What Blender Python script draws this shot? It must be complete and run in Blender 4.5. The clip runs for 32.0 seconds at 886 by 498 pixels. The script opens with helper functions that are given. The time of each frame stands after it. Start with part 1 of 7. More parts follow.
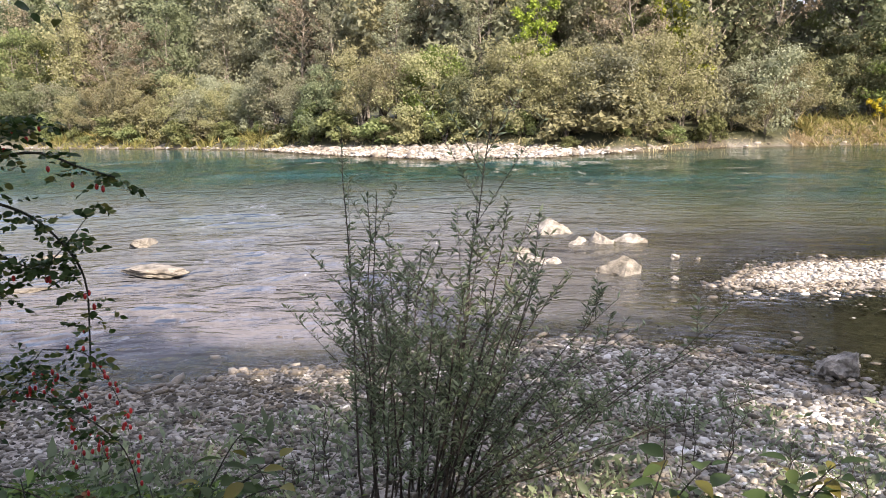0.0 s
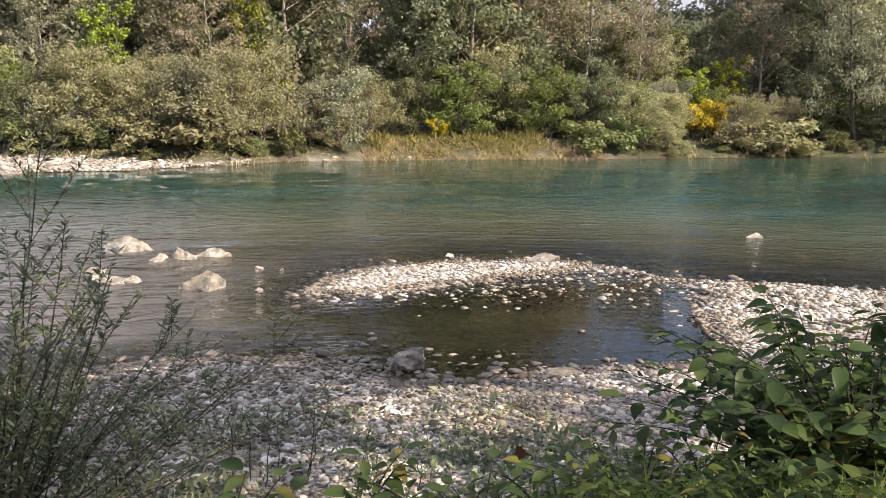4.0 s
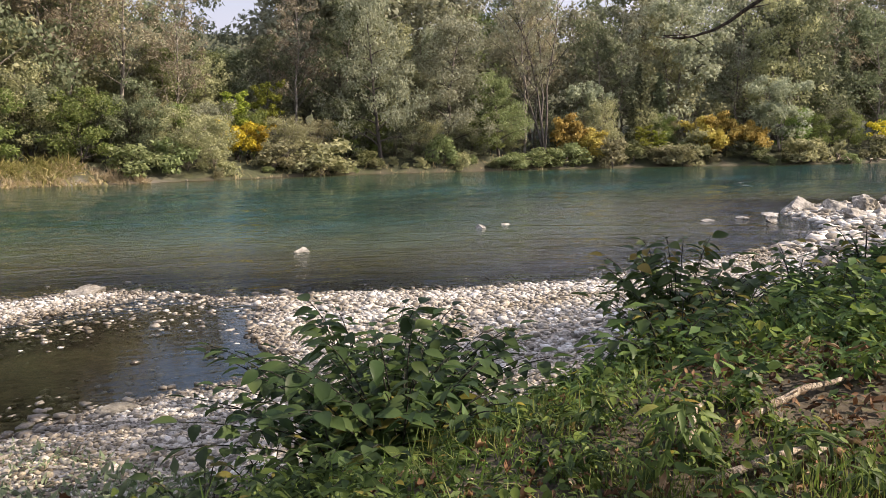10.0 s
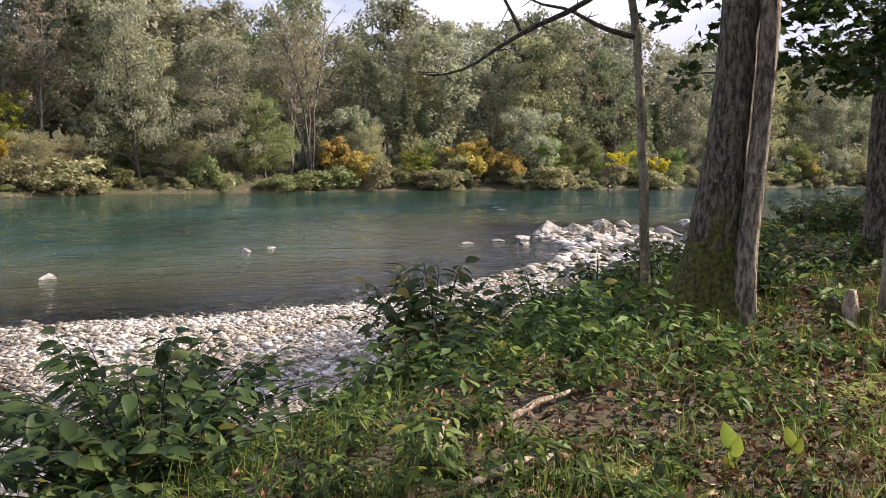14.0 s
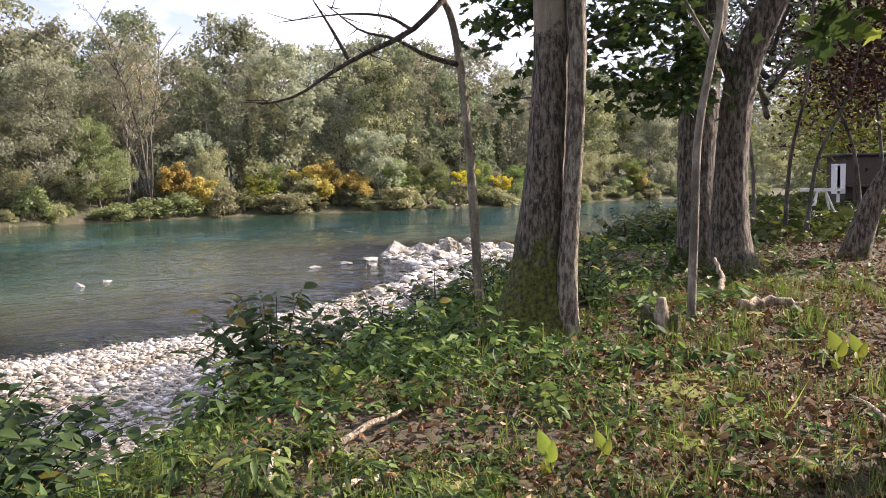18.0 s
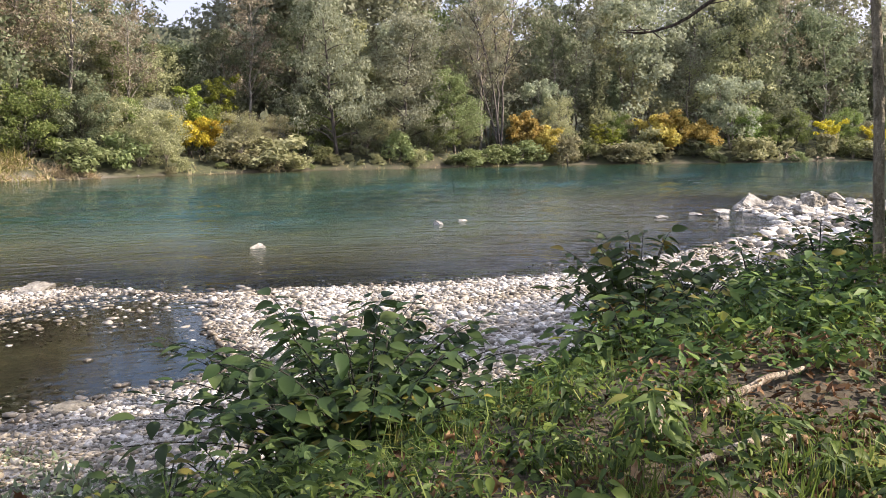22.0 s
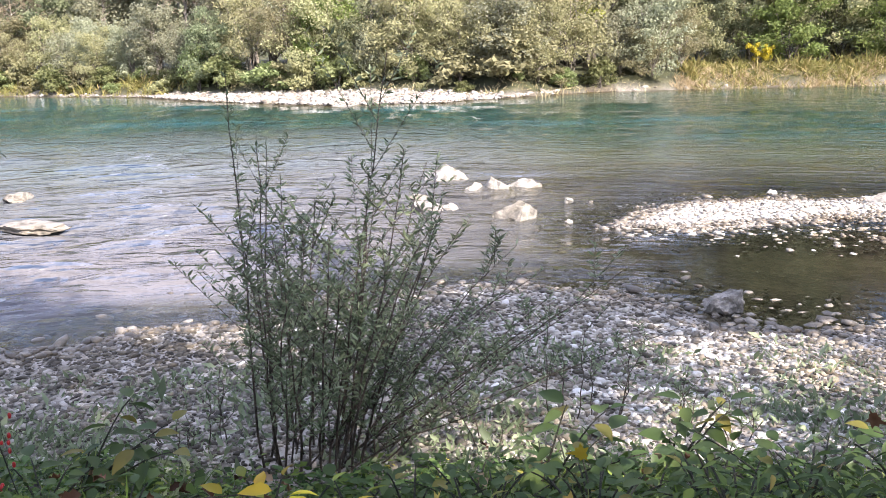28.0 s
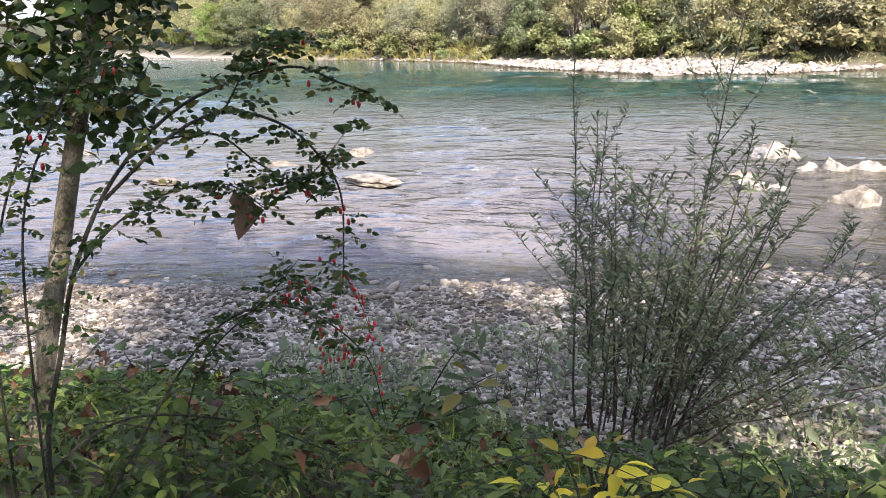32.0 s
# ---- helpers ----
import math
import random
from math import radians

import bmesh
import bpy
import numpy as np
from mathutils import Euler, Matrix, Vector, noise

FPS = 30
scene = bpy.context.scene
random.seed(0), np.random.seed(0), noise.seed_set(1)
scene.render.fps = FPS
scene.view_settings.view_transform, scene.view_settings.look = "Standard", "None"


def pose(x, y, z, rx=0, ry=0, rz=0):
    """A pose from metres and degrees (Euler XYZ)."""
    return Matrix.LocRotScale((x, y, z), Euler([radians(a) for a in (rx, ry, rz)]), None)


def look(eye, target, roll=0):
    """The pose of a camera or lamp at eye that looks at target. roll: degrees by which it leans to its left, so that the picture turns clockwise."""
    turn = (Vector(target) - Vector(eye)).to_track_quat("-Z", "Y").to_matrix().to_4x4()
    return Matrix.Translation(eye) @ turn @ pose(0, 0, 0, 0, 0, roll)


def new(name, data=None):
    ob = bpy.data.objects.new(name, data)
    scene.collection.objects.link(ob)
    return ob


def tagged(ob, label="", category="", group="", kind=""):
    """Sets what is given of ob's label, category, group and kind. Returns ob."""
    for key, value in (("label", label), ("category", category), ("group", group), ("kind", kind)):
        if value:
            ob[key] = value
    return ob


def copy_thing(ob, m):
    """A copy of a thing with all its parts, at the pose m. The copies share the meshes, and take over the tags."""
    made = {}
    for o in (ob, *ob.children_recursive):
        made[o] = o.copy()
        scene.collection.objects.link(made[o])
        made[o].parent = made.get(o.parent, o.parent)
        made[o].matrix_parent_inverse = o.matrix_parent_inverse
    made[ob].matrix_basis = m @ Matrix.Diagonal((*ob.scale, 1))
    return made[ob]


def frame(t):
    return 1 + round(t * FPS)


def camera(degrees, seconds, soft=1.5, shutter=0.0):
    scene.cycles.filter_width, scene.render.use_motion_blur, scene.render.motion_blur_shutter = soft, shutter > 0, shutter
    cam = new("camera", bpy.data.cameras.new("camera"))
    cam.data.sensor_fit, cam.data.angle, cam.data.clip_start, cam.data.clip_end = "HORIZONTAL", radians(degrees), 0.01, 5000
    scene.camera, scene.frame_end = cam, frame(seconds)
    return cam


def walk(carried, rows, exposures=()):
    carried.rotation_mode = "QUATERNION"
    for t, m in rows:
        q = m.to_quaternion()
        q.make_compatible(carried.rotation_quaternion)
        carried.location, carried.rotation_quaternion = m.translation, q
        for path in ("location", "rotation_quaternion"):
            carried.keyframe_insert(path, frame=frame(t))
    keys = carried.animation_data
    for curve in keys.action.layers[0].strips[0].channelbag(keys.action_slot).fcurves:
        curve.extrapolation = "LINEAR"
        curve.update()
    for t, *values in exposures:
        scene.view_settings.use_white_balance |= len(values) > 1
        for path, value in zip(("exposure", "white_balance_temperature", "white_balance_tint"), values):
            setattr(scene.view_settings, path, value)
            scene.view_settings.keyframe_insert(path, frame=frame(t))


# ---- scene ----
cam = camera(55.0, 32.0, soft=0.6)
# seconds, place, yaw, pitch, lean
ROWS = [
    (0.0, -0.000, 0.000, 2.795, 0.04, -8.91, 1.36),
    (0.5, 0.012, 0.044, 2.787, -2.53, -8.90, 1.14),
    (1.0, 0.020, 0.048, 2.787, -5.42, -8.77, 0.77),
    (1.5, 0.035, 0.037, 2.793, -6.70, -8.76, 0.82),
    (2.0, 0.042, 0.017, 2.798, -7.85, -8.71, 1.00),
    (2.5, 0.066, -0.020, 2.806, -14.03, -8.60, 0.47),
    (3.0, 0.095, -0.065, 2.806, -20.48, -8.58, -0.14),
    (3.5, 0.083, -0.048, 2.803, -24.51, -8.44, -0.29),
    (5.5, 0.134, -0.007, 2.780, -34.94, -8.00, 0.67),
    (6.0, 0.149, -0.017, 2.779, -37.77, -7.82, 0.67),
    (6.5, 0.128, -0.027, 2.784, -39.58, -7.68, 0.78),
    (7.0, 0.148, -0.008, 2.782, -39.47, -7.63, 1.07),
    (7.5, 0.133, -0.041, 2.785, -39.50, -7.57, 1.43),
    (8.0, 0.157, -0.048, 2.778, -40.28, -7.44, 1.61),
    (8.5, 0.137, -0.068, 2.787, -42.63, -7.34, 1.65),
    (9.0, 0.150, -0.069, 2.790, -47.25, -7.25, 1.21),
    (9.5, 0.165, -0.080, 2.765, -53.68, -7.17, 0.91),
    (10.0, 0.129, -0.082, 2.768, -57.03, -6.99, 0.71),
    (10.5, 0.135, -0.088, 2.765, -58.14, -6.75, 0.75),
    (11.0, 0.115, -0.111, 2.771, -58.73, -6.58, 0.73),
    (11.5, 0.081, -0.127, 2.789, -60.66, -6.47, 0.53),
    (12.0, 0.057, -0.154, 2.804, -63.37, -6.37, 0.18),
    (12.5, 0.043, -0.172, 2.815, -66.85, -6.17, -0.08),
    (13.0, 0.033, -0.181, 2.818, -70.71, -5.92, -0.41),
    (13.5, 0.019, -0.191, 2.820, -72.01, -5.75, -0.54),
    (15.5, 0.020, -0.257, 2.833, -75.99, -4.84, -0.40),
    (16.0, 0.010, -0.289, 2.835, -78.10, -4.74, -0.34),
    (16.5, -0.014, -0.310, 2.847, -79.90, -4.63, -0.02),
    (17.0, -0.027, -0.335, 2.854, -80.72, -4.52, 0.30),
    (17.5, -0.049, -0.357, 2.862, -81.60, -4.33, 0.75),
    (18.0, -0.060, -0.367, 2.863, -82.60, -4.18, 1.11),
    (18.5, -0.082, -0.390, 2.872, -83.48, -4.02, 1.34),
    (19.0, -0.051, -0.373, 2.863, -83.87, -4.01, 1.41),
    (19.5, -0.060, -0.340, 2.859, -83.57, -3.77, 1.37),
    (20.0, -0.011, -0.291, 2.838, -81.92, -3.71, 1.24),
    (20.5, 0.015, -0.230, 2.824, -78.42, -3.82, 0.78),
    (21.0, 0.072, -0.160, 2.798, -71.60, -3.99, 0.44),
    (21.5, 0.105, -0.088, 2.775, -65.57, -4.93, 0.25),
    (22.0, 0.133, -0.013, 2.734, -60.03, -7.22, 0.40),
    (22.5, 0.109, 0.002, 2.740, -51.90, -10.30, 0.85),
    (23.0, 0.116, 0.127, 2.717, -46.37, -11.17, 1.10),
    (23.5, 0.160, 0.241, 2.689, -42.14, -11.48, 0.84),
    (24.0, 0.195, 0.355, 2.630, -38.04, -11.92, 0.44),
    (24.5, 0.236, 0.457, 2.621, -35.10, -11.88, -0.30),
    (26.5, 0.144, 0.124, 2.763, -21.92, -8.35, 0.11),
    (27.0, 0.099, 0.158, 2.779, -17.28, -10.16, 0.92),
    (27.5, 0.026, 0.150, 2.786, -10.67, -11.21, 1.64),
    (28.0, 0.008, 0.133, 2.793, -6.91, -12.68, 1.45),
    (28.5, 0.001, 0.135, 2.785, -6.37, -14.25, 1.57),
    (29.0, -0.011, 0.141, 2.783, -5.38, -16.06, 1.78),
    (29.5, -0.049, 0.165, 2.791, -3.91, -16.55, 1.97),
    (30.0, -0.084, 0.163, 2.781, -1.71, -16.77, 1.99),
    (30.5, -0.119, 0.178, 2.790, 1.59, -16.46, 1.22),
    (31.0, -0.148, 0.171, 2.790, 6.50, -15.86, 1.39),
    (31.5, -0.159, 0.147, 2.795, 10.40, -14.85, 1.27),
    (32.0, -0.160, 0.105, 2.805, 13.85, -14.29, 1.27),
]
walk(cam, [(t, pose(x, y, z, 90 + pitch, 0, yaw) @ pose(0, 0, 0, 0, 0, -lean)) for t, x, y, z, yaw, pitch, lean in ROWS],
     exposures=[(0, 1.36, 6550, 21), (3, 1.14, 6800, 21), (6, 0.99, 6800, 19), (13, 1.02, 6650, 22), (16, 1.26, 6550, 23), (19, 1.42, 6500, 23), (22, 1.32, 6400, 20), (24, 1.71, 6000, 20), (27, 1.62, 6050, 21), (28.5, 1.88, 6050, 22), (30.5, 1.9, 6100, 22), (32, 1.7, 6300, 22)])

# ---- light ----
SUN_DIR = Vector((0.50, -0.80, 0.62)).normalized()   # towards the sun
world = bpy.data.worlds.new("sky")
scene.world = world
world.use_nodes = True
wn, wl = world.node_tree.nodes, world.node_tree.links
sky = wn.new("ShaderNodeTexSky")
sky.sky_type, sky.sun_disc = "NISHITA", False
sky.sun_elevation = math.asin(SUN_DIR.z)
sky.sun_rotation = math.atan2(SUN_DIR.x, SUN_DIR.y)
sky.air_density, sky.dust_density = 1.0, 0.7
co = wn.new("ShaderNodeTexCoord")
wmap = wn.new("ShaderNodeMapping")
wmap.inputs["Scale"].default_value = (1.0, 1.0, 2.6)
cloud = wn.new("ShaderNodeTexNoise")
cloud.inputs["Scale"].default_value, cloud.inputs["Detail"].default_value, cloud.inputs["Roughness"].default_value = 2.2, 7, 0.58
ramp = wn.new("ShaderNodeValToRGB")
ramp.color_ramp.elements[0].position, ramp.color_ramp.elements[1].position = 0.47, 0.60
wmix = wn.new("ShaderNodeMix")
wmix.data_type = "RGBA"
wmix.inputs["B"].default_value = (10.2, 10.5, 12.0, 1)
wl.new(co.outputs["Generated"], wmap.inputs["Vector"])
wl.new(wmap.outputs["Vector"], cloud.inputs["Vector"])
wl.new(cloud.outputs["Fac"], ramp.inputs["Fac"])
wsep = wn.new("ShaderNodeSeparateXYZ")
wl.new(co.outputs["Generated"], wsep.inputs["Vector"])
haze = wn.new("ShaderNodeMapRange")
haze.interpolation_type = "SMOOTHSTEP"
haze.inputs["From Min"].default_value, haze.inputs["From Max"].default_value = 0.12, 0.27
haze.inputs["To Min"].default_value, haze.inputs["To Max"].default_value = 0.9, 0.0
wl.new(wsep.outputs["Z"], haze.inputs["Value"])
wl.new(ramp.outputs["Color"], wmix.inputs["Factor"])
wl.new(sky.outputs["Color"], wmix.inputs["A"])
hmix = wn.new("ShaderNodeMix")
hmix.data_type = "RGBA"
hmix.inputs["B"].default_value = (4.1, 4.35, 5.0, 1)
wl.new(haze.outputs["Result"], hmix.inputs["Factor"])
wl.new(wmix.outputs["Result"], hmix.inputs["A"])
wl.new(hmix.outputs["Result"], wn["Background"].inputs["Color"])
wn["Background"].inputs["Strength"].default_value = 0.088
sun = new("sun", bpy.data.lights.new("sun", "SUN"))
sun.data.energy, sun.data.angle, sun.data.color = 5.0, radians(0.6), (1.0, 0.90, 0.73)
sun.matrix_world = look((0, 0, 60), Vector((0, 0, 60)) - SUN_DIR)

rng = np.random.default_rng(7)

# ---- materials ----


def shader(name):
    m = bpy.data.materials.new(name)
    m.use_nodes = True
    n, l = m.node_tree.nodes, m.node_tree.links
    return m, n, l, n["Principled BSDF"]


def ramp_node(n, stops):
    r = n.new("ShaderNodeValToRGB")
    e = r.color_ramp.elements
    while len(e) < len(stops):
        e.new(0.5)
    for k, (p, c) in enumerate(stops):
        e[k].position, e[k].color = p, (*c, 1)
    return r


def noise_node(n, l, scale, detail=4, rough=0.55, vec=None, stretch=None):
    t = n.new("ShaderNodeTexNoise")
    t.inputs["Scale"].default_value, t.inputs["Detail"].default_value, t.inputs["Roughness"].default_value = scale, detail, rough
    if vec is None:
        g = n.new("ShaderNodeNewGeometry")
        vec = g.outputs["Position"]
    if stretch:
        mp = n.new("ShaderNodeMapping")
        mp.inputs["Scale"].default_value = stretch
        l.new(vec, mp.inputs["Vector"])
        vec = mp.outputs["Vector"]
    l.new(vec, t.inputs["Vector"])
    return t


def mix_rgb(n, l, fac, a, b, blend="MIX"):
    m = n.new("ShaderNodeMix")
    m.data_type, m.blend_type = "RGBA", blend
    for key, v in (("Factor", fac), ("A", a), ("B", b)):
        if isinstance(v, (int, float)):
            m.inputs[key].default_value = v
        elif isinstance(v, tuple):
            m.inputs[key].default_value = (*v, 1)
        else:
            l.new(v, m.inputs[key])
    return m.outputs["Result"]


def bump(n, l, height, bs, strength=0.4, dist=0.02):
    b = n.new("ShaderNodeBump")
    b.inputs["Strength"].default_value, b.inputs["Distance"].default_value = strength, dist
    l.new(height, b.inputs["Height"])
    l.new(b.outputs["Normal"], bs.inputs["Normal"])


def leaf_mat(name, stops, through_light=0.35, rough=0.55, shift=0.25):
    """Leaves: each leaf its own shade, each plant its own cast, light shining through."""
    m, n, l, bs = shader(name)
    g, oi = n.new("ShaderNodeNewGeometry"), n.new("ShaderNodeObjectInfo")
    r = ramp_node(n, stops)
    l.new(g.outputs["Random Per Island"], r.inputs["Fac"])
    hsv = n.new("ShaderNodeHueSaturation")
    mr = n.new("ShaderNodeMapRange")
    mr.inputs["To Min"].default_value, mr.inputs["To Max"].default_value = 1 - shift, 1 + shift
    l.new(oi.outputs["Random"], mr.inputs["Value"])
    l.new(mr.outputs["Result"], hsv.inputs["Value"])
    mh = n.new("ShaderNodeMapRange")
    mh.inputs["To Min"].default_value, mh.inputs["To Max"].default_value = 0.5 - 0.08 * shift, 0.5 + 0.08 * shift
    l.new(oi.outputs["Random"], mh.inputs["Value"])
    l.new(mh.outputs["Result"], hsv.inputs["Hue"])
    l.new(r.outputs["Color"], hsv.inputs["Color"])
    l.new(hsv.outputs["Color"], bs.inputs["Base Color"])
    bs.inputs["Roughness"].default_value = rough
    bs.inputs["Specular IOR Level"].default_value = 0.18
    tr = n.new("ShaderNodeBsdfTranslucent")
    l.new(hsv.outputs["Color"], tr.inputs["Color"])
    mx = n.new("ShaderNodeMixShader")
    mx.inputs["Fac"].default_value = through_light
    l.new(bs.outputs["BSDF"], mx.inputs[1])
    l.new(tr.outputs["BSDF"], mx.inputs[2])
    l.new(mx.outputs["Shader"], n["Material Output"].inputs["Surface"])
    return m


def bark_mat(name, dark, light, scale=8, moss=None, pale_from=None):
    """Bark: long furrows, small plates, lichen spots, and moss that climbs from the foot where there is any."""
    m, n, l, bs = shader(name)
    g = n.new("ShaderNodeNewGeometry")
    t1 = noise_node(n, l, scale, 6, 0.65, stretch=(1, 1, 0.3))
    t2 = noise_node(n, l, scale * 4, 4, 0.6, stretch=(1, 1, 0.6))
    r = ramp_node(n, [(0.42, dark), (0.5, tuple(0.55 * a + 0.45 * b for a, b in zip(dark, light))), (0.59, light)])
    l.new(t1.outputs["Fac"], r.inputs["Fac"])
    col = mix_rgb(n, l, 0.55, r.outputs["Color"], t2.outputs["Fac"], "OVERLAY")
    spots = noise_node(n, l, max(5, scale * 0.5), 5, 0.7)
    sr = ramp_node(n, [(0.58, (0, 0, 0)), (0.68, (0.75, 0.75, 0.75))])
    l.new(spots.outputs["Fac"], sr.inputs["Fac"])
    col = mix_rgb(n, l, sr.outputs["Color"], col, tuple(min(0.6, 1.25 * v + 0.03) for v in light))
    sx = n.new("ShaderNodeSeparateXYZ")
    l.new(g.outputs["Position"], sx.inputs["Vector"])

    def climb(lo, hi, a, b, edge0, edge1, scale):
        """Mask by height with a ragged edge."""
        t3 = noise_node(n, l, scale, 8, 0.75)
        mr = n.new("ShaderNodeMapRange")
        mr.inputs["From Min"].default_value, mr.inputs["From Max"].default_value = lo, hi
        mr.inputs["To Min"].default_value, mr.inputs["To Max"].default_value = a, b
        l.new(sx.outputs["Z"], mr.inputs["Value"])
        ad = n.new("ShaderNodeMath")
        l.new(mr.outputs["Result"], ad.inputs[0])
        l.new(t3.outputs["Fac"], ad.inputs[1])
        rm = ramp_node(n, [(edge0, (0, 0, 0)), (edge1, (1, 1, 1))])
        l.new(ad.outputs["Value"], rm.inputs["Fac"])
        return rm.outputs["Color"]

    if pale_from:
        smooth = mix_rgb(n, l, 0.35, tuple(1.5 * v for v in light), spots.outputs["Fac"], "OVERLAY")
        col = mix_rgb(n, l, climb(pale_from - 0.3, pale_from + 0.4, -0.3, 0.3, 0.48, 0.56, 2.4), col, smooth)
    if moss:
        t4 = noise_node(n, l, 28, 5)
        mc = ramp_node(n, [(0.36, tuple(0.22 * v for v in moss[0])), (0.64, tuple(1.15 * v for v in moss[0]))])
        l.new(t4.outputs["Fac"], mc.inputs["Fac"])
        col = mix_rgb(n, l, climb(moss[1], moss[2], 0.26, -0.2, 0.50, 0.60, 5.0), col, mc.outputs["Color"])
    l.new(col, bs.inputs["Base Color"])
    bs.inputs["Roughness"].default_value = 0.9
    hm = mix_rgb(n, l, 0.45, t1.outputs["Fac"], t2.outputs["Fac"])
    bump(n, l, hm, bs, 1.0, 0.08)
    return m


def stone_mat(name, stops, rough=0.85, speck=0.5, scale=14, stain_to=(0.66, 0.60, 0.50)):
    m, n, l, bs = shader(name)
    g, oi = n.new("ShaderNodeNewGeometry"), n.new("ShaderNodeObjectInfo")
    r = ramp_node(n, stops)
    ad = n.new("ShaderNodeMath")
    l.new(g.outputs["Random Per Island"], ad.inputs[0])
    l.new(oi.outputs["Random"], ad.inputs[1])
    fr = n.new("ShaderNodeMath")
    fr.operation = "FRACT"
    l.new(ad.outputs["Value"], fr.inputs[0])
    l.new(fr.outputs["Value"], r.inputs["Fac"])
    t1, t2 = noise_node(n, l, scale, 5, 0.6), noise_node(n, l, scale * 7, 3, 0.6)
    k1, k2 = ramp_node(n, [(0.34, (0.18, 0.18, 0.17)), (0.64, (0.80, 0.80, 0.80))]), ramp_node(n, [(0.32, (0.22, 0.22, 0.22)), (0.66, (0.78, 0.78, 0.78))])
    l.new(t1.outputs["Fac"], k1.inputs["Fac"])
    l.new(t2.outputs["Fac"], k2.inputs["Fac"])
    col = mix_rgb(n, l, speck, r.outputs["Color"], k1.outputs["Color"], "OVERLAY")
    col = mix_rgb(n, l, speck * 0.6, col, k2.outputs["Color"], "OVERLAY")
    stain = noise_node(n, l, 0.55, 4, 0.6)
    sr = ramp_node(n, [(0.36, stain_to), (0.56, (1, 1, 1))])
    l.new(stain.outputs["Fac"], sr.inputs["Fac"])
    col = mix_rgb(n, l, 1.0, col, sr.outputs["Color"], "MULTIPLY")
    l.new(col, bs.inputs["Base Color"])
    bs.inputs["Roughness"].default_value = rough
    bump(n, l, mix_rgb(n, l, 0.4, t1.outputs["Fac"], t2.outputs["Fac"]), bs, 0.5, 0.02)
    return m


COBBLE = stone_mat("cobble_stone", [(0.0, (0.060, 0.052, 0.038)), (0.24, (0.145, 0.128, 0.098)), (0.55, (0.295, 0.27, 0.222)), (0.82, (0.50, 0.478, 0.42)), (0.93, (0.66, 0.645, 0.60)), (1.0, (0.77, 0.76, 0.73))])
# paler cobbles, with sunlight on the open bars partly put into the colour
COBBLE_PALE = stone_mat("lightened_cobble_stone", [(0.0, (0.10, 0.092, 0.075)), (0.25, (0.235, 0.218, 0.185)), (0.6, (0.41, 0.39, 0.35)), (0.9, (0.58, 0.565, 0.53)), (1.0, (0.72, 0.71, 0.685))])
# darker cobbles, with the shade at the left partly put into the colour
COBBLE_DARK = stone_mat("darkened_cobble_stone", [(0.0, (0.05, 0.045, 0.035)), (0.3, (0.11, 0.10, 0.08)), (0.65, (0.22, 0.205, 0.17)), (0.9, (0.37, 0.35, 0.31)), (1.0, (0.56, 0.55, 0.51))])
WET = stone_mat("wet_stone", [(0.0, (0.07, 0.06, 0.045)), (0.5, (0.15, 0.13, 0.10)), (1.0, (0.30, 0.27, 0.22))], rough=0.3)
BOULDER = stone_mat("pale_limestone", [(0.0, (0.20, 0.19, 0.17)), (1.0, (0.31, 0.295, 0.265))], stain_to=(0.7, 0.67, 0.6), speck=0.8, scale=6)
GREYROCK = stone_mat("grey_limestone", [(0.0, (0.13, 0.122, 0.10)), (1.0, (0.22, 0.205, 0.18))], speck=0.8, scale=6)
FARSTONE = stone_mat("far_gravel", [(0.0, (0.17, 0.155, 0.13)), (0.5, (0.29, 0.27, 0.24)), (1.0, (0.46, 0.44, 0.40))], scale=3)
BARK_GREY = bark_mat("grey_bark", (0.10, 0.085, 0.065), (0.30, 0.27, 0.22), 5)
BARK_DARK = bark_mat("dark_bark", (0.035, 0.03, 0.024), (0.13, 0.11, 0.09), 5)
BARK_MOSSY = bark_mat("mossy_bark", (0.040, 0.031, 0.023), (0.25, 0.21, 0.155), 34, moss=((0.15, 0.155, 0.022), 1.75, 3.0), pale_from=4.05)
BARK_PALE = bark_mat("pale_ridged_bark", (0.10, 0.08, 0.06), (0.44, 0.38, 0.29), 34)
BARK_TREE = bark_mat("ridged_bark", (0.042, 0.033, 0.026), (0.26, 0.22, 0.17), 28, moss=((0.12, 0.12, 0.022), 1.6, 2.3))
BARK_SMOOTH = bark_mat("smooth_bark", (0.13, 0.11, 0.07), (0.27, 0.235, 0.165), 14)
TWIG = bark_mat("twig_bark", (0.05, 0.04, 0.03), (0.13, 0.10, 0.072), 30)
GREENTWIG = bark_mat("rose_stem", (0.018, 0.022, 0.012), (0.055, 0.052, 0.03), 40)
DEADWOOD = bark_mat("dead_wood", (0.20, 0.15, 0.10), (0.50, 0.42, 0.32), 14)

OLIVE = leaf_mat("olive_willow_leaf", [(0, (0.25, 0.25, 0.12)), (0.5, (0.31, 0.305, 0.165)), (1, (0.37, 0.36, 0.20))], 0.45)
GREEN = leaf_mat("mid_green_leaf", [(0, (0.15, 0.18, 0.065)), (0.5, (0.20, 0.23, 0.10)), (1, (0.275, 0.30, 0.14))], 0.45)
LEAFGREEN = leaf_mat("fresh_green_leaf", [(0, (0.125, 0.175, 0.045)), (0.5, (0.17, 0.23, 0.07)), (1, (0.25, 0.30, 0.10))], 0.45)
DARKGREEN = leaf_mat("dark_green_leaf", [(0, (0.125, 0.145, 0.075)), (0.5, (0.17, 0.195, 0.11)), (1, (0.23, 0.25, 0.145))], 0.45)
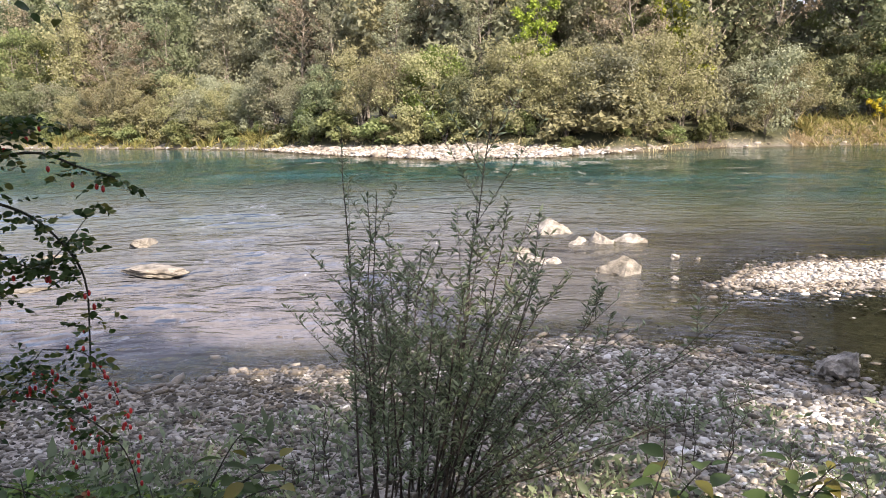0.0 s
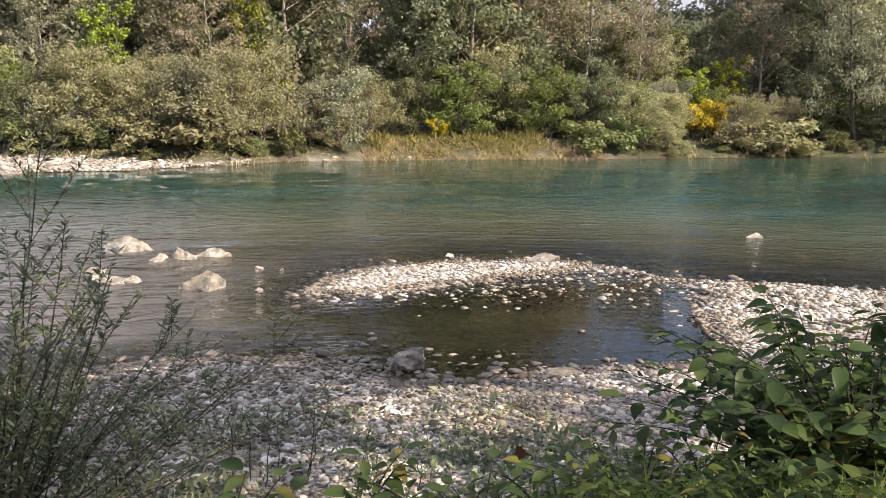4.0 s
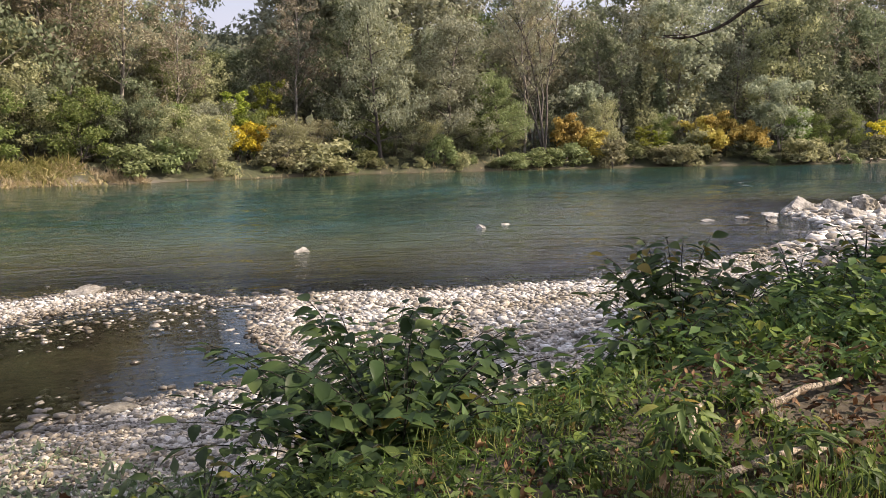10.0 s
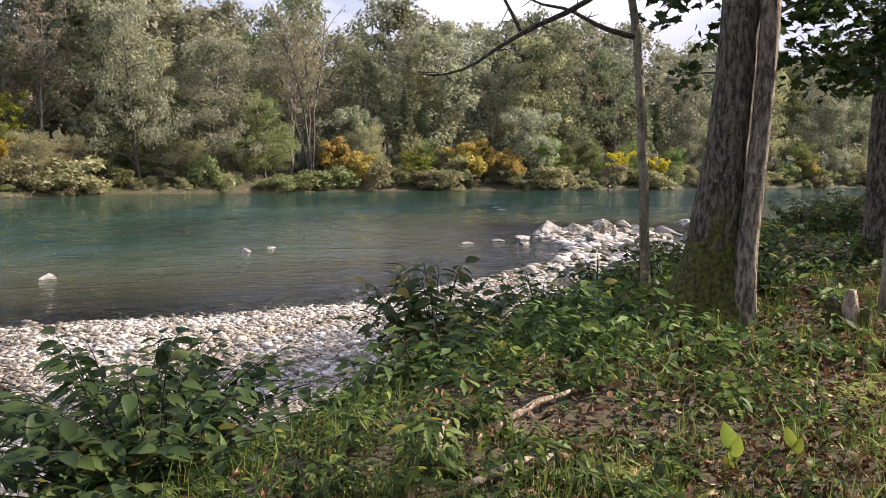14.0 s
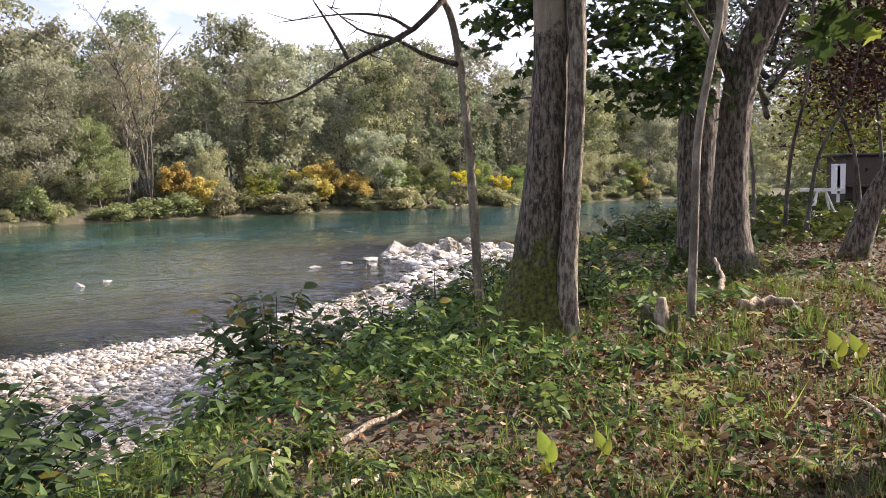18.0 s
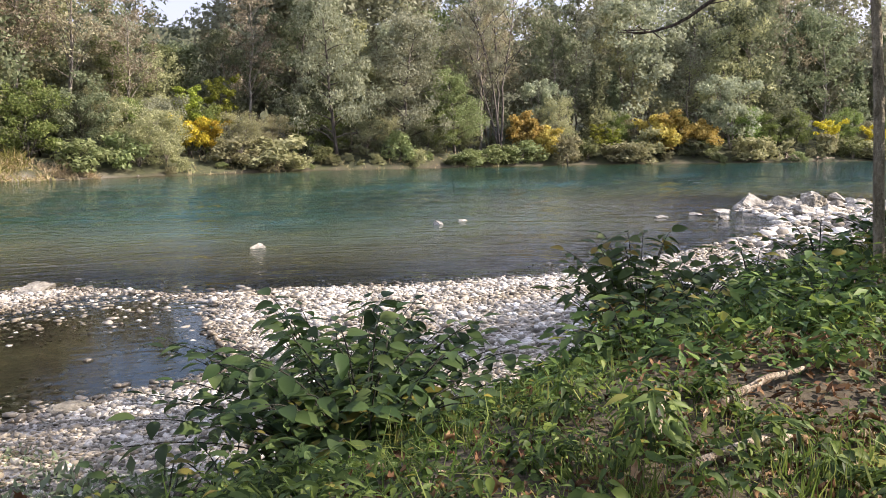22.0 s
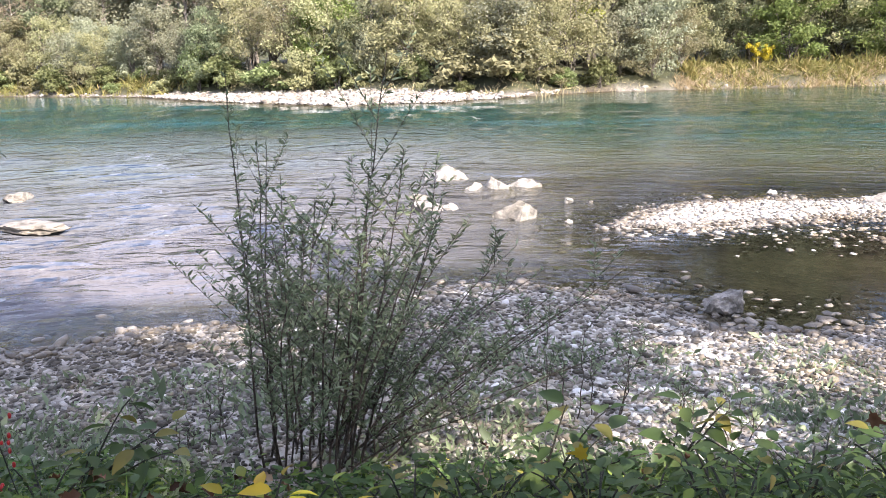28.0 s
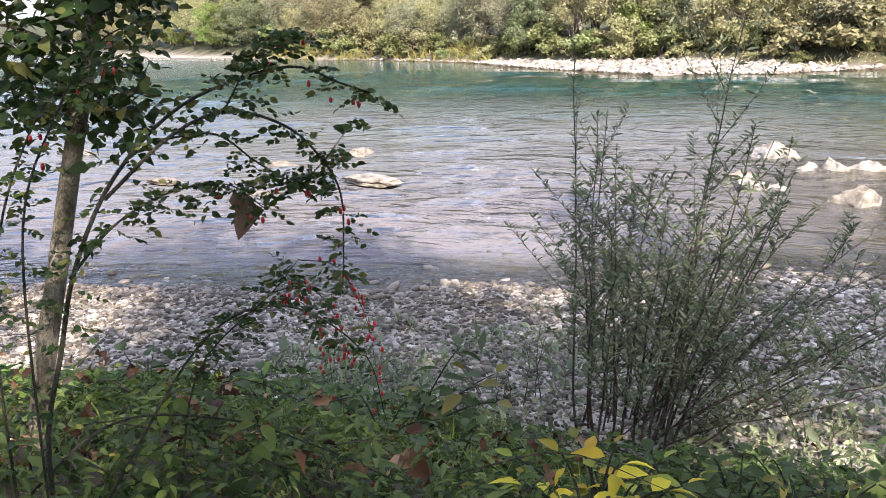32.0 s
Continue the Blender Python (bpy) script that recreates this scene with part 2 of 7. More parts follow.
GREYGREEN = leaf_mat("grey_green_leaf", [(0, (0.21, 0.215, 0.125)), (0.5, (0.27, 0.285, 0.19)), (1, (0.35, 0.365, 0.25))], 0.45)
SILVER = leaf_mat("silver_willow_leaf", [(0, (0.21, 0.235, 0.145)), (0.5, (0.28, 0.305, 0.20)), (1, (0.36, 0.385, 0.26))], 0.45)
YELLOWGREEN = leaf_mat("yellow_green_leaf", [(0, (0.12, 0.15, 0.022)), (0.5, (0.22, 0.265, 0.04)), (1, (0.38, 0.41, 0.07))])
YELLOW = leaf_mat("yellow_leaf", [(0, (0.28, 0.23, 0.02)), (0.5, (0.50, 0.40, 0.03)), (1, (0.66, 0.56, 0.07))])
ORANGE = leaf_mat("orange_leaf", [(0, (0.27, 0.20, 0.05)), (0.45, (0.42, 0.30, 0.075)), (1, (0.52, 0.44, 0.15))], 0.45)
BROWN = leaf_mat("brown_autumn_leaf", [(0, (0.20, 0.165, 0.105)), (0.5, (0.29, 0.25, 0.165)), (1, (0.38, 0.345, 0.235))], 0.4)
PURPLE = leaf_mat("dark_red_leaf", [(0, (0.022, 0.010, 0.010)), (0.6, (0.055, 0.022, 0.020)), (1, (0.12, 0.05, 0.035))])
GRASS = leaf_mat("green_grass", [(0, (0.06, 0.10, 0.02)), (0.6, (0.125, 0.19, 0.038)), (1, (0.26, 0.28, 0.085))], 0.45)
DRYGRASS = leaf_mat("dry_grass", [(0, (0.34, 0.27, 0.15)), (0.5, (0.50, 0.41, 0.245)), (1, (0.62, 0.55, 0.36))], 0.45)
YELLOWGRASS = leaf_mat("yellow_green_grass", [(0, (0.17, 0.18, 0.055)), (0.5, (0.28, 0.275, 0.09)), (1, (0.44, 0.37, 0.16))], 0.45)
HERB = leaf_mat("bank_herb_leaf", [(0, (0.022, 0.042, 0.013)), (0.5, (0.072, 0.110, 0.026)), (0.985, (0.18, 0.23, 0.048)), (1, (0.34, 0.27, 0.05))], 0.45, 0.5)
KNOT = leaf_mat("knotweed_leaf", [(0, (0.036, 0.066, 0.022)), (0.6, (0.068, 0.108, 0.036)), (0.985, (0.10, 0.145, 0.045)), (1, (0.38, 0.24, 0.04))], 0.45, 0.45, 0.1)
KNOTTURN = leaf_mat("turning_knotweed_leaf", [(0, (0.045, 0.078, 0.024)), (0.6, (0.085, 0.125, 0.036)), (0.93, (0.125, 0.165, 0.045)), (0.95, (0.30, 0.20, 0.04)), (1, (0.42, 0.22, 0.06))], 0.45, 0.45, 0.1)
LOWLEAF = leaf_mat("low_narrow_leaf", [(0, (0.03, 0.05, 0.018)), (0.5, (0.095, 0.15, 0.046)), (0.98, (0.165, 0.225, 0.062)), (1, (0.32, 0.24, 0.06))], 0.4, 0.55)
ROSE = leaf_mat("rose_leaf", [(0, (0.02, 0.04, 0.013)), (0.7, (0.05, 0.085, 0.024)), (1, (0.13, 0.13, 0.035))], 0.3, 0.45, 0.1)
WILLOWLEAF = leaf_mat("grey_willow_leaf", [(0, (0.10, 0.13, 0.07)), (0.6, (0.20, 0.245, 0.14)), (1, (0.31, 0.36, 0.22))], 0.35, 0.5, 0.1)
LITTER = leaf_mat("dead_leaf", [(0, (0.035, 0.018, 0.010)), (0.4, (0.135, 0.068, 0.033)), (0.78, (0.26, 0.16, 0.085)), (1, (0.47, 0.37, 0.25))], 0.12, 0.7, 0.1)
# darker copy of MAPLE: shade under the crown is put into the colour
SHADEMAPLE = leaf_mat("shaded_maple_leaf", [(0, (0.020, 0.036, 0.012)), (0.5, (0.045, 0.075, 0.022)), (1, (0.09, 0.12, 0.04))], 0.3, 0.5, 0.1)
MAPLE = leaf_mat("maple_leaf_green", [(0, (0.03, 0.055, 0.015)), (0.6, (0.06, 0.10, 0.025)), (1, (0.16, 0.22, 0.04))], 0.4, 0.5, 0.1)


def plain(name, col, rough=0.6, scale=20):
    m, n, l, bs = shader(name)
    t = noise_node(n, l, scale, 5, 0.6)
    l.new(mix_rgb(n, l, 0.45, col, t.outputs["Fac"], "OVERLAY"), bs.inputs["Base Color"])
    bs.inputs["Roughness"].default_value = rough
    return m


HIP = plain("rose_hip_skin", (0.36, 0.014, 0.014), 0.3, 60)
WHITEWOOD = plain("white_painted_wood", (0.72, 0.72, 0.68), 0.6)
BROWNWOOD = plain("brown_boards", (0.06, 0.042, 0.03), 0.8)
STONEDARK = plain("dark_roof_felt", (0.04, 0.04, 0.045), 0.9)


def ground_mat():
    m, n, l, bs = shader("riverside_ground")
    at = n.new("ShaderNodeAttribute")
    at.attribute_name = "cover"      # red: gravel, green: far meadow, blue: river bed
    sp = n.new("ShaderNodeSeparateColor")
    l.new(at.outputs["Color"], sp.inputs["Color"])
    t1, t2 = noise_node(n, l, 1.3, 6, 0.65), noise_node(n, l, 16, 5, 0.6)
    soil = ramp_node(n, [(0.3, (0.030, 0.024, 0.014)), (0.55, (0.065, 0.050, 0.028)), (0.75, (0.07, 0.075, 0.025))])
    l.new(t2.outputs["Fac"], soil.inputs["Fac"])
    v = n.new("ShaderNodeTexVoronoi")
    v.inputs["Scale"].default_value = 11
    g = n.new("ShaderNodeNewGeometry")
    l.new(g.outputs["Position"], v.inputs["Vector"])
    grav = ramp_node(n, [(0.0, (0.13, 0.115, 0.095)), (0.5, (0.30, 0.275, 0.235)), (1.0, (0.46, 0.43, 0.38))])
    l.new(v.outputs["Color"], grav.inputs["Fac"])
    meadow = ramp_node(n, [(0.35, (0.025, 0.03, 0.012)), (0.6, (0.055, 0.06, 0.022)), (0.8, (0.10, 0.085, 0.04))])
    l.new(t1.outputs["Fac"], meadow.inputs["Fac"])
    bed = ramp_node(n, [(0.0, (0.030, 0.023, 0.013)), (0.5, (0.065, 0.050, 0.030)), (1.0, (0.14, 0.115, 0.075))])
    l.new(v.outputs["Color"], bed.inputs["Fac"])
    c = mix_rgb(n, l, sp.outputs["Red"], soil.outputs["Color"], grav.outputs["Color"])
    c = mix_rgb(n, l, sp.outputs["Green"], c, meadow.outputs["Color"])
    c = mix_rgb(n, l, sp.outputs["Blue"], c, bed.outputs["Color"])
    l.new(mix_rgb(n, l, 0.5, c, t1.outputs["Fac"], "OVERLAY"), bs.inputs["Base Color"])
    bs.inputs["Roughness"].default_value = 0.9
    bump(n, l, mix_rgb(n, l, 0.5, v.outputs["Distance"], t2.outputs["Fac"]), bs, 0.7, 0.05)
    return m


def water_mat():
    """River water: mirror by Fresnel over a body that goes from clear shallows to milky blue-green depth."""
    m, n, l, bs = shader("river_water")
    at = n.new("ShaderNodeAttribute")
    at.attribute_name = "stream"     # red: depth, green: roughness of the flow, blue: white water, alpha: pale sky sheen painted into the colour
    sp = n.new("ShaderNodeSeparateColor")
    l.new(at.outputs["Color"], sp.inputs["Color"])
    big = noise_node(n, l, 0.16, 4, 0.55, stretch=(0.45, 1.0, 1))
    # ripples run out from the near bank: along the shore, and away from it
    pos = n.new("ShaderNodeNewGeometry")
    rel = n.new("ShaderNodeVectorMath"); rel.operation = "ADD"
    rel.inputs[1].default_value = (3.0, 5.0, 0.0)
    l.new(pos.outputs["Position"], rel.inputs[0])
    rsep = n.new("ShaderNodeSeparateXYZ")
    l.new(rel.outputs["Vector"], rsep.inputs["Vector"])
    ang = n.new("ShaderNodeMath"); ang.operation = "ARCTAN2"
    l.new(rsep.outputs["X"], ang.inputs[0]); l.new(rsep.outputs["Y"], ang.inputs[1])
    arc = n.new("ShaderNodeMath"); arc.operation = "MULTIPLY"; arc.inputs[1].default_value = 22.0
    l.new(ang.outputs["Value"], arc.inputs[0])
    dist = n.new("ShaderNodeVectorMath"); dist.operation = "LENGTH"
    l.new(rel.outputs["Vector"], dist.inputs[0])
    fan = n.new("ShaderNodeCombineXYZ")
    l.new(arc.outputs["Value"], fan.inputs["X"]); l.new(dist.outputs["Value"], fan.inputs["Y"])
    fan = fan.outputs["Vector"]
    w1 = noise_node(n, l, 1.1, 3, 0.55, vec=fan, stretch=(0.32, 1.2, 1))
    w2 = noise_node(n, l, 4.0, 2, 0.5, vec=fan, stretch=(0.30, 1.1, 1))
    w3 = noise_node(n, l, 16, 2, 0.6, vec=fan, stretch=(0.5, 1.0, 1))
    deep = ramp_node(n, [(0.35, (0.007, 0.024, 0.014)), (0.54, (0.009, 0.036, 0.023)), (0.72, (0.015, 0.068, 0.074))])
    l.new(big.outputs["Fac"], deep.inputs["Fac"])
    # sky reflection on the left run, put into the water colour as pale lilac-grey
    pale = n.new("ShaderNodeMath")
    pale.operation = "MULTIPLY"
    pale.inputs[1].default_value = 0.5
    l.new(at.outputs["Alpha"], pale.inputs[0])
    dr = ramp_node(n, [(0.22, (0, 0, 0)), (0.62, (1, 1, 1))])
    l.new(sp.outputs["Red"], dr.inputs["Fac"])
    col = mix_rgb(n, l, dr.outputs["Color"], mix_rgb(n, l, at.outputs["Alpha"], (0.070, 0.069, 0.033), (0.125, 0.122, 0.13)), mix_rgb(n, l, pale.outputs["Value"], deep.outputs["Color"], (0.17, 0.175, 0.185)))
    l.new(col, bs.inputs["Base Color"])
    bs.inputs["Roughness"].default_value = 0.05
    bs.inputs["IOR"].default_value = 1.333
    bs.inputs["Specular IOR Level"].default_value = 0.5
    # height of the ripples
    h1 = n.new("ShaderNodeMath"); h1.operation = "MULTIPLY"; h1.inputs[1].default_value = 1.5
    l.new(w1.outputs["Fac"], h1.inputs[0])
    h2 = n.new("ShaderNodeMath"); h2.operation = "MULTIPLY_ADD"; h2.inputs[1].default_value = 2.0
    l.new(w2.outputs["Fac"], h2.inputs[0]); l.new(h1.outputs["Value"], h2.inputs[2])
    h3 = n.new("ShaderNodeMath"); h3.operation = "MULTIPLY_ADD"; h3.inputs[1].default_value = 0.22
    l.new(w3.outputs["Fac"], h3.inputs[0]); l.new(h2.outputs["Value"], h3.inputs[2])
    hh = n.new("ShaderNodeMath"); hh.operation = "MULTIPLY"
    l.new(h3.outputs["Value"], hh.inputs[0]); l.new(sp.outputs["Green"], hh.inputs[1])
    b = n.new("ShaderNodeBump")
    b.inputs["Strength"].default_value, b.inputs["Distance"].default_value = 1.0, 0.13
    l.new(hh.outputs["Value"], b.inputs["Height"])
    l.new(b.outputs["Normal"], bs.inputs["Normal"])
    # clear shallows: gloss over see-through
    gl, tr, fr = n.new("ShaderNodeBsdfGlossy"), n.new("ShaderNodeBsdfTransparent"), n.new("ShaderNodeFresnel")
    gl.inputs["Roughness"].default_value = 0.012
    tr.inputs["Color"].default_value = (0.80, 0.78, 0.66, 1)
    fr.inputs["IOR"].default_value = 1.38
    l.new(b.outputs["Normal"], gl.inputs["Normal"]); l.new(b.outputs["Normal"], fr.inputs["Normal"])
    clear = n.new("ShaderNodeMixShader")
    l.new(fr.outputs["Fac"], clear.inputs["Fac"]); l.new(tr.outputs["BSDF"], clear.inputs[1]); l.new(gl.outputs["BSDF"], clear.inputs[2])
    body = n.new("ShaderNodeMixShader")
    tb = ramp_node(n, [(0.10, (0, 0, 0)), (0.40, (1, 1, 1))])
    l.new(sp.outputs["Red"], tb.inputs["Fac"])
    tm = n.new("ShaderNodeMath"); tm.operation = "MAXIMUM"
    l.new(tb.outputs["Color"], tm.inputs[0]); l.new(at.outputs["Alpha"], tm.inputs[1])
    l.new(tm.outputs["Value"], body.inputs["Fac"]); l.new(clear.outputs["Shader"], body.inputs[1]); l.new(bs.outputs["BSDF"], body.inputs[2])
    # broken white water on the riffles
    foam = n.new("ShaderNodeBsdfDiffuse")
    foam.inputs["Color"].default_value = (0.80, 0.82, 0.84, 1)
    fm = n.new("ShaderNodeMath"); fm.operation = "MULTIPLY_ADD"; fm.inputs[1].default_value = 0.34
    l.new(sp.outputs["Blue"], fm.inputs[0]); l.new(w2.outputs["Fac"], fm.inputs[2])
    fr2 = ramp_node(n, [(0.93, (0, 0, 0)), (1.0, (0.75, 0.75, 0.75))])
    l.new(fm.outputs["Value"], fr2.inputs["Fac"])
    allw = n.new("ShaderNodeMixShader")
    l.new(fr2.outputs["Color"], allw.inputs["Fac"]); l.new(body.outputs["Shader"], allw.inputs[1]); l.new(foam.outputs["BSDF"], allw.inputs[2])
    l.new(allw.outputs["Shader"], n["Material Output"].inputs["Surface"])
    return m


GROUND, WATER = ground_mat(), water_mat()

# ---- mesh tools ----


def mesh_of(name, verts, tris, mat, smooth=True, slots=None):
    me = bpy.data.meshes.new(name)
    verts, tris = np.asarray(verts, np.float32), np.asarray(tris, np.int32)
    me.vertices.add(len(verts))
    me.vertices.foreach_set("co", verts.ravel())
    me.loops.add(tris.size)
    me.loops.foreach_set("vertex_index", tris.ravel())
    me.polygons.add(len(tris))
    me.polygons.foreach_set("loop_start", np.arange(0, tris.size, tris.shape[1], dtype=np.int32))
    me.polygons.foreach_set("use_smooth", np.full(len(tris), smooth))
    for mt in (mat if isinstance(mat, (list, tuple)) else [mat]):
        me.materials.append(mt)
    me.update(calc_edges=True)
    return me


def piece(name, verts, tris, mat, parent=None, label="", smooth=True):
    ob = new(name, mesh_of(name, verts, tris, mat, smooth))
    if parent is not None:
        ob.parent = parent
    return tagged(ob, label) if label else ob


def thing(name, place, label, category, group="", kind=""):
    ob = new(name)
    ob.location = place
    return tagged(ob, label, category, group, kind)


def join(parts):
    vs, fs, k = [], [], 0
    for v, f in parts:
        vs.append(v)
        fs.append(f + k)
        k += len(v)
    return np.concatenate(vs), np.concatenate(fs)


def tube(path, radii, sides=7, closed=True):
    """A tapered limb along a line of points."""
    p = np.asarray(path, float)
    r = np.broadcast_to(np.asarray(radii, float), (len(p),))
    d = np.gradient(p, axis=0)
    d /= np.linalg.norm(d, axis=1)[:, None] + 1e-9
    ref = np.array([1.0, 0, 0]) if abs(d[0][2]) > 0.8 else np.array([0, 0, 1.0])
    a = np.cross(d, ref)
    a /= np.linalg.norm(a, axis=1)[:, None] + 1e-9
    b = np.cross(d, a)
    th = np.linspace(0, 2 * np.pi, sides, endpoint=False)
    v = p[:, None] + r[:, None, None] * (np.cos(th)[None, :, None] * a[:, None] + np.sin(th)[None, :, None] * b[:, None])
    n = len(p)
    i = np.arange(n - 1)[:, None] * sides
    j = np.arange(sides)[None]
    k = (j + 1) % sides
    q = [(i + j), (i + k), (i + sides + k), (i + sides + j)]
    f = np.concatenate([np.stack([q[0], q[1], q[2]], -1).reshape(-1, 3), np.stack([q[0], q[2], q[3]], -1).reshape(-1, 3)])
    v = v.reshape(-1, 3)
    if closed:
        v = np.concatenate([v, p[:1], p[-1:]])
        c0, c1 = n * sides, n * sides + 1
        e = (n - 1) * sides
        f = np.concatenate([f, np.stack([np.full(sides, c0), (np.arange(sides) + 1) % sides, np.arange(sides)], -1),
                            np.stack([np.full(sides, c1), e + np.arange(sides), e + (np.arange(sides) + 1) % sides], -1)])
    return v, f


def curve_pts(ctrl, n=24):
    """A smooth line through control points (Catmull-Rom)."""
    c = np.asarray(ctrl, float)
    c = np.concatenate([[2 * c[0] - c[1]], c, [2 * c[-1] - c[-2]]])
    out = []
    m = len(c) - 3
    for u in np.linspace(0, m - 1e-6, n):
        k, t = int(u), u - int(u)
        a, b, d, e = c[k:k + 4]
        out.append(0.5 * (2 * b + (d - a) * t + (2 * a - 5 * b + 4 * d - e) * t * t + (3 * b - a - 3 * d + e) * t ** 3))
    return np.array(out)


def turns(n, gen, up=0.0, axis=None, spread=1.0):
    """Random frames (n,3,3): columns are the leaf's side, its length and its normal."""
    nz = gen.normal(size=(n, 3))
    nz[:, 2] = np.abs(nz[:, 2]) + up
    nz /= np.linalg.norm(nz, axis=1)[:, None]
    y = gen.normal(size=(n, 3)) * spread
    if axis is not None:
        y = y + axis
    y -= (y * nz).sum(1)[:, None] * nz
    y /= np.linalg.norm(y, axis=1)[:, None] + 1e-9
    return np.stack([np.cross(y, nz), y, nz], -1)


def scatter(tv, tf, pos, rot, scale):
    """Many copies of one small shape in one mesh."""
    scale = np.asarray(scale, float)
    if scale.ndim == 1:
        scale = scale[:, None, None]
    else:
        scale = scale[:, None, :]
    v = np.einsum("nij,nkj->nki", rot, tv[None] * scale) + pos[:, None]
    f = tf[None] + (np.arange(len(pos)) * len(tv))[:, None, None]
    return v.reshape(-1, 3), f.reshape(-1, 3)


# leaf shapes
TRI_LEAF = (np.array([[-0.30, 0.1, 0.0], [0.34, 0.25, 0.05], [0.0, 1.0, -0.05]]), np.array([[0, 1, 2]]))
# more leaf shapes, one unit long, stalk at the origin, along y
FAR_LEAF = (np.array([[0, 0, 0], [0.34, 0.5, 0.06], [0, 1, -0.05], [-0.34, 0.5, 0.06]]), np.array([[0, 1, 2], [0, 2, 3]]))
SLIM_LEAF = (np.array([[0, 0, 0], [0.11, 0.45, 0.03], [0, 1, -0.08], [-0.11, 0.45, 0.03]]), np.array([[0, 1, 2], [0, 2, 3]]))
OVAL_LEAF = (np.array([[0, 0, 0], [-0.30, 0.28, 0.07], [0, 0.30, 0], [0.30, 0.28, 0.07], [-0.27, 0.62, 0.03], [0, 0.64, -0.04], [0.27, 0.62, 0.03], [0, 1, -0.16]]),
             np.array([[0, 3, 2], [0, 2, 1], [2, 3, 6], [2, 6, 5], [1, 2, 5], [1, 5, 4], [5, 6, 7], [4, 5, 7]]))
BIG_U = [(0.12, 0.20), (0.30, 0.33), (0.50, 0.34), (0.70, 0.25), (0.87, 0.12)]
BIG_V = [(0, 0, 0)] + [q for u, w in BIG_U for q in ((-w, u, 0.22 * w - 0.18 * u * u), (0, u, -0.18 * u * u), (w, u, 0.22 * w - 0.18 * u * u))] + [(0, 1, -0.20)]
BIG_F = [(0, 3, 2), (0, 2, 1), (14, 15, 16), (13, 14, 16)]
for k in range(4):
    m = 1 + 3 * k
    BIG_F += [(m, m + 1, m + 4), (m, m + 4, m + 3), (m + 1, m + 2, m + 5), (m + 1, m + 5, m + 4)]
BIG_LEAF = (np.array(BIG_V, float), np.array(BIG_F))
HERB_U = [(0.14, 0.20), (0.36, 0.30), (0.68, 0.19)]
HERB_LEAF = (np.array([(0, 0, 0)] + [q for u, w in HERB_U for q in ((-w, u, 0.3 * w - 0.22 * u * u), (0, u, -0.22 * u * u), (w, u, 0.3 * w - 0.22 * u * u))] + [(0.03, 1, -0.26)]),
             np.array(BIG_F[:2] + [(8, 9, 10), (7, 8, 10)] + BIG_F[4:12]))
DRY_U = [(0.10, 0.12), (0.28, 0.30), (0.45, 0.24), (0.64, 0.31), (0.84, 0.13)]
DRY_V = [(0, 0, 0)] + [q for k, (u, w) in enumerate(DRY_U) for q in ((-w * 0.8, u, 1.0 * w - 0.1 * (k % 2)), (0.02, u + 0.03, 0.12 * math.sin(5 * u)), (w * 0.9, u - 0.02, 0.75 * w + 0.12 * (k % 2)))] + [(0.08, 1, 0.20)]
DRY_LEAF = (np.array(DRY_V, float), np.array(BIG_F))
CURL_LEAF = (np.array([[0, 0, 0.05], [-0.34, 0.25, 0.22], [0, 0.3, 0.02], [0.30, 0.3, 0.16], [-0.28, 0.65, 0.25], [0, 0.66, 0.06], [0.33, 0.6, 0.10], [0.05, 1, 0.22]]), OVAL_LEAF[1])
BLADE = (np.array([[-0.03, 0, 0], [0.03, 0, 0], [-0.022, 0.45, 0.10], [0.022, 0.45, 0.10], [0, 1, -0.12]]), np.array([[0, 1, 3], [0, 3, 2], [2, 3, 4]]))
MAPLE_RIM = [(0, 0), (0.12, 0.12), (0.42, 0.05), (0.30, 0.26), (0.52, 0.48), (0.30, 0.50), (0.26, 0.66), (0.13, 0.62), (0, 1.0),
             (-0.13, 0.62), (-0.26, 0.66), (-0.30, 0.50), (-0.52, 0.48), (-0.30, 0.26), (-0.42, 0.05), (-0.12, 0.12)]
MAPLE_LEAF = (np.array([(x, y, 0.10 * abs(x) - 0.12 * y * y) for x, y in MAPLE_RIM] + [(0, 0.35, -0.03)]),
              np.array([[16, k, (k + 1) % 16] for k in range(16)]))


def ico(level):
    b = bmesh.new()
    bmesh.ops.create_icosphere(b, subdivisions=level, radius=1)
    v = np.array([x.co for x in b.verts])
    f = np.array([[w.index for w in x.verts] for x in b.faces])
    b.free()
    return v, f


def pebble_shape(seed, level=2, lump=0.18):
    v, f = ico(level)
    d = np.array([noise.noise(Vector(p) * 1.1 + Vector((seed * 7.3, 0, 0))) + 0.4 * noise.noise(Vector(p) * 2.4 + Vector((0, seed * 3.1, 0))) for p in v])
    return v * (1 + lump * d)[:, None] * np.array([1, 0.76, 0.38]), f


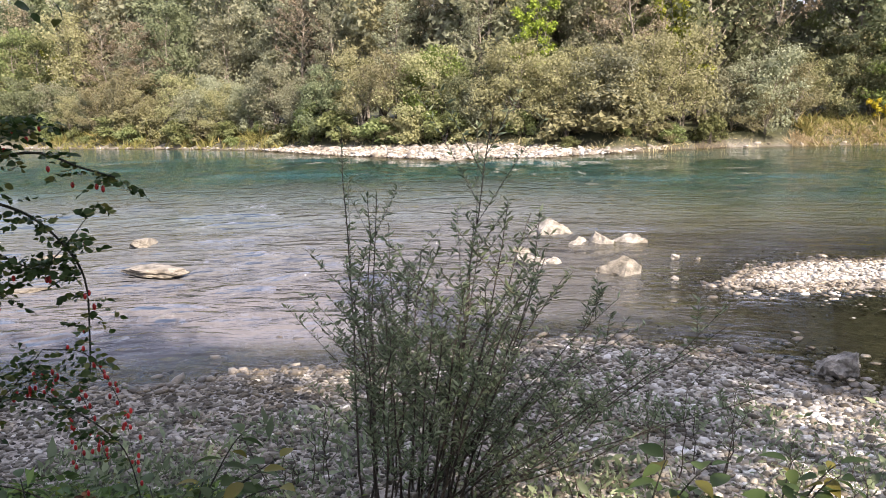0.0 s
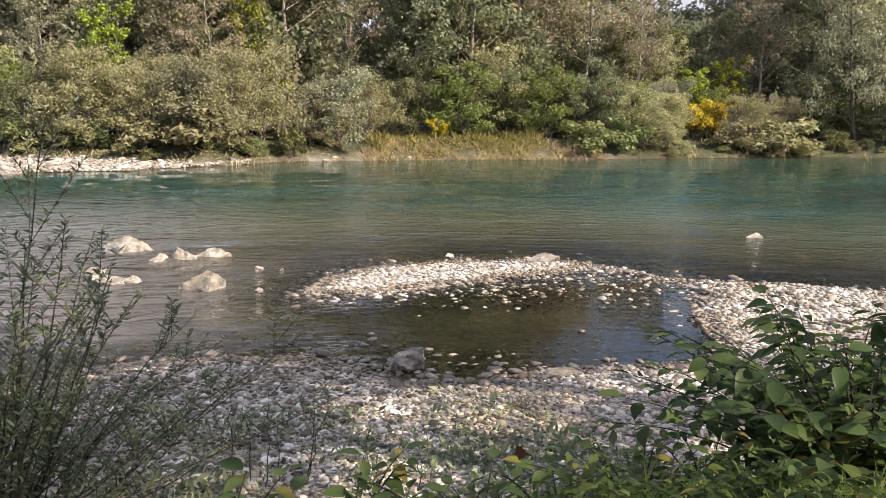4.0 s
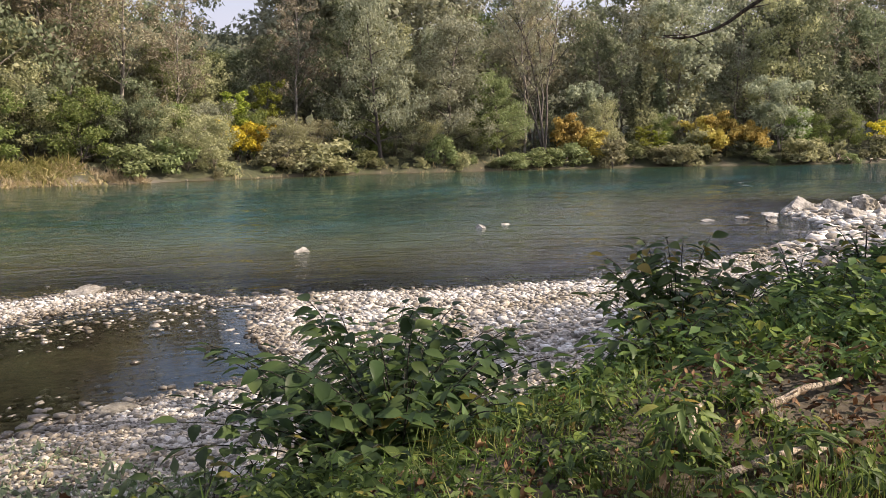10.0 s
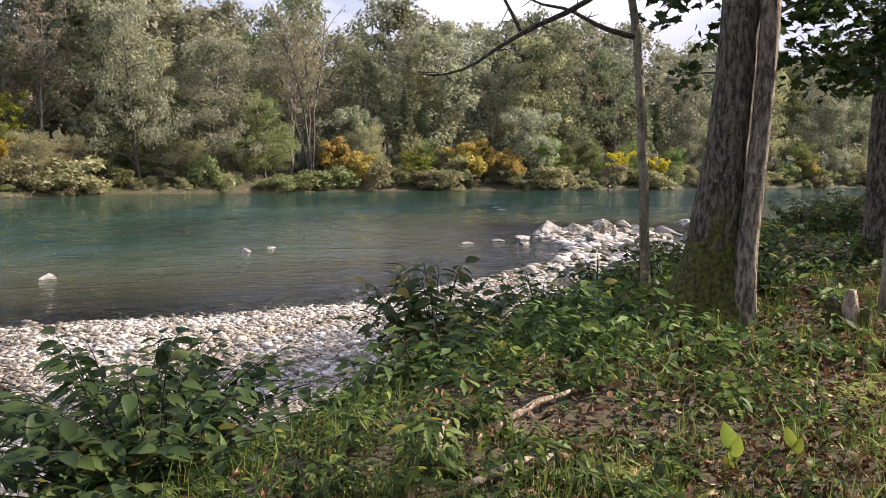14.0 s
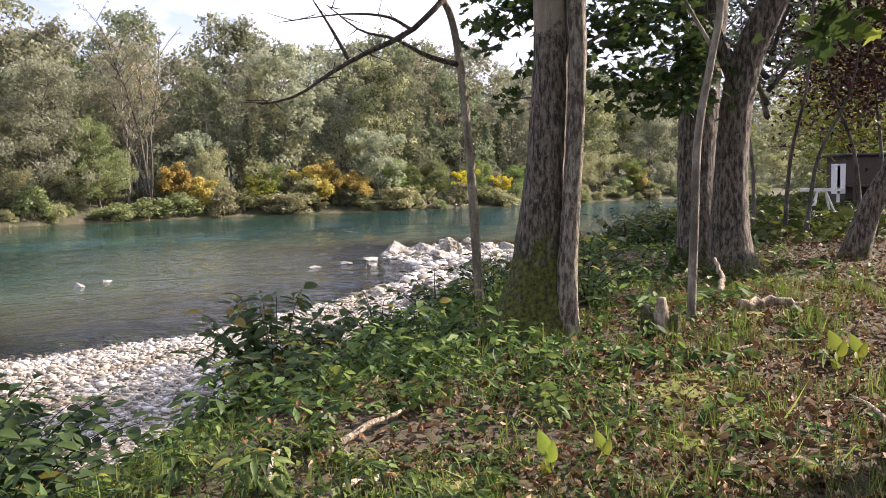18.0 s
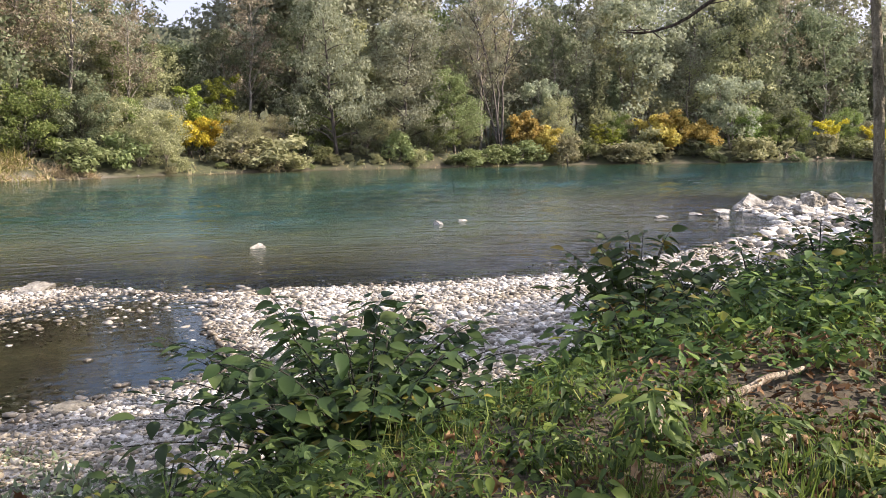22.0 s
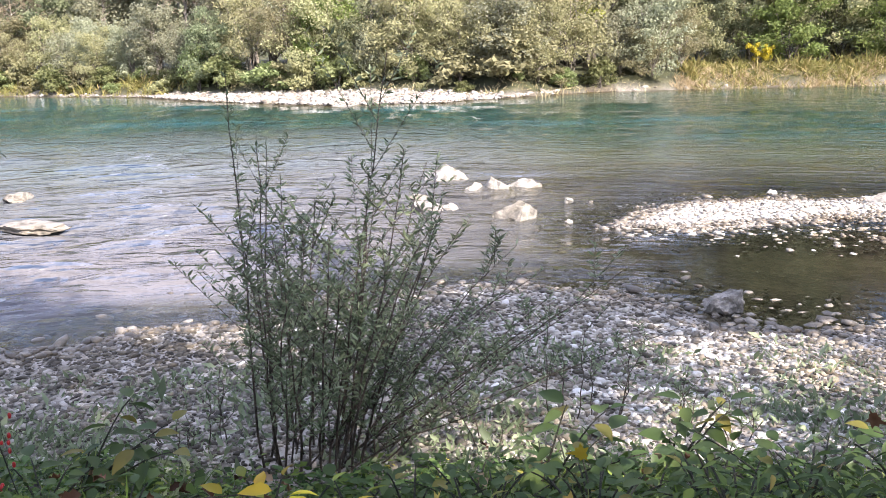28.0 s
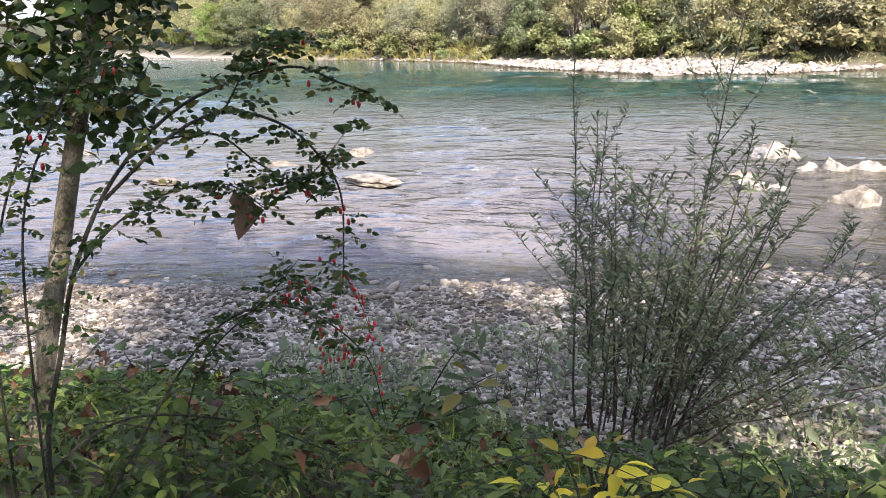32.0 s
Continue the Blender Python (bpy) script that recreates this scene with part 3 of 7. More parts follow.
def boulder_shape(seed, level=4, flat=0.6, lump=0.5):
    """A worn block: a ball cut by a few planes, roughened."""
    g = np.random.default_rng(seed)
    v, f = ico(level)
    for k in range(10):
        nrm = g.normal(size=3)
        nrm /= np.linalg.norm(nrm)
        cut = g.uniform(0.42, 0.78)
        over = np.maximum(v @ nrm - cut, 0)
        v = v - over[:, None] * nrm
    d = np.array([noise.noise(Vector(p) * 2.2 + Vector((seed * 5.7, 0, 0))) * 0.5 + 0.28 * noise.noise(Vector(p) * 6 + Vector((0, 0, seed * 2.3))) + 0.12 * noise.noise(Vector(p) * 15) for p in v])
    v = v * (1 + lump * 0.8 * d)[:, None]
    return v / np.abs(v).max(0) * np.array([1, 0.8, flat]), f


# ---- the lie of the land ----
NEAR_SHORE = np.array([(-900, 560), (-500, 330), (-160, 110), (-60, 25), (-20, 9), (-7.6, 8.3), (-4.8, 8.6), (-2.8, 8.8), (-2.3, 9.3), (-1, 9.3), (-0.3, 10.1),
                       (1.5, 10.3), (2.2, 10.1), (3.1, 9.7), (3.7, 8.9), (3.85, 8.1), (4.7, 7.85), (6.0, 7.75), (6.9, 7.4), (7.5, 7.35), (8.2, 7.9), (8.6, 8.6), (9.1, 9.3), (10.3, 9.95),
                       (10.75, 10.8), (10.75, 11.5), (10.6, 12.4), (10.3, 13.25), (9.2, 13.1), (8.2, 13.0), (7.4, 12.9), (6.6, 13.0), (5.6, 12.9), (5.0, 13.05), (4.3, 13.3), (5.0, 14.3), (5.9, 15.0), (6.8, 15.4), (7.7, 15.35), (8.6, 15.1), (9.5, 14.8), (10.3, 14.3), (10.65, 13.5),
                       (10.85, 12.4), (11.0, 11.5), (11.5, 11.0), (12.4, 10.4), (13.6, 8.6), (16.2, 6.6),
                       (21, 5.2), (26, 4), (30.5, 4.6), (34, 6.5), (38.5, 7.2), (41, 3), (38, 1.2), (33, 1.2), (31, 0.2), (40, -2), (47, -7), (100, -27),
                       (170, -62), (500, -420), (900, -850)], float)
FAR_SHORE = np.array([(-900, 800), (-500, 450), (-120, 155), (-67, 112), (-44, 100), (-26, 88), (-17, 80), (-8, 64.5), (0, 55.5), (6.4, 54), (12.4, 58.9),
                      (19, 63), (31, 61.7), (43.6, 57.8), (53, 55.2), (65, 52.6), (72.5, 47.2), (83, 41.3), (94, 33), (103, 22), (113, 11.5), (126, 1),
                      (145, -10), (160, -28), (230, -100), (500, -370), (900, -760)], float)
TOE = np.array([(-900, 556), (-500, 326), (-160, 105), (-60, 20), (-20, 6), (-8, 5.6), (-4.5, 5.4), (-3.1, 5.7), (-1.9, 5.5), (-0.6, 5.0), (1.9, 4.8), (4.1, 4.3), (5.5, 4.1),
                (6.9, 3.5), (9, 3.2), (11, 2.6), (14.5, 1.2), (22.8, -0.5), (40, -6), (100, -36), (170, -72), (500, -430), (900, -860)], float)
FAR_TOE = np.array([(-900, 806), (-500, 456), (-120, 161), (-67, 118), (-44, 101.4), (-26, 89.4), (-17, 82), (-8, 74), (1, 68), (8, 63.0), (13, 59.3), (17, 62.0), (19, 63.25), (31, 62.6), (43.6, 58.7), (53, 56.2),
                    (65, 53.4), (72.5, 48), (83, 42), (94, 33.7), (103.6, 22.6), (113.6, 12), (126.6, 1.6), (145.6, -9.4), (160.6, -27.4), (231, -99), (501, -369), (901, -759)], float)


def signed(p, line):
    """Distance of points to a line, positive on its left, that is on the far side of the river."""
    best = np.full(len(p), 1e9)
    sign = np.ones(len(p))
    for a, b in zip(line[:-1], line[1:]):
        d = b - a
        w = p - a
        u = np.clip((w @ d) / (d @ d), 0, 1)
        q = w - u[:, None] * d
        dist = np.hypot(q[:, 0], q[:, 1])
        s = np.sign(d[0] * w[:, 1] - d[1] * w[:, 0] + 1e-12)
        better = dist < best - 1e-9
        sign[better] = s[better]
        best = np.minimum(best, dist)
    return best * sign


def inside(p, poly):
    c = np.zeros(len(p), bool)
    for (x0, y0), (x1, y1) in zip(poly, np.roll(poly, -1, 0)):
        if y0 == y1:
            continue
        hit = ((y0 > p[:, 1]) != (y1 > p[:, 1])) & (p[:, 0] < (x1 - x0) * (p[:, 1] - y0) / (y1 - y0) + x0)
        c ^= hit
    return c


RIVER = np.concatenate([NEAR_SHORE, FAR_SHORE[::-1]])


def step(x, a, b):
    t = np.clip((x - a) / (b - a), 0, 1)
    return t * t * (3 - 2 * t)


def wobble(p, scale, amp, seed=0.0):
    x, y = p[:, 0] * scale + seed, p[:, 1] * scale - seed
    return amp * (np.sin(x * 1.7 + 1.3 * np.sin(y * 0.9)) * np.cos(y * 1.3 + 0.8 * np.sin(x * 1.1)) + 0.5 * np.sin(2.9 * x + 1.1 * y) * np.cos(2.3 * y - 1.7 * x))


def patchy(p, scale, seed):
    return 0.5 + wobble(p, scale, 0.5, seed)


def land(p):
    """Height of the ground, and what covers it (gravel, meadow, river bed), and depth of water."""
    p = np.asarray(p, float)
    wet = inside(p, RIVER)
    dn, df = np.abs(signed(p, NEAR_SHORE)), np.abs(signed(p, FAR_SHORE))
    toe, ftoe = -signed(p, TOE), signed(p, FAR_TOE)
    near = dn < df
    # near side: gravel then the bank
    top = 1.28 + 0.042 * np.clip(p[:, 0], 0, 14) + 0.012 * np.clip(toe, 0, 40)
    grav = np.minimum(0.055 * dn + 0.01, 0.42)
    z_near = grav + (top - grav) * step(toe, -0.2, 3.2)
    z_near += wobble(p, 0.9, 0.035) * step(toe, -0.5, 1) + wobble(p, 2.3, 0.012, 3)
    bar = np.minimum(0.035 * df + 0.03, 0.6)
    z_far = bar + (1.5 + 0.4 * np.clip(ftoe - 50, 0, 35) + 0.02 * np.clip(ftoe, 0, 12) + (0.04 + 0.07 * step(p[:, 0], 60, 110)) * np.clip(ftoe - 12, 0, 110) - bar) * step(ftoe, -0.4, 3.0) + wobble(p, 0.5, 0.12) * step(ftoe, 0, 2)
    pool = (p[:, 0] > 3) & (p[:, 0] < 10.9) & (p[:, 1] > 6.5) & (p[:, 1] < 13.4)
    bed = -np.minimum(0.045 * dn + 0.02, 1.6)
    bed = np.maximum(bed, -(0.16 * df + 0.02))
    bed = np.where(pool, np.maximum(bed, -0.12 + 0.085 * step(p[:, 1] + 0.35 * (p[:, 0] - 8.0), 9.6, 11.4)), bed) + wobble(p, 1.1, 0.02, 5)
    z = np.where(wet, bed, np.where(near, z_near, z_far))
    cover = np.zeros((len(p), 4))
    cover[:, 0] = np.where(near, 1 - step(toe + wobble(p, 1.4, 0.5), -0.1, 0.9), (1 - step(ftoe + wobble(p, 0.6, 0.8), -0.8, 0.6)) * (1 - step(p[:, 0], 44, 50)))
    cover[:, 1] = np.where(near, 0, np.maximum(step(ftoe, -0.8, 0.6), step(p[:, 0], 44, 50)))
    cover[:, 2] = np.where(wet, 1, 0)
    cover[:, 3] = 1
    return z, cover, wet, dn, df, toe, ftoe


def zat(x, y):
    return float(land(np.array([[x, y]]))[0][0])


def axis_steps(lo, hi, fine, reach, cap, mid):
    core = list(np.arange(lo, hi + 1e-6, fine))
    for end, s in ((1, 1), (0, -1)):
        x, d = (core[-1], fine) if s > 0 else (core[0], fine)
        out = []
        while abs(x) < reach:
            d = min(d * 1.07, cap) if abs(x) < mid else d * 1.25
            x += s * d
            out.append(x)
        core = core + out if s > 0 else out[::-1] + core
    return np.array(core)


def sheet(name, xs, ys, mat, height):
    gx, gy = np.meshgrid(xs, ys)
    p = np.stack([gx.ravel(), gy.ravel()], 1)
    z, col = height(p)
    nx, ny = len(xs), len(ys)
    i = (np.arange(ny - 1)[:, None] * nx + np.arange(nx - 1)[None]).ravel()
    me = mesh_of(name, np.concatenate([p, z[:, None]], 1), np.stack([i, i + 1, i + nx + 1, i + nx], 1), mat)
    a = me.color_attributes.new("stream" if name == "water" else "cover", "FLOAT_COLOR", "POINT")
    a.data.foreach_set("color", col.astype(np.float32).ravel())
    return new(name, me)


def ground_height(p):
    z, cover = land(p)[:2]
    return z, cover


def water_height(p):
    z, cover, wet, dn, df, toe, ftoe = land(p)
    depth = np.clip(-z, 0, 2)
    col = np.zeros((len(p), 4))
    col[:, 0] = 1 - np.exp(-depth * 1.3)
    pool = step(p[:, 0], 2.6, 4.5) * (1 - step(p[:, 1] - 0.0 * p[:, 0], 11.5, 14)) * (1 - step(p[:, 0], 10.6, 11.2))
    rough = 0.30 + 0.18 * step(dn, 0, 6)
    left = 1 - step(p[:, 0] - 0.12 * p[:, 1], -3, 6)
    rough = rough + 1.7 * left * step(dn, 0.3, 4)
    rough = rough * (1 - 0.95 * pool)
    riff = step(p[:, 0], 34, 46) * (1 - step(p[:, 1], 14, 24)) * (1 - step(p[:, 0], 90, 120))
    rough = rough + 1.4 * riff
    col[:, 1] = np.clip(rough, 0.02, 4.5)
    rl = left * step(p[:, 1], 9.5, 12) * (1 - step(p[:, 1], 20, 27))
    far_l = step(-p[:, 0], 40, 60) * step(p[:, 1], 60, 80)
    col[:, 2] = np.clip(0.28 * rl + 0.62 * riff + 1.2 * far_l, 0, 1)
    # where the pale sky reflection is painted: left, near side, outside the pool
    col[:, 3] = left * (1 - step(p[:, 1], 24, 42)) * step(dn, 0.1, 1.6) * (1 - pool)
    # low waves: long swells and short chop, calmer in the pool
    x, y = p[:, 0], p[:, 1]
    wave = np.zeros(len(p))
    g = np.random.default_rng(4)
    for k in range(26):
        lam = 0.55 * 1.11 ** k if k < 16 else 1.0 + 0.35 * (k - 16)
        cx, cy = g.uniform(-16, 4), g.uniform(-16, -3)
        out = np.hypot(x - cx, y - cy)
        bend = 0.9 * np.sin(0.31 * x + 0.23 * y + g.uniform(0, 6)) + 0.7 * np.sin(-0.17 * x + 0.41 * y + g.uniform(0, 6))
        patch = 0.5 + 0.5 * np.sin(0.45 * x * g.normal() + 0.5 * y * g.normal() + g.uniform(0, 6))
        wave += 0.0090 * lam ** 0.9 * patch * np.sin(2 * np.pi / lam * out + bend + g.uniform(0, 6))
    r = np.hypot(x, y)
    return wave * np.clip(col[:, 1], 0, 1.5) * (1 - step(r, 45, 75)) * step(depth, 0.0, 0.12), col


ground = tagged(sheet("ground", axis_steps(-9, 20, 0.25, 1500, 2.5, 170), axis_steps(-5, 16, 0.25, 1500, 1.8, 120), GROUND, ground_height),
                "river bed, gravel bar and earth banks", "ground", kind="structure")
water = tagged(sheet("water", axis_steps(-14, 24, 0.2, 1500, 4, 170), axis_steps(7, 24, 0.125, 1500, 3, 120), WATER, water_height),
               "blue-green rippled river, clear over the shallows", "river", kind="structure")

# ---- trees and shrubs of the far bank ----


def grow(seed, height, r0, stems=1, lean=0.05, limbs=14, limb_len=0.33, first=0.25, rise=0.6, subs=4, sides=5, limb_r=0.35, twigs=False):
    """Stems, limbs and twigs as tapered tubes, and the points at which leaves sit."""
    g = np.random.default_rng(seed)
    tubes, seats = [], []
    for s in range(stems):
        a0 = g.uniform(0, 2 * np.pi)
        out = lean if stems == 1 else g.uniform(0.15, 0.5)
        h = height * g.uniform(0.8, 1.0) if stems > 1 else height
        t = np.linspace(0, 1, 9)
        path = np.stack([np.cos(a0) * out * h * t ** 1.4, np.sin(a0) * out * h * t ** 1.4, h * t * (1 - 0.12 * out * t)], 1)
        path[:, :2] += np.cumsum(g.normal(size=(9, 2)) * 0.012 * h, 0) * (t > 0)[:, None]
        tubes.append(tube(path, r0 * (1 - 0.88 * t) * (1 if stems == 1 else 0.6), sides + 2))
        for k in range(max(3, limbs // stems)):
            u = first + (1 - first) * (k + g.uniform(0, 1)) / max(3, limbs // stems)
            u = min(u, 0.98)
            base = np.array([np.interp(u, t, path[:, c]) for c in range(3)])
            a = a0 + k * 2.4 + g.uniform(-0.5, 0.5)
            ln = height * limb_len * (1 - 0.55 * u) * g.uniform(0.6, 1.15)
            tt = np.linspace(0, 1, 5)
            ris = rise * g.uniform(0.5, 1.3)
            lp = base + ln * np.stack([np.cos(a) * tt, np.sin(a) * tt, ris * tt - 0.25 * tt ** 2], 1) + g.normal(size=(5, 3)) * 0.03 * ln * tt[:, None]
            rr = r0 * limb_r * (1 - 0.6 * u)
            tubes.append(tube(lp, rr * (1 - 0.85 * tt), sides, False))
            for q in range(subs):
                v = g.uniform(0.3, 1)
                b2 = np.array([np.interp(v, tt, lp[:, c]) for c in range(3)])
                a2 = a + g.uniform(-1.3, 1.3)
                l2 = ln * g.uniform(0.25, 0.5)
                t3 = np.linspace(0, 1, 3)
                sp = b2 + l2 * np.stack([np.cos(a2) * t3, np.sin(a2) * t3, g.uniform(-0.1, 0.9) * t3], 1)
                if twigs:
                    tubes.append(tube(sp, rr * 0.35 * (1 - 0.8 * t3), 3, False))
                seats += list(sp[1:])
            seats += list(lp[2:])
        seats.append(path[-1])
    return join(tubes), np.array(seats)


def leaves_on(seats, n, size, clump, shape, seed, up=0.35, hang=0.0, squash=0.8):
    """Leaves in puffs round the twigs, each turned outwards from its puff."""
    g = np.random.default_rng(seed + 99)
    puffs = seats[g.permutation(len(seats))[:max(24, int(len(seats) * 0.45))]]
    w = g.uniform(0.35, 1.0, len(puffs))
    pick = g.choice(len(puffs), n, p=w / w.sum())
    off = g.normal(size=(n, 3))
    off *= (g.uniform(0.25, 1.0, n) ** 0.5 * 1.35 * clump * w[pick] / np.linalg.norm(off, axis=1))[:, None]
    off[:, 2] *= squash
    pos = puffs[pick] + off
    pos[:, 2] = np.maximum(pos[:, 2], 0.05 + 0.2 * g.uniform(size=n))
    nz = off / clump + 0.55 * g.normal(size=(n, 3)) + np.array([0, 0, up])
    nz /= np.linalg.norm(nz, axis=1)[:, None]
    y = g.normal(size=(n, 3)) + np.array([0, 0, -hang])
    y -= (y * nz).sum(1)[:, None] * nz
    y /= np.linalg.norm(y, axis=1)[:, None]
    return scatter(*shape, pos, np.stack([np.cross(y, nz), y, nz], -1), size * g.uniform(0.6, 1.35, n))


def tree_kind(name, seed, height, r0, bark, leaf, n, size, clump, label, shape=TRI_LEAF, **kw):
    """One tree at the origin: trunk with limbs, crown of single leaves."""
    hang = kw.pop("hang", 0.0)
    wood, seats = grow(seed, height, r0, **kw)
    root = thing(name, (0, 0, 0), label, "shrub" if name.endswith("shrub") or name.endswith("bush") else "tree")
    piece("trunk", *wood, bark, root)
    if n:
        piece("crown", *leaves_on(seats, n, size, clump, shape, seed, hang=hang), leaf, root)
    return root


def spruce_kind(seed, height):
    g = np.random.default_rng(seed)
    root = thing("spruce", (0, 0, 0), "dark green spruce with drooping tiers of needles", "tree")
    t = np.linspace(0, 1, 6)
    piece("trunk", *tube(np.stack([0 * t, 0 * t, height * t], 1), 0.18 * (1 - 0.95 * t)), BARK_DARK, root)
    seats = []
    for k in range(26):
        u = 0.06 + 0.92 * k / 26
        for a in np.arange(0, 2 * np.pi, 0.8) + g.uniform(0, 1):
            ln = 0.24 * height * (1 - u) ** 0.8 * g.uniform(0.7, 1.1)
            for v in np.linspace(0.2, 1, 6):
                seats.append((np.cos(a) * ln * v, np.sin(a) * ln * v, height * u - 0.35 * ln * v))
    piece("crown", *leaves_on(np.array(seats), 5200, 0.36, 0.14, TRI_LEAF, seed, up=0.2), DARKGREEN, root)
    return root


KINDS = {
    "willow": [tree_kind("willow_shrub", s, h, 0.10, BARK_GREY, m, 8000, 0.20, 0.62, lab, stems=6, limbs=48, limb_len=0.46, first=0.05, rise=0.8, subs=3)
               for s, h, m, lab in ((1, 6.4, OLIVE, "olive-green willow shrub on the far bank"), (2, 7.4, OLIVE, "broad olive willow shrub with grey stems"), (3, 5.6, GREYGREEN, "grey-green willow shrub by the water"))],
    "hazel": [tree_kind("leafy_shrub", s, h, 0.09, BARK_DARK, m, 8000, 0.215, 0.62, lab, stems=5, limbs=44, limb_len=0.42, first=0.04, rise=0.6, subs=3)
              for s, h, m, lab in ((11, 6.2, LEAFGREEN, "dense mid-green shrub over dry grass"), (12, 6.8, DARKGREEN, "dark green shrub in shade on the bank"))],
    "tall": [tree_kind("riverside_tree", s, h, 0.22, BARK_GREY, m, 6000, 0.42, 1.05, lab, limbs=30, limb_len=0.34, first=0.1, rise=0.9, subs=5)
             for s, h, m, lab in ((21, 17, GREYGREEN, "tall grey-green riverside tree with a pale trunk"), (22, 15, GREEN, "tall leafy green riverside tree"), (23, 18, DARKGREEN, "tall dark green tree of the far wood"), (24, 16, OLIVE, "tall thinning olive-green tree"))],
    "bare": [tree_kind("bare_tree", s, h, 0.20, BARK_GREY, m, 2 * n, 0.26, 0.5, lab, limbs=34, limb_len=0.30, first=0.3, rise=1.3, subs=6, twigs=True)
             for s, h, m, n, lab in ((31, 17, BROWN, 1800, "nearly bare grey tree with a few brown leaves"), (32, 15, GREYGREEN, 2400, "sparse grey tree with thin upright branches"))],
    "weeping": [tree_kind("overhanging_tree", s, h, 0.24, BARK_DARK, m, 13000, 0.25, 0.9, lab, limbs=36, limb_len=0.42, first=0.08, rise=0.5, subs=5, lean=0.12, hang=1.0)
                for s, h, m, lab in ((41, 12.5, GREYGREEN, "large grey-green tree hanging over the water"), (42, 11, GREEN, "broad green tree leaning over the water"))],
    "back": [tree_kind("forest_tree", s, h, 0.22, BARK_GREY, m, 4600, 0.52, 1.3, lab, limbs=26, limb_len=0.34, first=0.05, rise=0.9, subs=4)
             for s, h, m, lab in ((71, 17, GREYGREEN, "grey-green tree deep in the far wood"), (72, 16, DARKGREEN, "dark tree deep in the far wood"))],
    "low": [tree_kind("low_shrub", s, 2.2, 0.04, BARK_DARK, m, 1500, 0.24, 0.4, lab, stems=6, limbs=20, limb_len=0.6, first=0.05, rise=0.5, subs=2)
            for s, m, lab in ((81, GREEN, "low green shrub hanging over the waterline"), (82, OLIVE, "low olive scrub at the foot of the bank"))],
    "spruce": [spruce_kind(51, 13)],
    "yg": [tree_kind("yellow_green_tree", 61, 12, 0.16, BARK_DARK, YELLOWGREEN, 6000, 0.32, 0.5, "bright yellow-green tree between darker ones", limbs=24, limb_len=0.26, first=0.3, rise=0.6, subs=4)],
    "yellow": [tree_kind("yellow_bush", 62, 3.6, 0.06, BARK_DARK, YELLOW, 3200, 0.22, 0.34, "golden yellow autumn bush", stems=5, limbs=24, limb_len=0.4, first=0.2, subs=3)],
    "orange": [tree_kind("orange_bush", 63, 3.6, 0.06, BARK_DARK, ORANGE, 4600, 0.26, 0.4, "orange-brown autumn bush on the bank", stems=6, limbs=30, limb_len=0.5, first=0.1, subs=3)],
    "silver": [tree_kind("silver_willow_shrub", 64, 7.5, 0.12, BARK_GREY, SILVER, 8000, 0.25, 0.5, "pale silver-green rounded willow", stems=6, limbs=42, limb_len=0.36, first=0.1, rise=1.0, subs=3)],
    "trunks": [tree_kind("dark_stemmed_tree", 65, 17, 0.24, BARK_DARK, OLIVE, 700, 0.24, 0.5, "group of bare dark stems with thin crowns", stems=4, limbs=40, limb_len=0.26, first=0.3, rise=1.4, subs=6, twigs=True)],
    "brown": [tree_kind("fading_tree", 66, 14, 0.18, BARK_GREY, BROWN, 6500, 0.22, 0.6, "fading tree with pinkish-brown thin leaves", limbs=30, limb_len=0.3, first=0.3, rise=1.1, subs=5, twigs=True)],
}
USED = set()


def plant(kind, variant, x, y, scale=1.0, turn=0.0, sink=0.1, wide=1.0):
    src = KINDS[kind][variant % len(KINDS[kind])]
    m = Matrix.Translation((x, y, zat(x, y) - sink)) @ Matrix.Rotation(turn, 4, "Z")
    key = (kind, variant % len(KINDS[kind]))
    if key in USED:
        ob = copy_thing(src, m)
    else:
        USED.add(key)
        ob = src
        ob.matrix_basis = m
    ob.scale = (scale * wide, scale * wide, scale)
    return ob


def along(line, lo, hi, gap, offset, gen, jitter=0.4):
    """Places along a line, pushed away from the river."""
    seg = np.linalg.norm(np.diff(line, axis=0), axis=1)
    cum = np.concatenate([[0], np.cumsum(seg)])
    s = np.interp(lo, line[:, 0], cum)
    end = np.interp(hi, line[:, 0], cum)
    while s < end:
        q = s + gen.uniform(-jitter, jitter) * gap
        k = min(max(np.searchsorted(cum, q) - 1, 0), len(seg) - 1)
        d = (line[k + 1] - line[k]) / seg[k]
        p = line[k] + d * (q - cum[k])
        o = offset + gen.uniform(-jitter, jitter) * 2.5
        yield p + np.array([-d[1], d[0]]) * o
        s += gap


def far_place(az, off):
    """The place on the far bank in a compass direction from the start, so far behind the foot of the bank."""
    r = np.arange(40, 260, 0.2)
    q = np.outer(r, [math.sin(radians(az)), math.cos(radians(az))])
    return q[np.argmax(signed(q, FAR_TOE) > off)]


def bearing(p):
    return math.degrees(math.atan2(p[0], p[1]))


TG = np.random.default_rng(5)
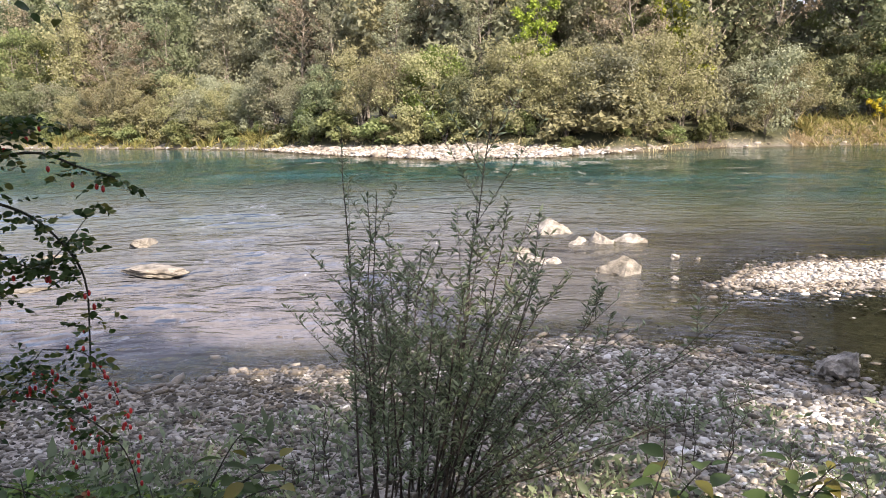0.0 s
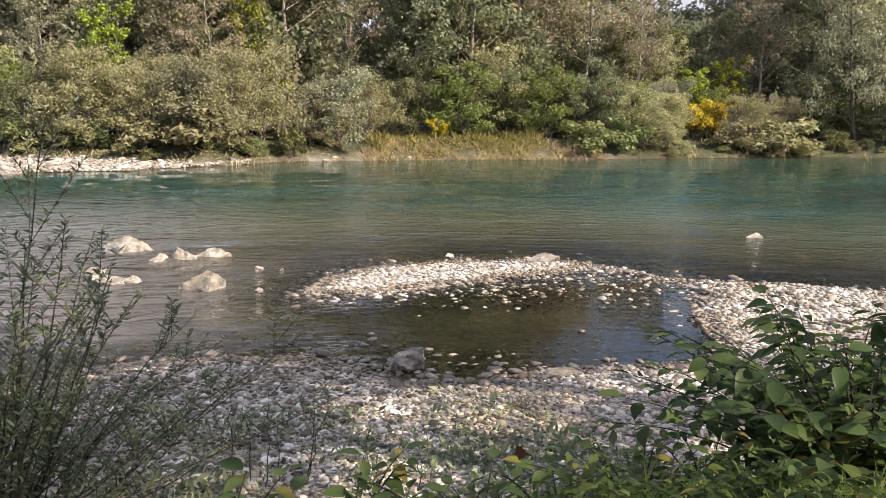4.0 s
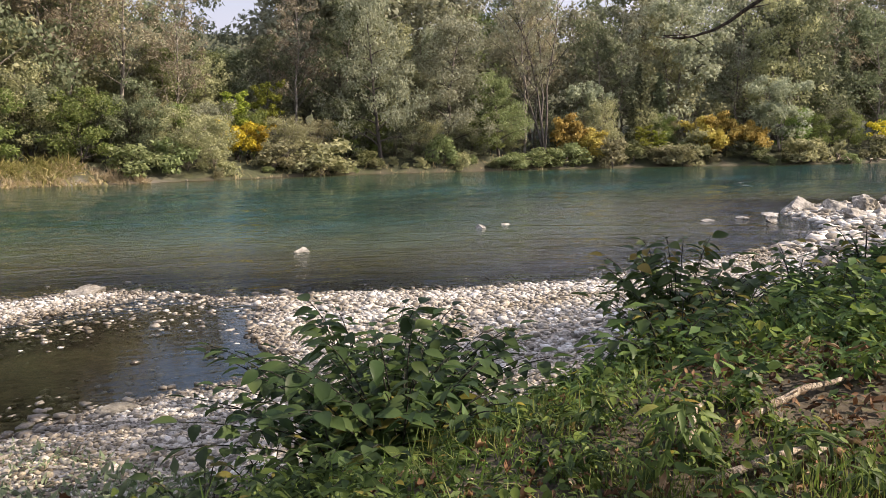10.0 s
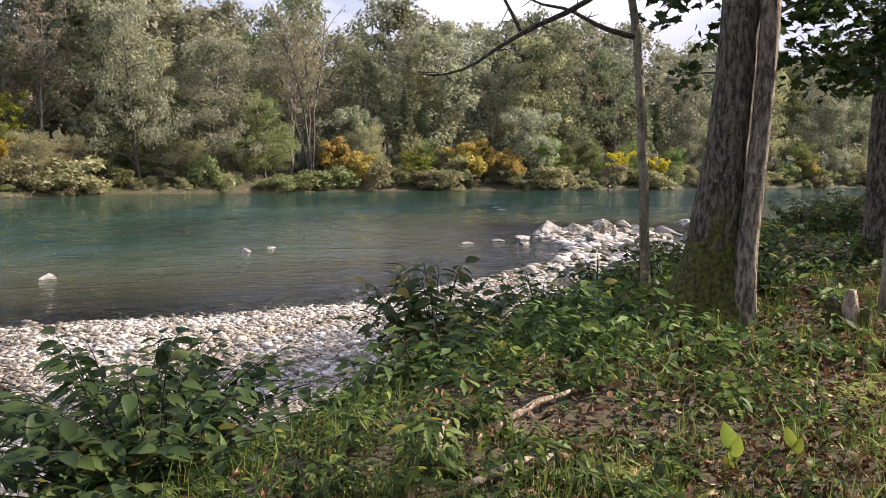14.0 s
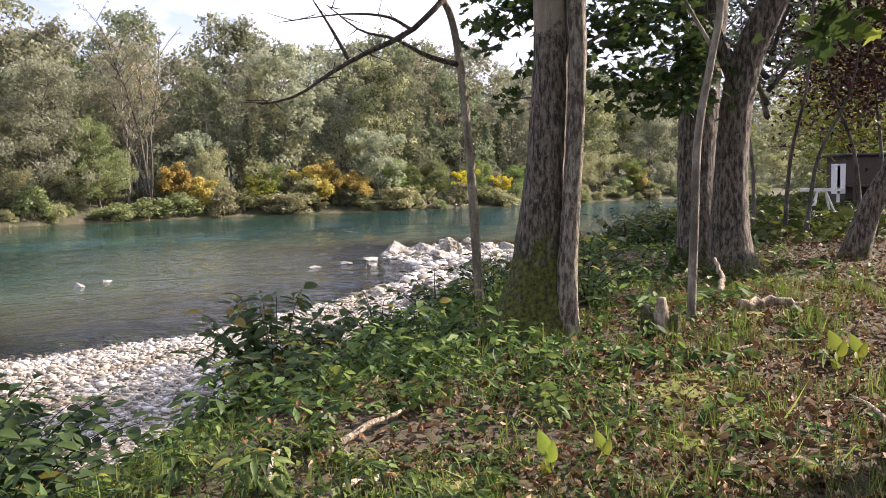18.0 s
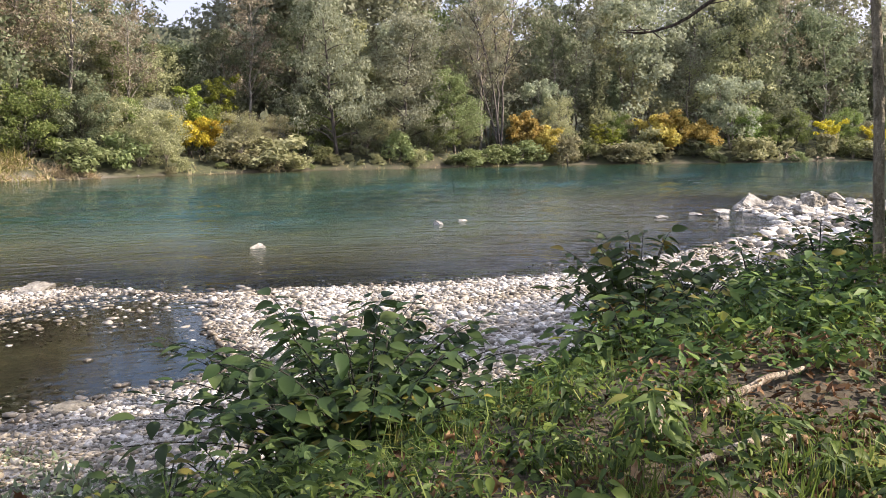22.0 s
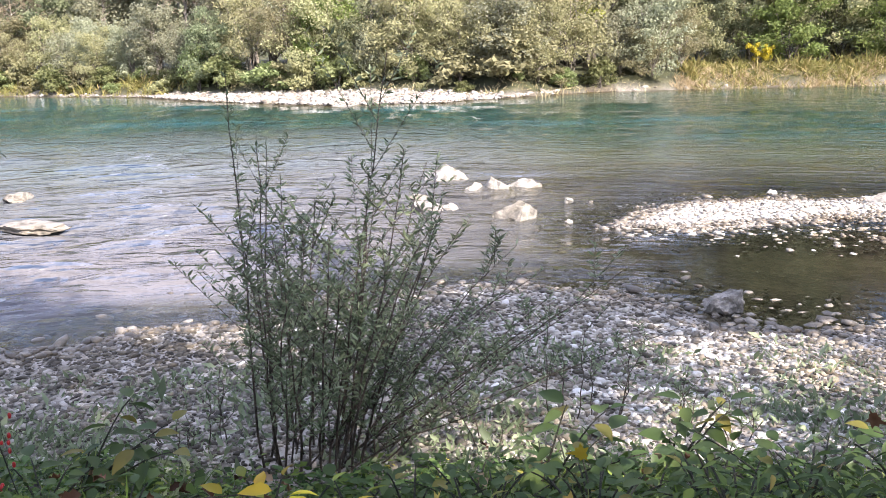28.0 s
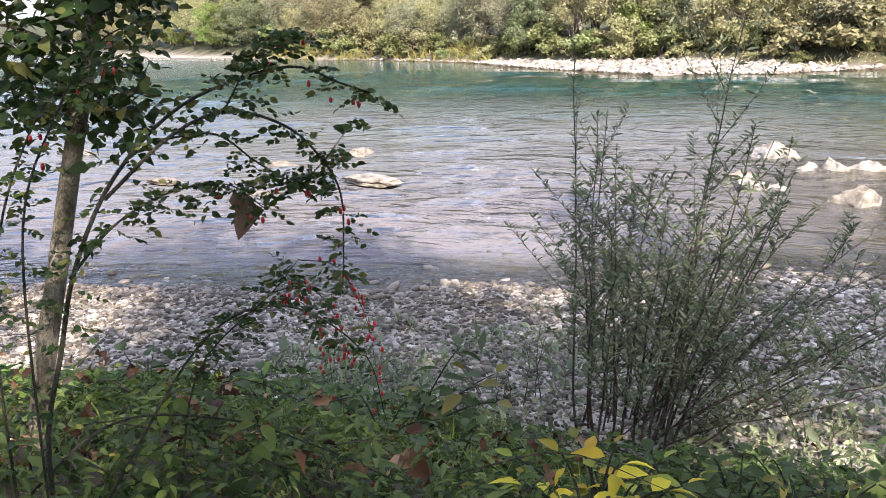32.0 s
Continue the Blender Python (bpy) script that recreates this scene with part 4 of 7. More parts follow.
# front row of shrubs, by stretch of the bank; between these bearings they are set one by one below
for lo, hi, gap, off, kinds in ((-110, -50, 5.0, 2.5, ("willow", "willow", "hazel")), (-50, 18, 3.3, 2.6, ("willow", "willow", "willow", "hazel")),
                                (18, 27, 3.2, 2.2, ("willow", "hazel")), (27, 45, 3.4, 7.5, ("hazel", "hazel", "willow")),
                                (45, 63, 3.4, 6.0, ("willow", "hazel")), (63, 98, 4.2, 4.2, ("hazel", "hazel", "willow")), (98, 150, 4.6, 4.5, ("hazel", "willow", "hazel")),
                                (150, 260, 8, 3, ("hazel", "willow"))):
    for p in along(FAR_TOE, lo, hi, gap, off, TG):
        k = kinds[TG.integers(len(kinds))]
        plant(k, int(TG.integers(3)), *p, TG.uniform(0.7, 1.15) * (0.75 if 60 < p[0] < 130 else 1), TG.uniform(0, 6.3))
# scrub down to the water
for lo, hi, gap, off in ((-50, 20, 2.0, 1.3), (46, 62, 2.6, 0.3), (62, 175, 1.7, 0.3)):
    for p in along(FAR_TOE, lo, hi, gap, off, TG, 0.5):
        plant("low", int(TG.integers(2)), *p, TG.uniform(0.35, 1.0) ** 1.5 * 1.5, TG.uniform(0, 6.3), wide=TG.uniform(0.8, 1.7))
# second and third rows, tall
for lo, hi, gap, off, kinds, sc in ((-130, 22, 4.8, 7.5, ("tall", "tall", "willow", "bare"), 0.78), (22, 62, 4.6, 11, ("tall", "bare", "tall", "bare"), 0.92), (62, 100, 5.0, 9, ("tall", "bare", "tall"), 0.95),
                                    (100, 150, 6, 9, ("tall", "tall", "bare", "spruce"), 1.0), (150, 300, 11, 8, ("tall", "tall"), 1.0),
                                    (-130, 60, 6.5, 15, ("back", "tall", "bare", "back"), 0.92), (60, 100, 6.5, 15, ("back", "tall", "bare", "back"), 1.05), (100, 300, 8, 18, ("back", "tall", "back", "bare"), 1.25), (-110, 60, 5.5, 22, ("back",), 1.0), (60, 190, 6.5, 24, ("back", "back", "tall"), 1.2), (-110, 60, 6.5, 34, ("back",), 0.95), (60, 190, 6.5, 34, ("back",), 1.15)):
    for p in along(FAR_TOE, lo, hi, gap, off, TG):
        k = kinds[TG.integers(len(kinds))]
        b = bearing(p)
        plant(k, int(TG.integers(4)), *p, sc * TG.uniform(0.8, 1.12) * (0.71 if 37.3 < b < 48 else 1.0 if b > 62 or off < 10 else 1.42 if 30 < b < 32.6 else 1.18 if 32.6 <= b < 38 else 1.05 if b > 53 else 1.15 if 17 < b < 29 else 1.3), TG.uniform(0, 6.3))
# the ones that stand out: kind, variant, bearing, distance behind the foot of the bank, height, breadth
for k, v, az, off, s, w in (("yg", 0, -23.5, 9, 0.85, 1.0), ("yg", 0, 6.3, 5.2, 0.80, 1.0), ("yg", 0, 15.2, 5.2, 0.92, 0.9), ("brown", 0, -18.8, 5, 0.85, 1.1), ("willow", 0, -0.3, 2.5, 1.05, 1.1), ("willow", 2, 11.4, 2.2, 1.05, 1.15), ("willow", 1, 5.0, 3.0, 1.0, 1.1),
                            ("willow", 0, 20.0, 1.5, 0.6, 1.2), ("willow", 1, 22.5, 2.5, 0.65, 1.0), ("hazel", 0, 28.8, 4.6, 1.08, 1.1), ("hazel", 0, 34.3, 4.2, 1.0, 1.15), ("hazel", 1, 31.6, 6.5, 1.1, 1.1), ("hazel", 1, 25.6, 7, 0.95, 1.0), ("yellow", 0, 27.2, 3.2, 0.5, 1.1),
                            ("hazel", 1, 37.4, 4.6, 1.0, 1.0), ("willow", 0, 40.6, 1.2, 0.80, 1.15), ("willow", 0, 42.2, 1.6, 0.66, 1.0), ("yellow", 0, 43.8, 3.2, 1.05, 0.95), ("yellow", 0, 44.9, 3.0, 0.9, 1.0), ("yg", 0, 43.6, 6.0, 0.52, 1.3), ("yg", 0, 45.6, 6.5, 0.6, 1.2),
                            ("willow", 1, 46.8, 1.8, 0.62, 1.1), ("willow", 1, 49.0, 1.8, 0.58, 1.1), ("hazel", 1, 51.0, 4.5, 1.05, 1.0), ("bare", 0, 39.8, 8.5, 0.85, 1.0), ("bare", 0, 47.5, 7.0, 0.9, 1.0),
                            ("weeping", 0, 53.1, 2.6, 1.28, 0.72), ("weeping", 0, 57.3, 4.0, 1.1, 0.95), ("weeping", 1, 60.9, 2.6, 0.80, 0.95), ("hazel", 1, 55.0, 2.4, 0.65, 1.1), ("hazel", 1, 59.0, 2.2, 0.6, 1.2), ("trunks", 0, 63.9, 2.2, 1.22, 0.9), ("bare", 1, 62.6, 4.0, 1.1, 0.9),
                            ("orange", 0, 65.9, 2.0, 1.25, 1.0), ("orange", 0, 66.9, 1.5, 0.9, 1.1), ("willow", 1, 67.7, 2.6, 0.85, 0.8), ("silver", 0, 66.6, 4.5, 1.15, 0.8), ("spruce", 0, 70.1, 4.5, 0.85, 1.0), ("spruce", 0, 71.3, 6.5, 0.75, 1.0), ("yg", 0, 70.2, 1.4, 0.30, 1.6), ("yg", 0, 71.4, 1.3, 0.26, 1.7),
                            ("orange", 0, 74.0, 1.6, 1.2, 1.1), ("orange", 0, 75.5, 2.0, 1.3, 1.15), ("orange", 0, 76.8, 1.8, 1.05, 1.1), ("hazel", 1, 76.4, 0.8, 0.34, 1.5), ("silver", 0, 78.6, 2.6, 1.22, 1.05), ("hazel", 1, 81.5, 5.0, 0.9, 1.0), ("yellow", 0, 84.2, 2.2, 1.0, 1.1), ("yellow", 0, 86.8, 2.4, 0.8, 1.1), ("orange", 0, 95.5, 2.4, 1.1, 1.0)):
    plant(k, v, *far_place(az, off), s, TG.uniform(0, 6.3), wide=w)
for k, v, x, y, s in (("back", 0, 58, 70, 0.72), ("back", 1, 64, 76, 0.8), ("back", 0, 70, 80, 1.1), ("back", 1, 52, 74, 0.74), ("tall", 2, 44, 70, 1.0), ("back", 0, 48, 82, 1.45), ("back", 1, 45, 80, 1.5), ("back", 0, 76, 70, 1.3), ("tall", 2, 39, 69, 1.05)):
    plant(k, v, x, y, s, TG.uniform(0, 6.3))

# grass on the far bank
GG = np.random.default_rng(3)


def grass_band(name, line, lo, hi, gap, depth, tall, mat, label, n, upright=0.7):
    pts = np.array([p for p in along(line, lo, hi, gap, depth, GG, 0.5)])
    pick = GG.integers(len(pts), size=n)
    pos = pts[pick] + GG.normal(size=(n, 2)) * np.array([gap * 0.5, depth * 0.6 + 0.3])
    z = land(pos)[0]
    rot = turns(n, GG, 0, np.array([0, 0, upright]), 0.8)
    tall = tall * np.clip(0.35 + 0.9 * patchy(pos, 0.8, 2), 0.4, 1.15)
    v, f = scatter(BLADE[0] * np.array([1.6, 1, 1]), BLADE[1], np.concatenate([pos, z[:, None] - 0.05], 1), rot, tall * GG.uniform(0.5, 1.2, n))
    return tagged(piece(name, v, f, mat), label, "grass", kind="stuff")


grass_band("dry_grass", FAR_TOE, 26, 45, 0.4, 0.5, 0.75, DRYGRASS, "straw-coloured grass hanging over the far bank", 8000)
grass_band("green_grass", FAR_TOE, 27, 41, 0.4, 2.2, 1.1, YELLOWGRASS, "tall yellow-green grass on the far bank", 5500)
grass_band("dry_grass", FAR_TOE, -52, -14, 0.5, 1.2, 1.2, YELLOWGRASS, "pale yellow grass behind the far gravel", 6000)
grass_band("dry_grass", FAR_TOE, -10, 24, 0.7, 0.6, 0.6, DRYGRASS, "patches of dry grass along the far shore", 2200)
grass_band("dry_grass", FAR_TOE, 52, 84, 0.6, 0.5, 0.7, DRYGRASS, "dry grass at the foot of the far trees", 1100)

# ---- stones ----
PEB = [pebble_shape(k, 2) for k in range(8)]
PEB_LOW = [pebble_shape(k + 20, 1, 0.1) for k in range(4)]
SG = np.random.default_rng(11)


def lay(xlo, xhi, ylo, yhi, gap, keep):
    """Places of stones on a jittered grid, where keep() says so."""
    gx, gy = np.meshgrid(np.arange(xlo, xhi, gap), np.arange(ylo, yhi, gap * 0.9))
    p = np.stack([gx.ravel(), gy.ravel()], 1) + SG.uniform(-0.45, 0.45, (gx.size, 2)) * gap
    L = land(p)
    ok = keep(p, L)
    return p[ok], L[0][ok]


def stones(shapes, p, z, size, tilt=0.22):
    """Stones lying flat-ish, joined."""
    n = len(p)
    a = SG.uniform(0, 2 * np.pi, n)
    nz = np.concatenate([SG.normal(size=(n, 2)) * tilt, np.ones((n, 1))], 1)
    nz /= np.linalg.norm(nz, axis=1)[:, None]
    y = np.stack([np.cos(a), np.sin(a), 0 * a], 1)
    y -= (y * nz).sum(1)[:, None] * nz
    y /= np.linalg.norm(y, axis=1)[:, None]
    rot = np.stack([np.cross(y, nz), y, nz], -1)
    sc = size[:, None] * np.stack([SG.uniform(0.75, 1.25, n), SG.uniform(0.75, 1.2, n), SG.uniform(0.7, 1.3, n)], 1)
    pos = np.concatenate([p, (z + size * 0.16)[:, None]], 1)
    which = SG.integers(len(shapes), size=n)
    return join([scatter(*shapes[k], pos[which == k], rot[which == k], sc[which == k]) for k in range(len(shapes)) if (which == k).any()])


def dry(p, L):
    return (~L[2]) & (L[5] < np.where((p[:, 0] > 3.5) & (p[:, 0] < 10), 1.75, 0.75)) & (L[3] < L[4])


def damp(p, L):
    return dry(p, L) & (L[3] < 0.35)


def shallow(p, L):
    return L[2] & (L[3] < 1.6) & (SG.uniform(size=len(p)) < 0.55 * np.exp(-L[3] * 1.2))


def sizes(n, mean):
    return np.clip(mean * SG.lognormal(0, 0.42, n), mean * 0.4, mean * 2.6)


gravel = tagged(new("gravel_bar"), "bar of pale rounded river cobbles", "gravel", kind="structure")
p, z = lay(-8, 9.5, 2.0, 10.6, 0.051, lambda p, L: dry(p, L) & ~damp(p, L))
near = np.argsort(np.hypot(p[:, 0] - 1.5, p[:, 1] - 6.3))[:300]
rest = np.setdiff1d(np.arange(len(p)), near)
# left to right: darkened, plain, lightened stones, partly imitating shade and sun
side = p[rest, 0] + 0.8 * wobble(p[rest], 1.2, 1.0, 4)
for mat, pick, lab in ((COBBLE_DARK, rest[side < 1.6], "grey-brown river cobbles, darkened as in shade"), (COBBLE, rest[(side >= 1.6) & (side < 4.6)], "pale grey river cobbles"), (COBBLE_PALE, rest[side >= 4.6], "white river cobbles, lightened as if in sun")):
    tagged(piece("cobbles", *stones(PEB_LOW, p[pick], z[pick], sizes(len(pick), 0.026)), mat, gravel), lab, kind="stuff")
NEAR_COBBLES = (p[near], z[near])
p, z = lay(-8, 12, 4.5, 16, 0.07, damp)
tagged(piece("damp_cobbles", *stones(PEB_LOW, p, z, sizes(len(p), 0.036)), WET, gravel), "damp dark cobbles at the water's edge", kind="stuff")
p, z = lay(-9, 18, 6.5, 17, 0.10, shallow)
tagged(piece("drowned_cobbles", *stones(PEB_LOW, p, np.maximum(z, -0.05), sizes(len(p), 0.045)), WET, gravel), "wet stones in the shallows", kind="stuff")
def awash(p, L):
    """More stones stand out towards the neck of the spit and its inner edge."""
    near = np.clip(0.9 * step(p[:, 1] + 0.55 * (p[:, 0] - 8.0), 9.7, 12.6) + 0.75 * np.exp(-3.0 * L[3]), 0, 0.9)
    return L[2] & (SG.uniform(size=len(p)) < near * np.clip(0.5 + patchy(p, 1.9, 6), 0.35, 1))


p, z = lay(4.2, 11.0, 8.4, 13.4, 0.085, awash)
pale = SG.uniform(size=len(p)) < np.clip(0.25 + 0.25 * (p[:, 1] - 10.5), 0.2, 0.75)
tagged(piece("awash_cobbles", *stones(PEB_LOW, p[~pale], np.maximum(z[~pale], -0.03), sizes((~pale).sum(), 0.04)), WET, gravel), "wet stones standing out of the shallow gap", kind="stuff")
tagged(piece("awash_cobbles", *stones(PEB_LOW, p[pale], np.maximum(z[pale], -0.022), sizes(pale.sum(), 0.036)), COBBLE, gravel), "pale dry-topped stones in the shallow gap", kind="stuff")
p, z = lay(2.8, 5.6, 7.6, 10.2, 0.11, lambda p, L: L[2] & (L[3] < 1.2) & (SG.uniform(size=len(p)) < 0.4))
tagged(piece("awash_cobbles", *stones(PEB_LOW, p, np.maximum(z, -0.03), sizes(len(p), 0.05)), WET, gravel), "wet stones at the rim of the pool", kind="stuff")
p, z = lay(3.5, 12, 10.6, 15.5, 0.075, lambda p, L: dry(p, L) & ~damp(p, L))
tagged(piece("spit_cobbles", *stones(PEB_LOW, p, z, sizes(len(p), 0.033)), COBBLE_PALE, gravel), "pale cobbles of the spit, sunlight put into the colour", kind="stuff")
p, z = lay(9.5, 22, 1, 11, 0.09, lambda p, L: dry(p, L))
tagged(piece("cobbles", *stones(PEB_LOW, p, z, sizes(len(p), 0.040)), COBBLE_PALE, gravel), "pale cobbles below the bank", kind="stuff")
p, z = lay(22, 60, -14, 8, 0.22, lambda p, L: dry(p, L))
tagged(piece("coarse_cobbles", *stones(PEB_LOW, p, z, sizes(len(p), 0.125)), COBBLE_PALE, gravel), "coarse grey stones upstream", kind="stuff")
far_bar = tagged(new("far_gravel_bar"), "bright gravel bar on the far shore", "gravel", kind="structure")
p, z = lay(-18, 16, 53, 80, 0.30, lambda p, L: (~L[2]) & (L[6] < 0.3) & (L[4] < L[3]))
tagged(piece("cobbles", *stones(PEB_LOW, p, z, sizes(len(p), 0.165), 0.35), FARSTONE, far_bar), "white and grey stones", kind="stuff")
p, z = lay(-60, 50, 50, 116, 0.5, lambda p, L: (~L[2]) & (L[4] < 0.9) & (L[6] < 0.8) & (L[4] < L[3]) & (SG.uniform(size=len(p)) < np.where(p[:, 0] > 11, 0.15, 0.5)))
tagged(piece("shore_stones", *stones(PEB_LOW, p, z, sizes(len(p), 0.16), 0.35), FARSTONE, far_bar), "small pale stones along the far waterline", kind="stuff")

# boulders: x, y, half length, half width, half height, turn, grey
BOULDERS = [
    (2.55, 20.1, 0.46, 0.24, 0.22, -0.25, 0), (2.85, 17.7, 0.24, 0.18, 0.16, 0.3, 0), (3.3, 17.7, 0.32, 0.22, 0.20, 0.1, 0), (4.0, 17.75, 0.40, 0.20, 0.15, 0.05, 0), (1.62, 15.75, 0.30, 0.20, 0.13, -0.5, 0),
    (1.55, 17.2, 0.22, 0.13, 0.08, 0.2, 0), (3.15, 14.55, 0.40, 0.26, 0.22, 0.25, 0), (2.1, 16.1, 0.14, 0.10, 0.06, 0, 0), (-5.4, 15.6, 0.62, 0.34, 0.16, 0.1, 1), (-6.8, 19.3, 0.34, 0.22, 0.18, 0.4, 1),
    (4.45, 16.15, 0.07, 0.06, 0.06, 0, 0), (3.85, 14.0, 0.07, 0.06, 0.05, 0, 0), (16.9, 15.2, 0.29, 0.19, 0.12, 0.4, 0), (24.2, 14.1, 0.24, 0.17, 0.17, 0.9, 0), (25.9, 14.05, 0.26, 0.12, 0.07, 0.2, 0),
    (9.9, 14.25, 0.40, 0.17, 0.12, 0.12, 0), (9.75, 14.75, 0.13, 0.09, 0.07, 0.4, 0), (8.5, 15.9, 0.12, 0.09, 0.08, 0.4, 0), (4.25, 8.75, 0.28, 0.18, 0.20, 0.3, 1), (5.55, 7.55, 0.20, 0.11, 0.08, -0.2, 1),
    (-14.3, 18.8, 0.55, 0.3, 0.14, 0.1, 1), (-7.1, 14.3, 0.45, 0.25, 0.06, 0.2, 1), (-8.0, 17.4, 0.42, 0.25, 0.13, 0.2, 1), (-9.6, 15.2, 0.4, 0.22, 0.09, 0.2, 1),
    (36.1, 6.4, 0.75, 0.55, 0.50, 0.4, 0), (36.4, 5.3, 0.55, 0.45, 0.38, 0.9, 0), (35.1, 4.9, 0.50, 0.38, 0.33, 0.2, 0), (31.9, 3.8, 0.55, 0.40, 0.32, 0.5, 0), (34.4, 3.9, 0.72, 0.5, 0.46, 0.3, 0),
    (34.9, 3.0, 0.45, 0.35, 0.32, 0.1, 0), (33.2, 3.2, 0.4, 0.3, 0.28, 0.6, 0), (37.2, 1.7, 0.6, 0.4, 0.36, 0.7, 0), (36.2, 2.5, 0.55, 0.4, 0.36, 0.0, 0), (38.4, 3.4, 0.55, 0.45, 0.36, 1.0, 0),
    (37.6, 4.4, 0.6, 0.42, 0.4, 0.4, 0), (45.5, 0.9, 0.7, 0.4, 0.26, 0.2, 0), (30.4, 8.4, 0.35, 0.25, 0.07, 0.2, 0), (31.8, 7.6, 0.35, 0.25, 0.09, 0.7, 0), (30.8, 6.3, 0.3, 0.2, 0.10, 0.7, 0), (33.4, 6.9, 0.4, 0.3, 0.11, 0.1, 0),
    (25.9, 4.15, 0.33, 0.25, 0.20, 0.1, 0), (21.6, 4.1, 0.34, 0.24, 0.16, 0.4, 0), (19.1, 2.85, 0.34, 0.25, 0.25, 0.3, 1), (20.1, 2.4, 0.36, 0.26, 0.22, 0.9, 1), (21.6, 1.6, 0.36, 0.27, 0.20, 0.9, 1), (23.4, 2.6, 0.4, 0.28, 0.16, 0.2, 0),
    (26.6, 1.4, 0.5, 0.35, 0.25, 0.4, 0), (28.6, 2.2, 0.45, 0.3, 0.24, 1.0, 0), (24.9, 0.9, 0.5, 0.34, 0.25, 0.1, 0), (30.0, 1.1, 0.5, 0.35, 0.28, 0.6, 0),
]
SHAPES = [mesh_of("boulder", *boulder_shape(70 + k, 4, 0.65), BOULDER, False) for k in range(6)] + [mesh_of("boulder", *boulder_shape(90 + k, 4, 0.65), GREYROCK, False) for k in range(3)]
for k, (x, y, a, b, c, turn, grey) in enumerate(BOULDERS):
    ob = new("boulder", SHAPES[6 + k % 3] if grey else SHAPES[k % 6])
    zz = max(zat(x, y), -0.02)
    ob.location, ob.rotation_euler, ob.scale = (x, y, zz + c * 0.30), (0, 0, turn), ((1.12 if x > 18 or x < -4 else 1.28) * a, 1.12 * b / 0.8, (1.0 if x > 18 or y < 9 else 0.95 if x < -4 else 1.15 if x > 4.2 else 1.5) * c / 0.65)
    tagged(ob, "grey weathered limestone boulder at the water's edge" if grey else "pale bleached limestone boulder in shallow water", "boulder", "boulders in the river")

# ---- trees on the near bank ----


def ridged_trunk(path, radii, sides=40, rings=110, ridge=0.05, flare=0.0, seed=0):
    """A trunk with bark ridges that run along it and spreading roots at the foot."""
    p = curve_pts(path, rings)
    t = np.linspace(0, 1, rings)
    r = np.interp(t, np.linspace(0, 1, len(radii)), radii)
    v, f = tube(p, r, sides, True)
    g = np.random.default_rng(seed)
    ph = g.uniform(0, 6.3, 6)
    th = np.tile(np.linspace(0, 2 * np.pi, sides, endpoint=False), rings)
    zz = np.repeat(p[:, 2], sides)
    hh = zz - p[0, 2]
    k = 1 + ridge * (np.sin(5 * th + ph[0] + 0.8 * np.sin(zz * 2)) * 0.5 + np.sin(11 * th + ph[1] + zz * 1.3) * 0.35 + np.sin(17 * th + ph[2] + 3 * np.sin(zz * 1.7)) * 0.3)
    k += flare * np.exp(-hh / 0.3) * (0.6 + 0.5 * np.maximum(0, np.sin(3 * th + ph[3])) + 0.3 * np.maximum(0, np.sin(5 * th + ph[4])))
    c = np.repeat(p, sides, 0)
    n = rings * sides
    k += np.array([0.07 * noise.noise(Vector((q[0] * 4 + seed, q[1] * 4, q[2] * 1.6))) + 0.05 * noise.noise(Vector((q[0] * 16, q[1] * 16, q[2] * 7 + seed))) for q in v[:n]])
    v[:n] = c + (v[:n] - c) * k[:, None]
    return v, f


def bough(ctrl, r0, twigs, seed, sides=6, reach=0.5, drop=0.1):
    """A branch with side twigs; gives wood and leaf seats."""
    g = np.random.default_rng(seed)
    p = curve_pts(ctrl, 14)
    t = np.linspace(0, 1, 14)
    parts, seats = [tube(p, r0 * (1 - 0.85 * t), sides)], []
    for k in range(twigs):
        u = g.uniform(0.15, 1)
        b = np.array([np.interp(u, t, p[:, c]) for c in range(3)])
        d = g.normal(size=3) * np.array([1, 1, 0.5])
        d /= np.linalg.norm(d)
        ln = reach * g.uniform(0.4, 1.0)
        q = b + ln * np.stack([d[0] * np.linspace(0, 1, 4), d[1] * np.linspace(0, 1, 4), d[2] * np.linspace(0, 1, 4) - drop * np.linspace(0, 1, 4) ** 2], 1)
        parts.append(tube(q, r0 * 0.25 * (1 - 0.7 * np.linspace(0, 1, 4)), 4, False))
        seats += list(q[1:])
    return join(parts), np.array(seats)


def leafage(seats, n, size, shape, seed, jitter=0.06, up=0.8, hang=0.6):
    g = np.random.default_rng(seed)
    pos = seats[g.integers(len(seats), size=n)] + g.normal(size=(n, 3)) * jitter
    return scatter(*shape, pos, turns(n, g, up, np.array([0, 0, -hang])), size * g.uniform(0.6, 1.25, n))


# the mossy tree with two grown-together stems
tree = tagged(new("old_tree"), "double-stemmed tree with moss on its foot", "tree")
trunk = piece("trunk", *ridged_trunk([(7.02, -0.18, 1.40), (7.0, -0.18, 1.75), (7.0, -0.23, 2.2), (7.0, -0.31, 3.0), (7.0, -0.36, 3.85), (7.0, -0.37, 4.6), (6.95, -0.5, 6.5), (7.0, -0.6, 9.5)],
                                     [0.34, 0.265, 0.195, 0.154, 0.142, 0.134, 0.11, 0.05], flare=0.6, seed=1), BARK_MOSSY, tree, "ridged bark with moss")
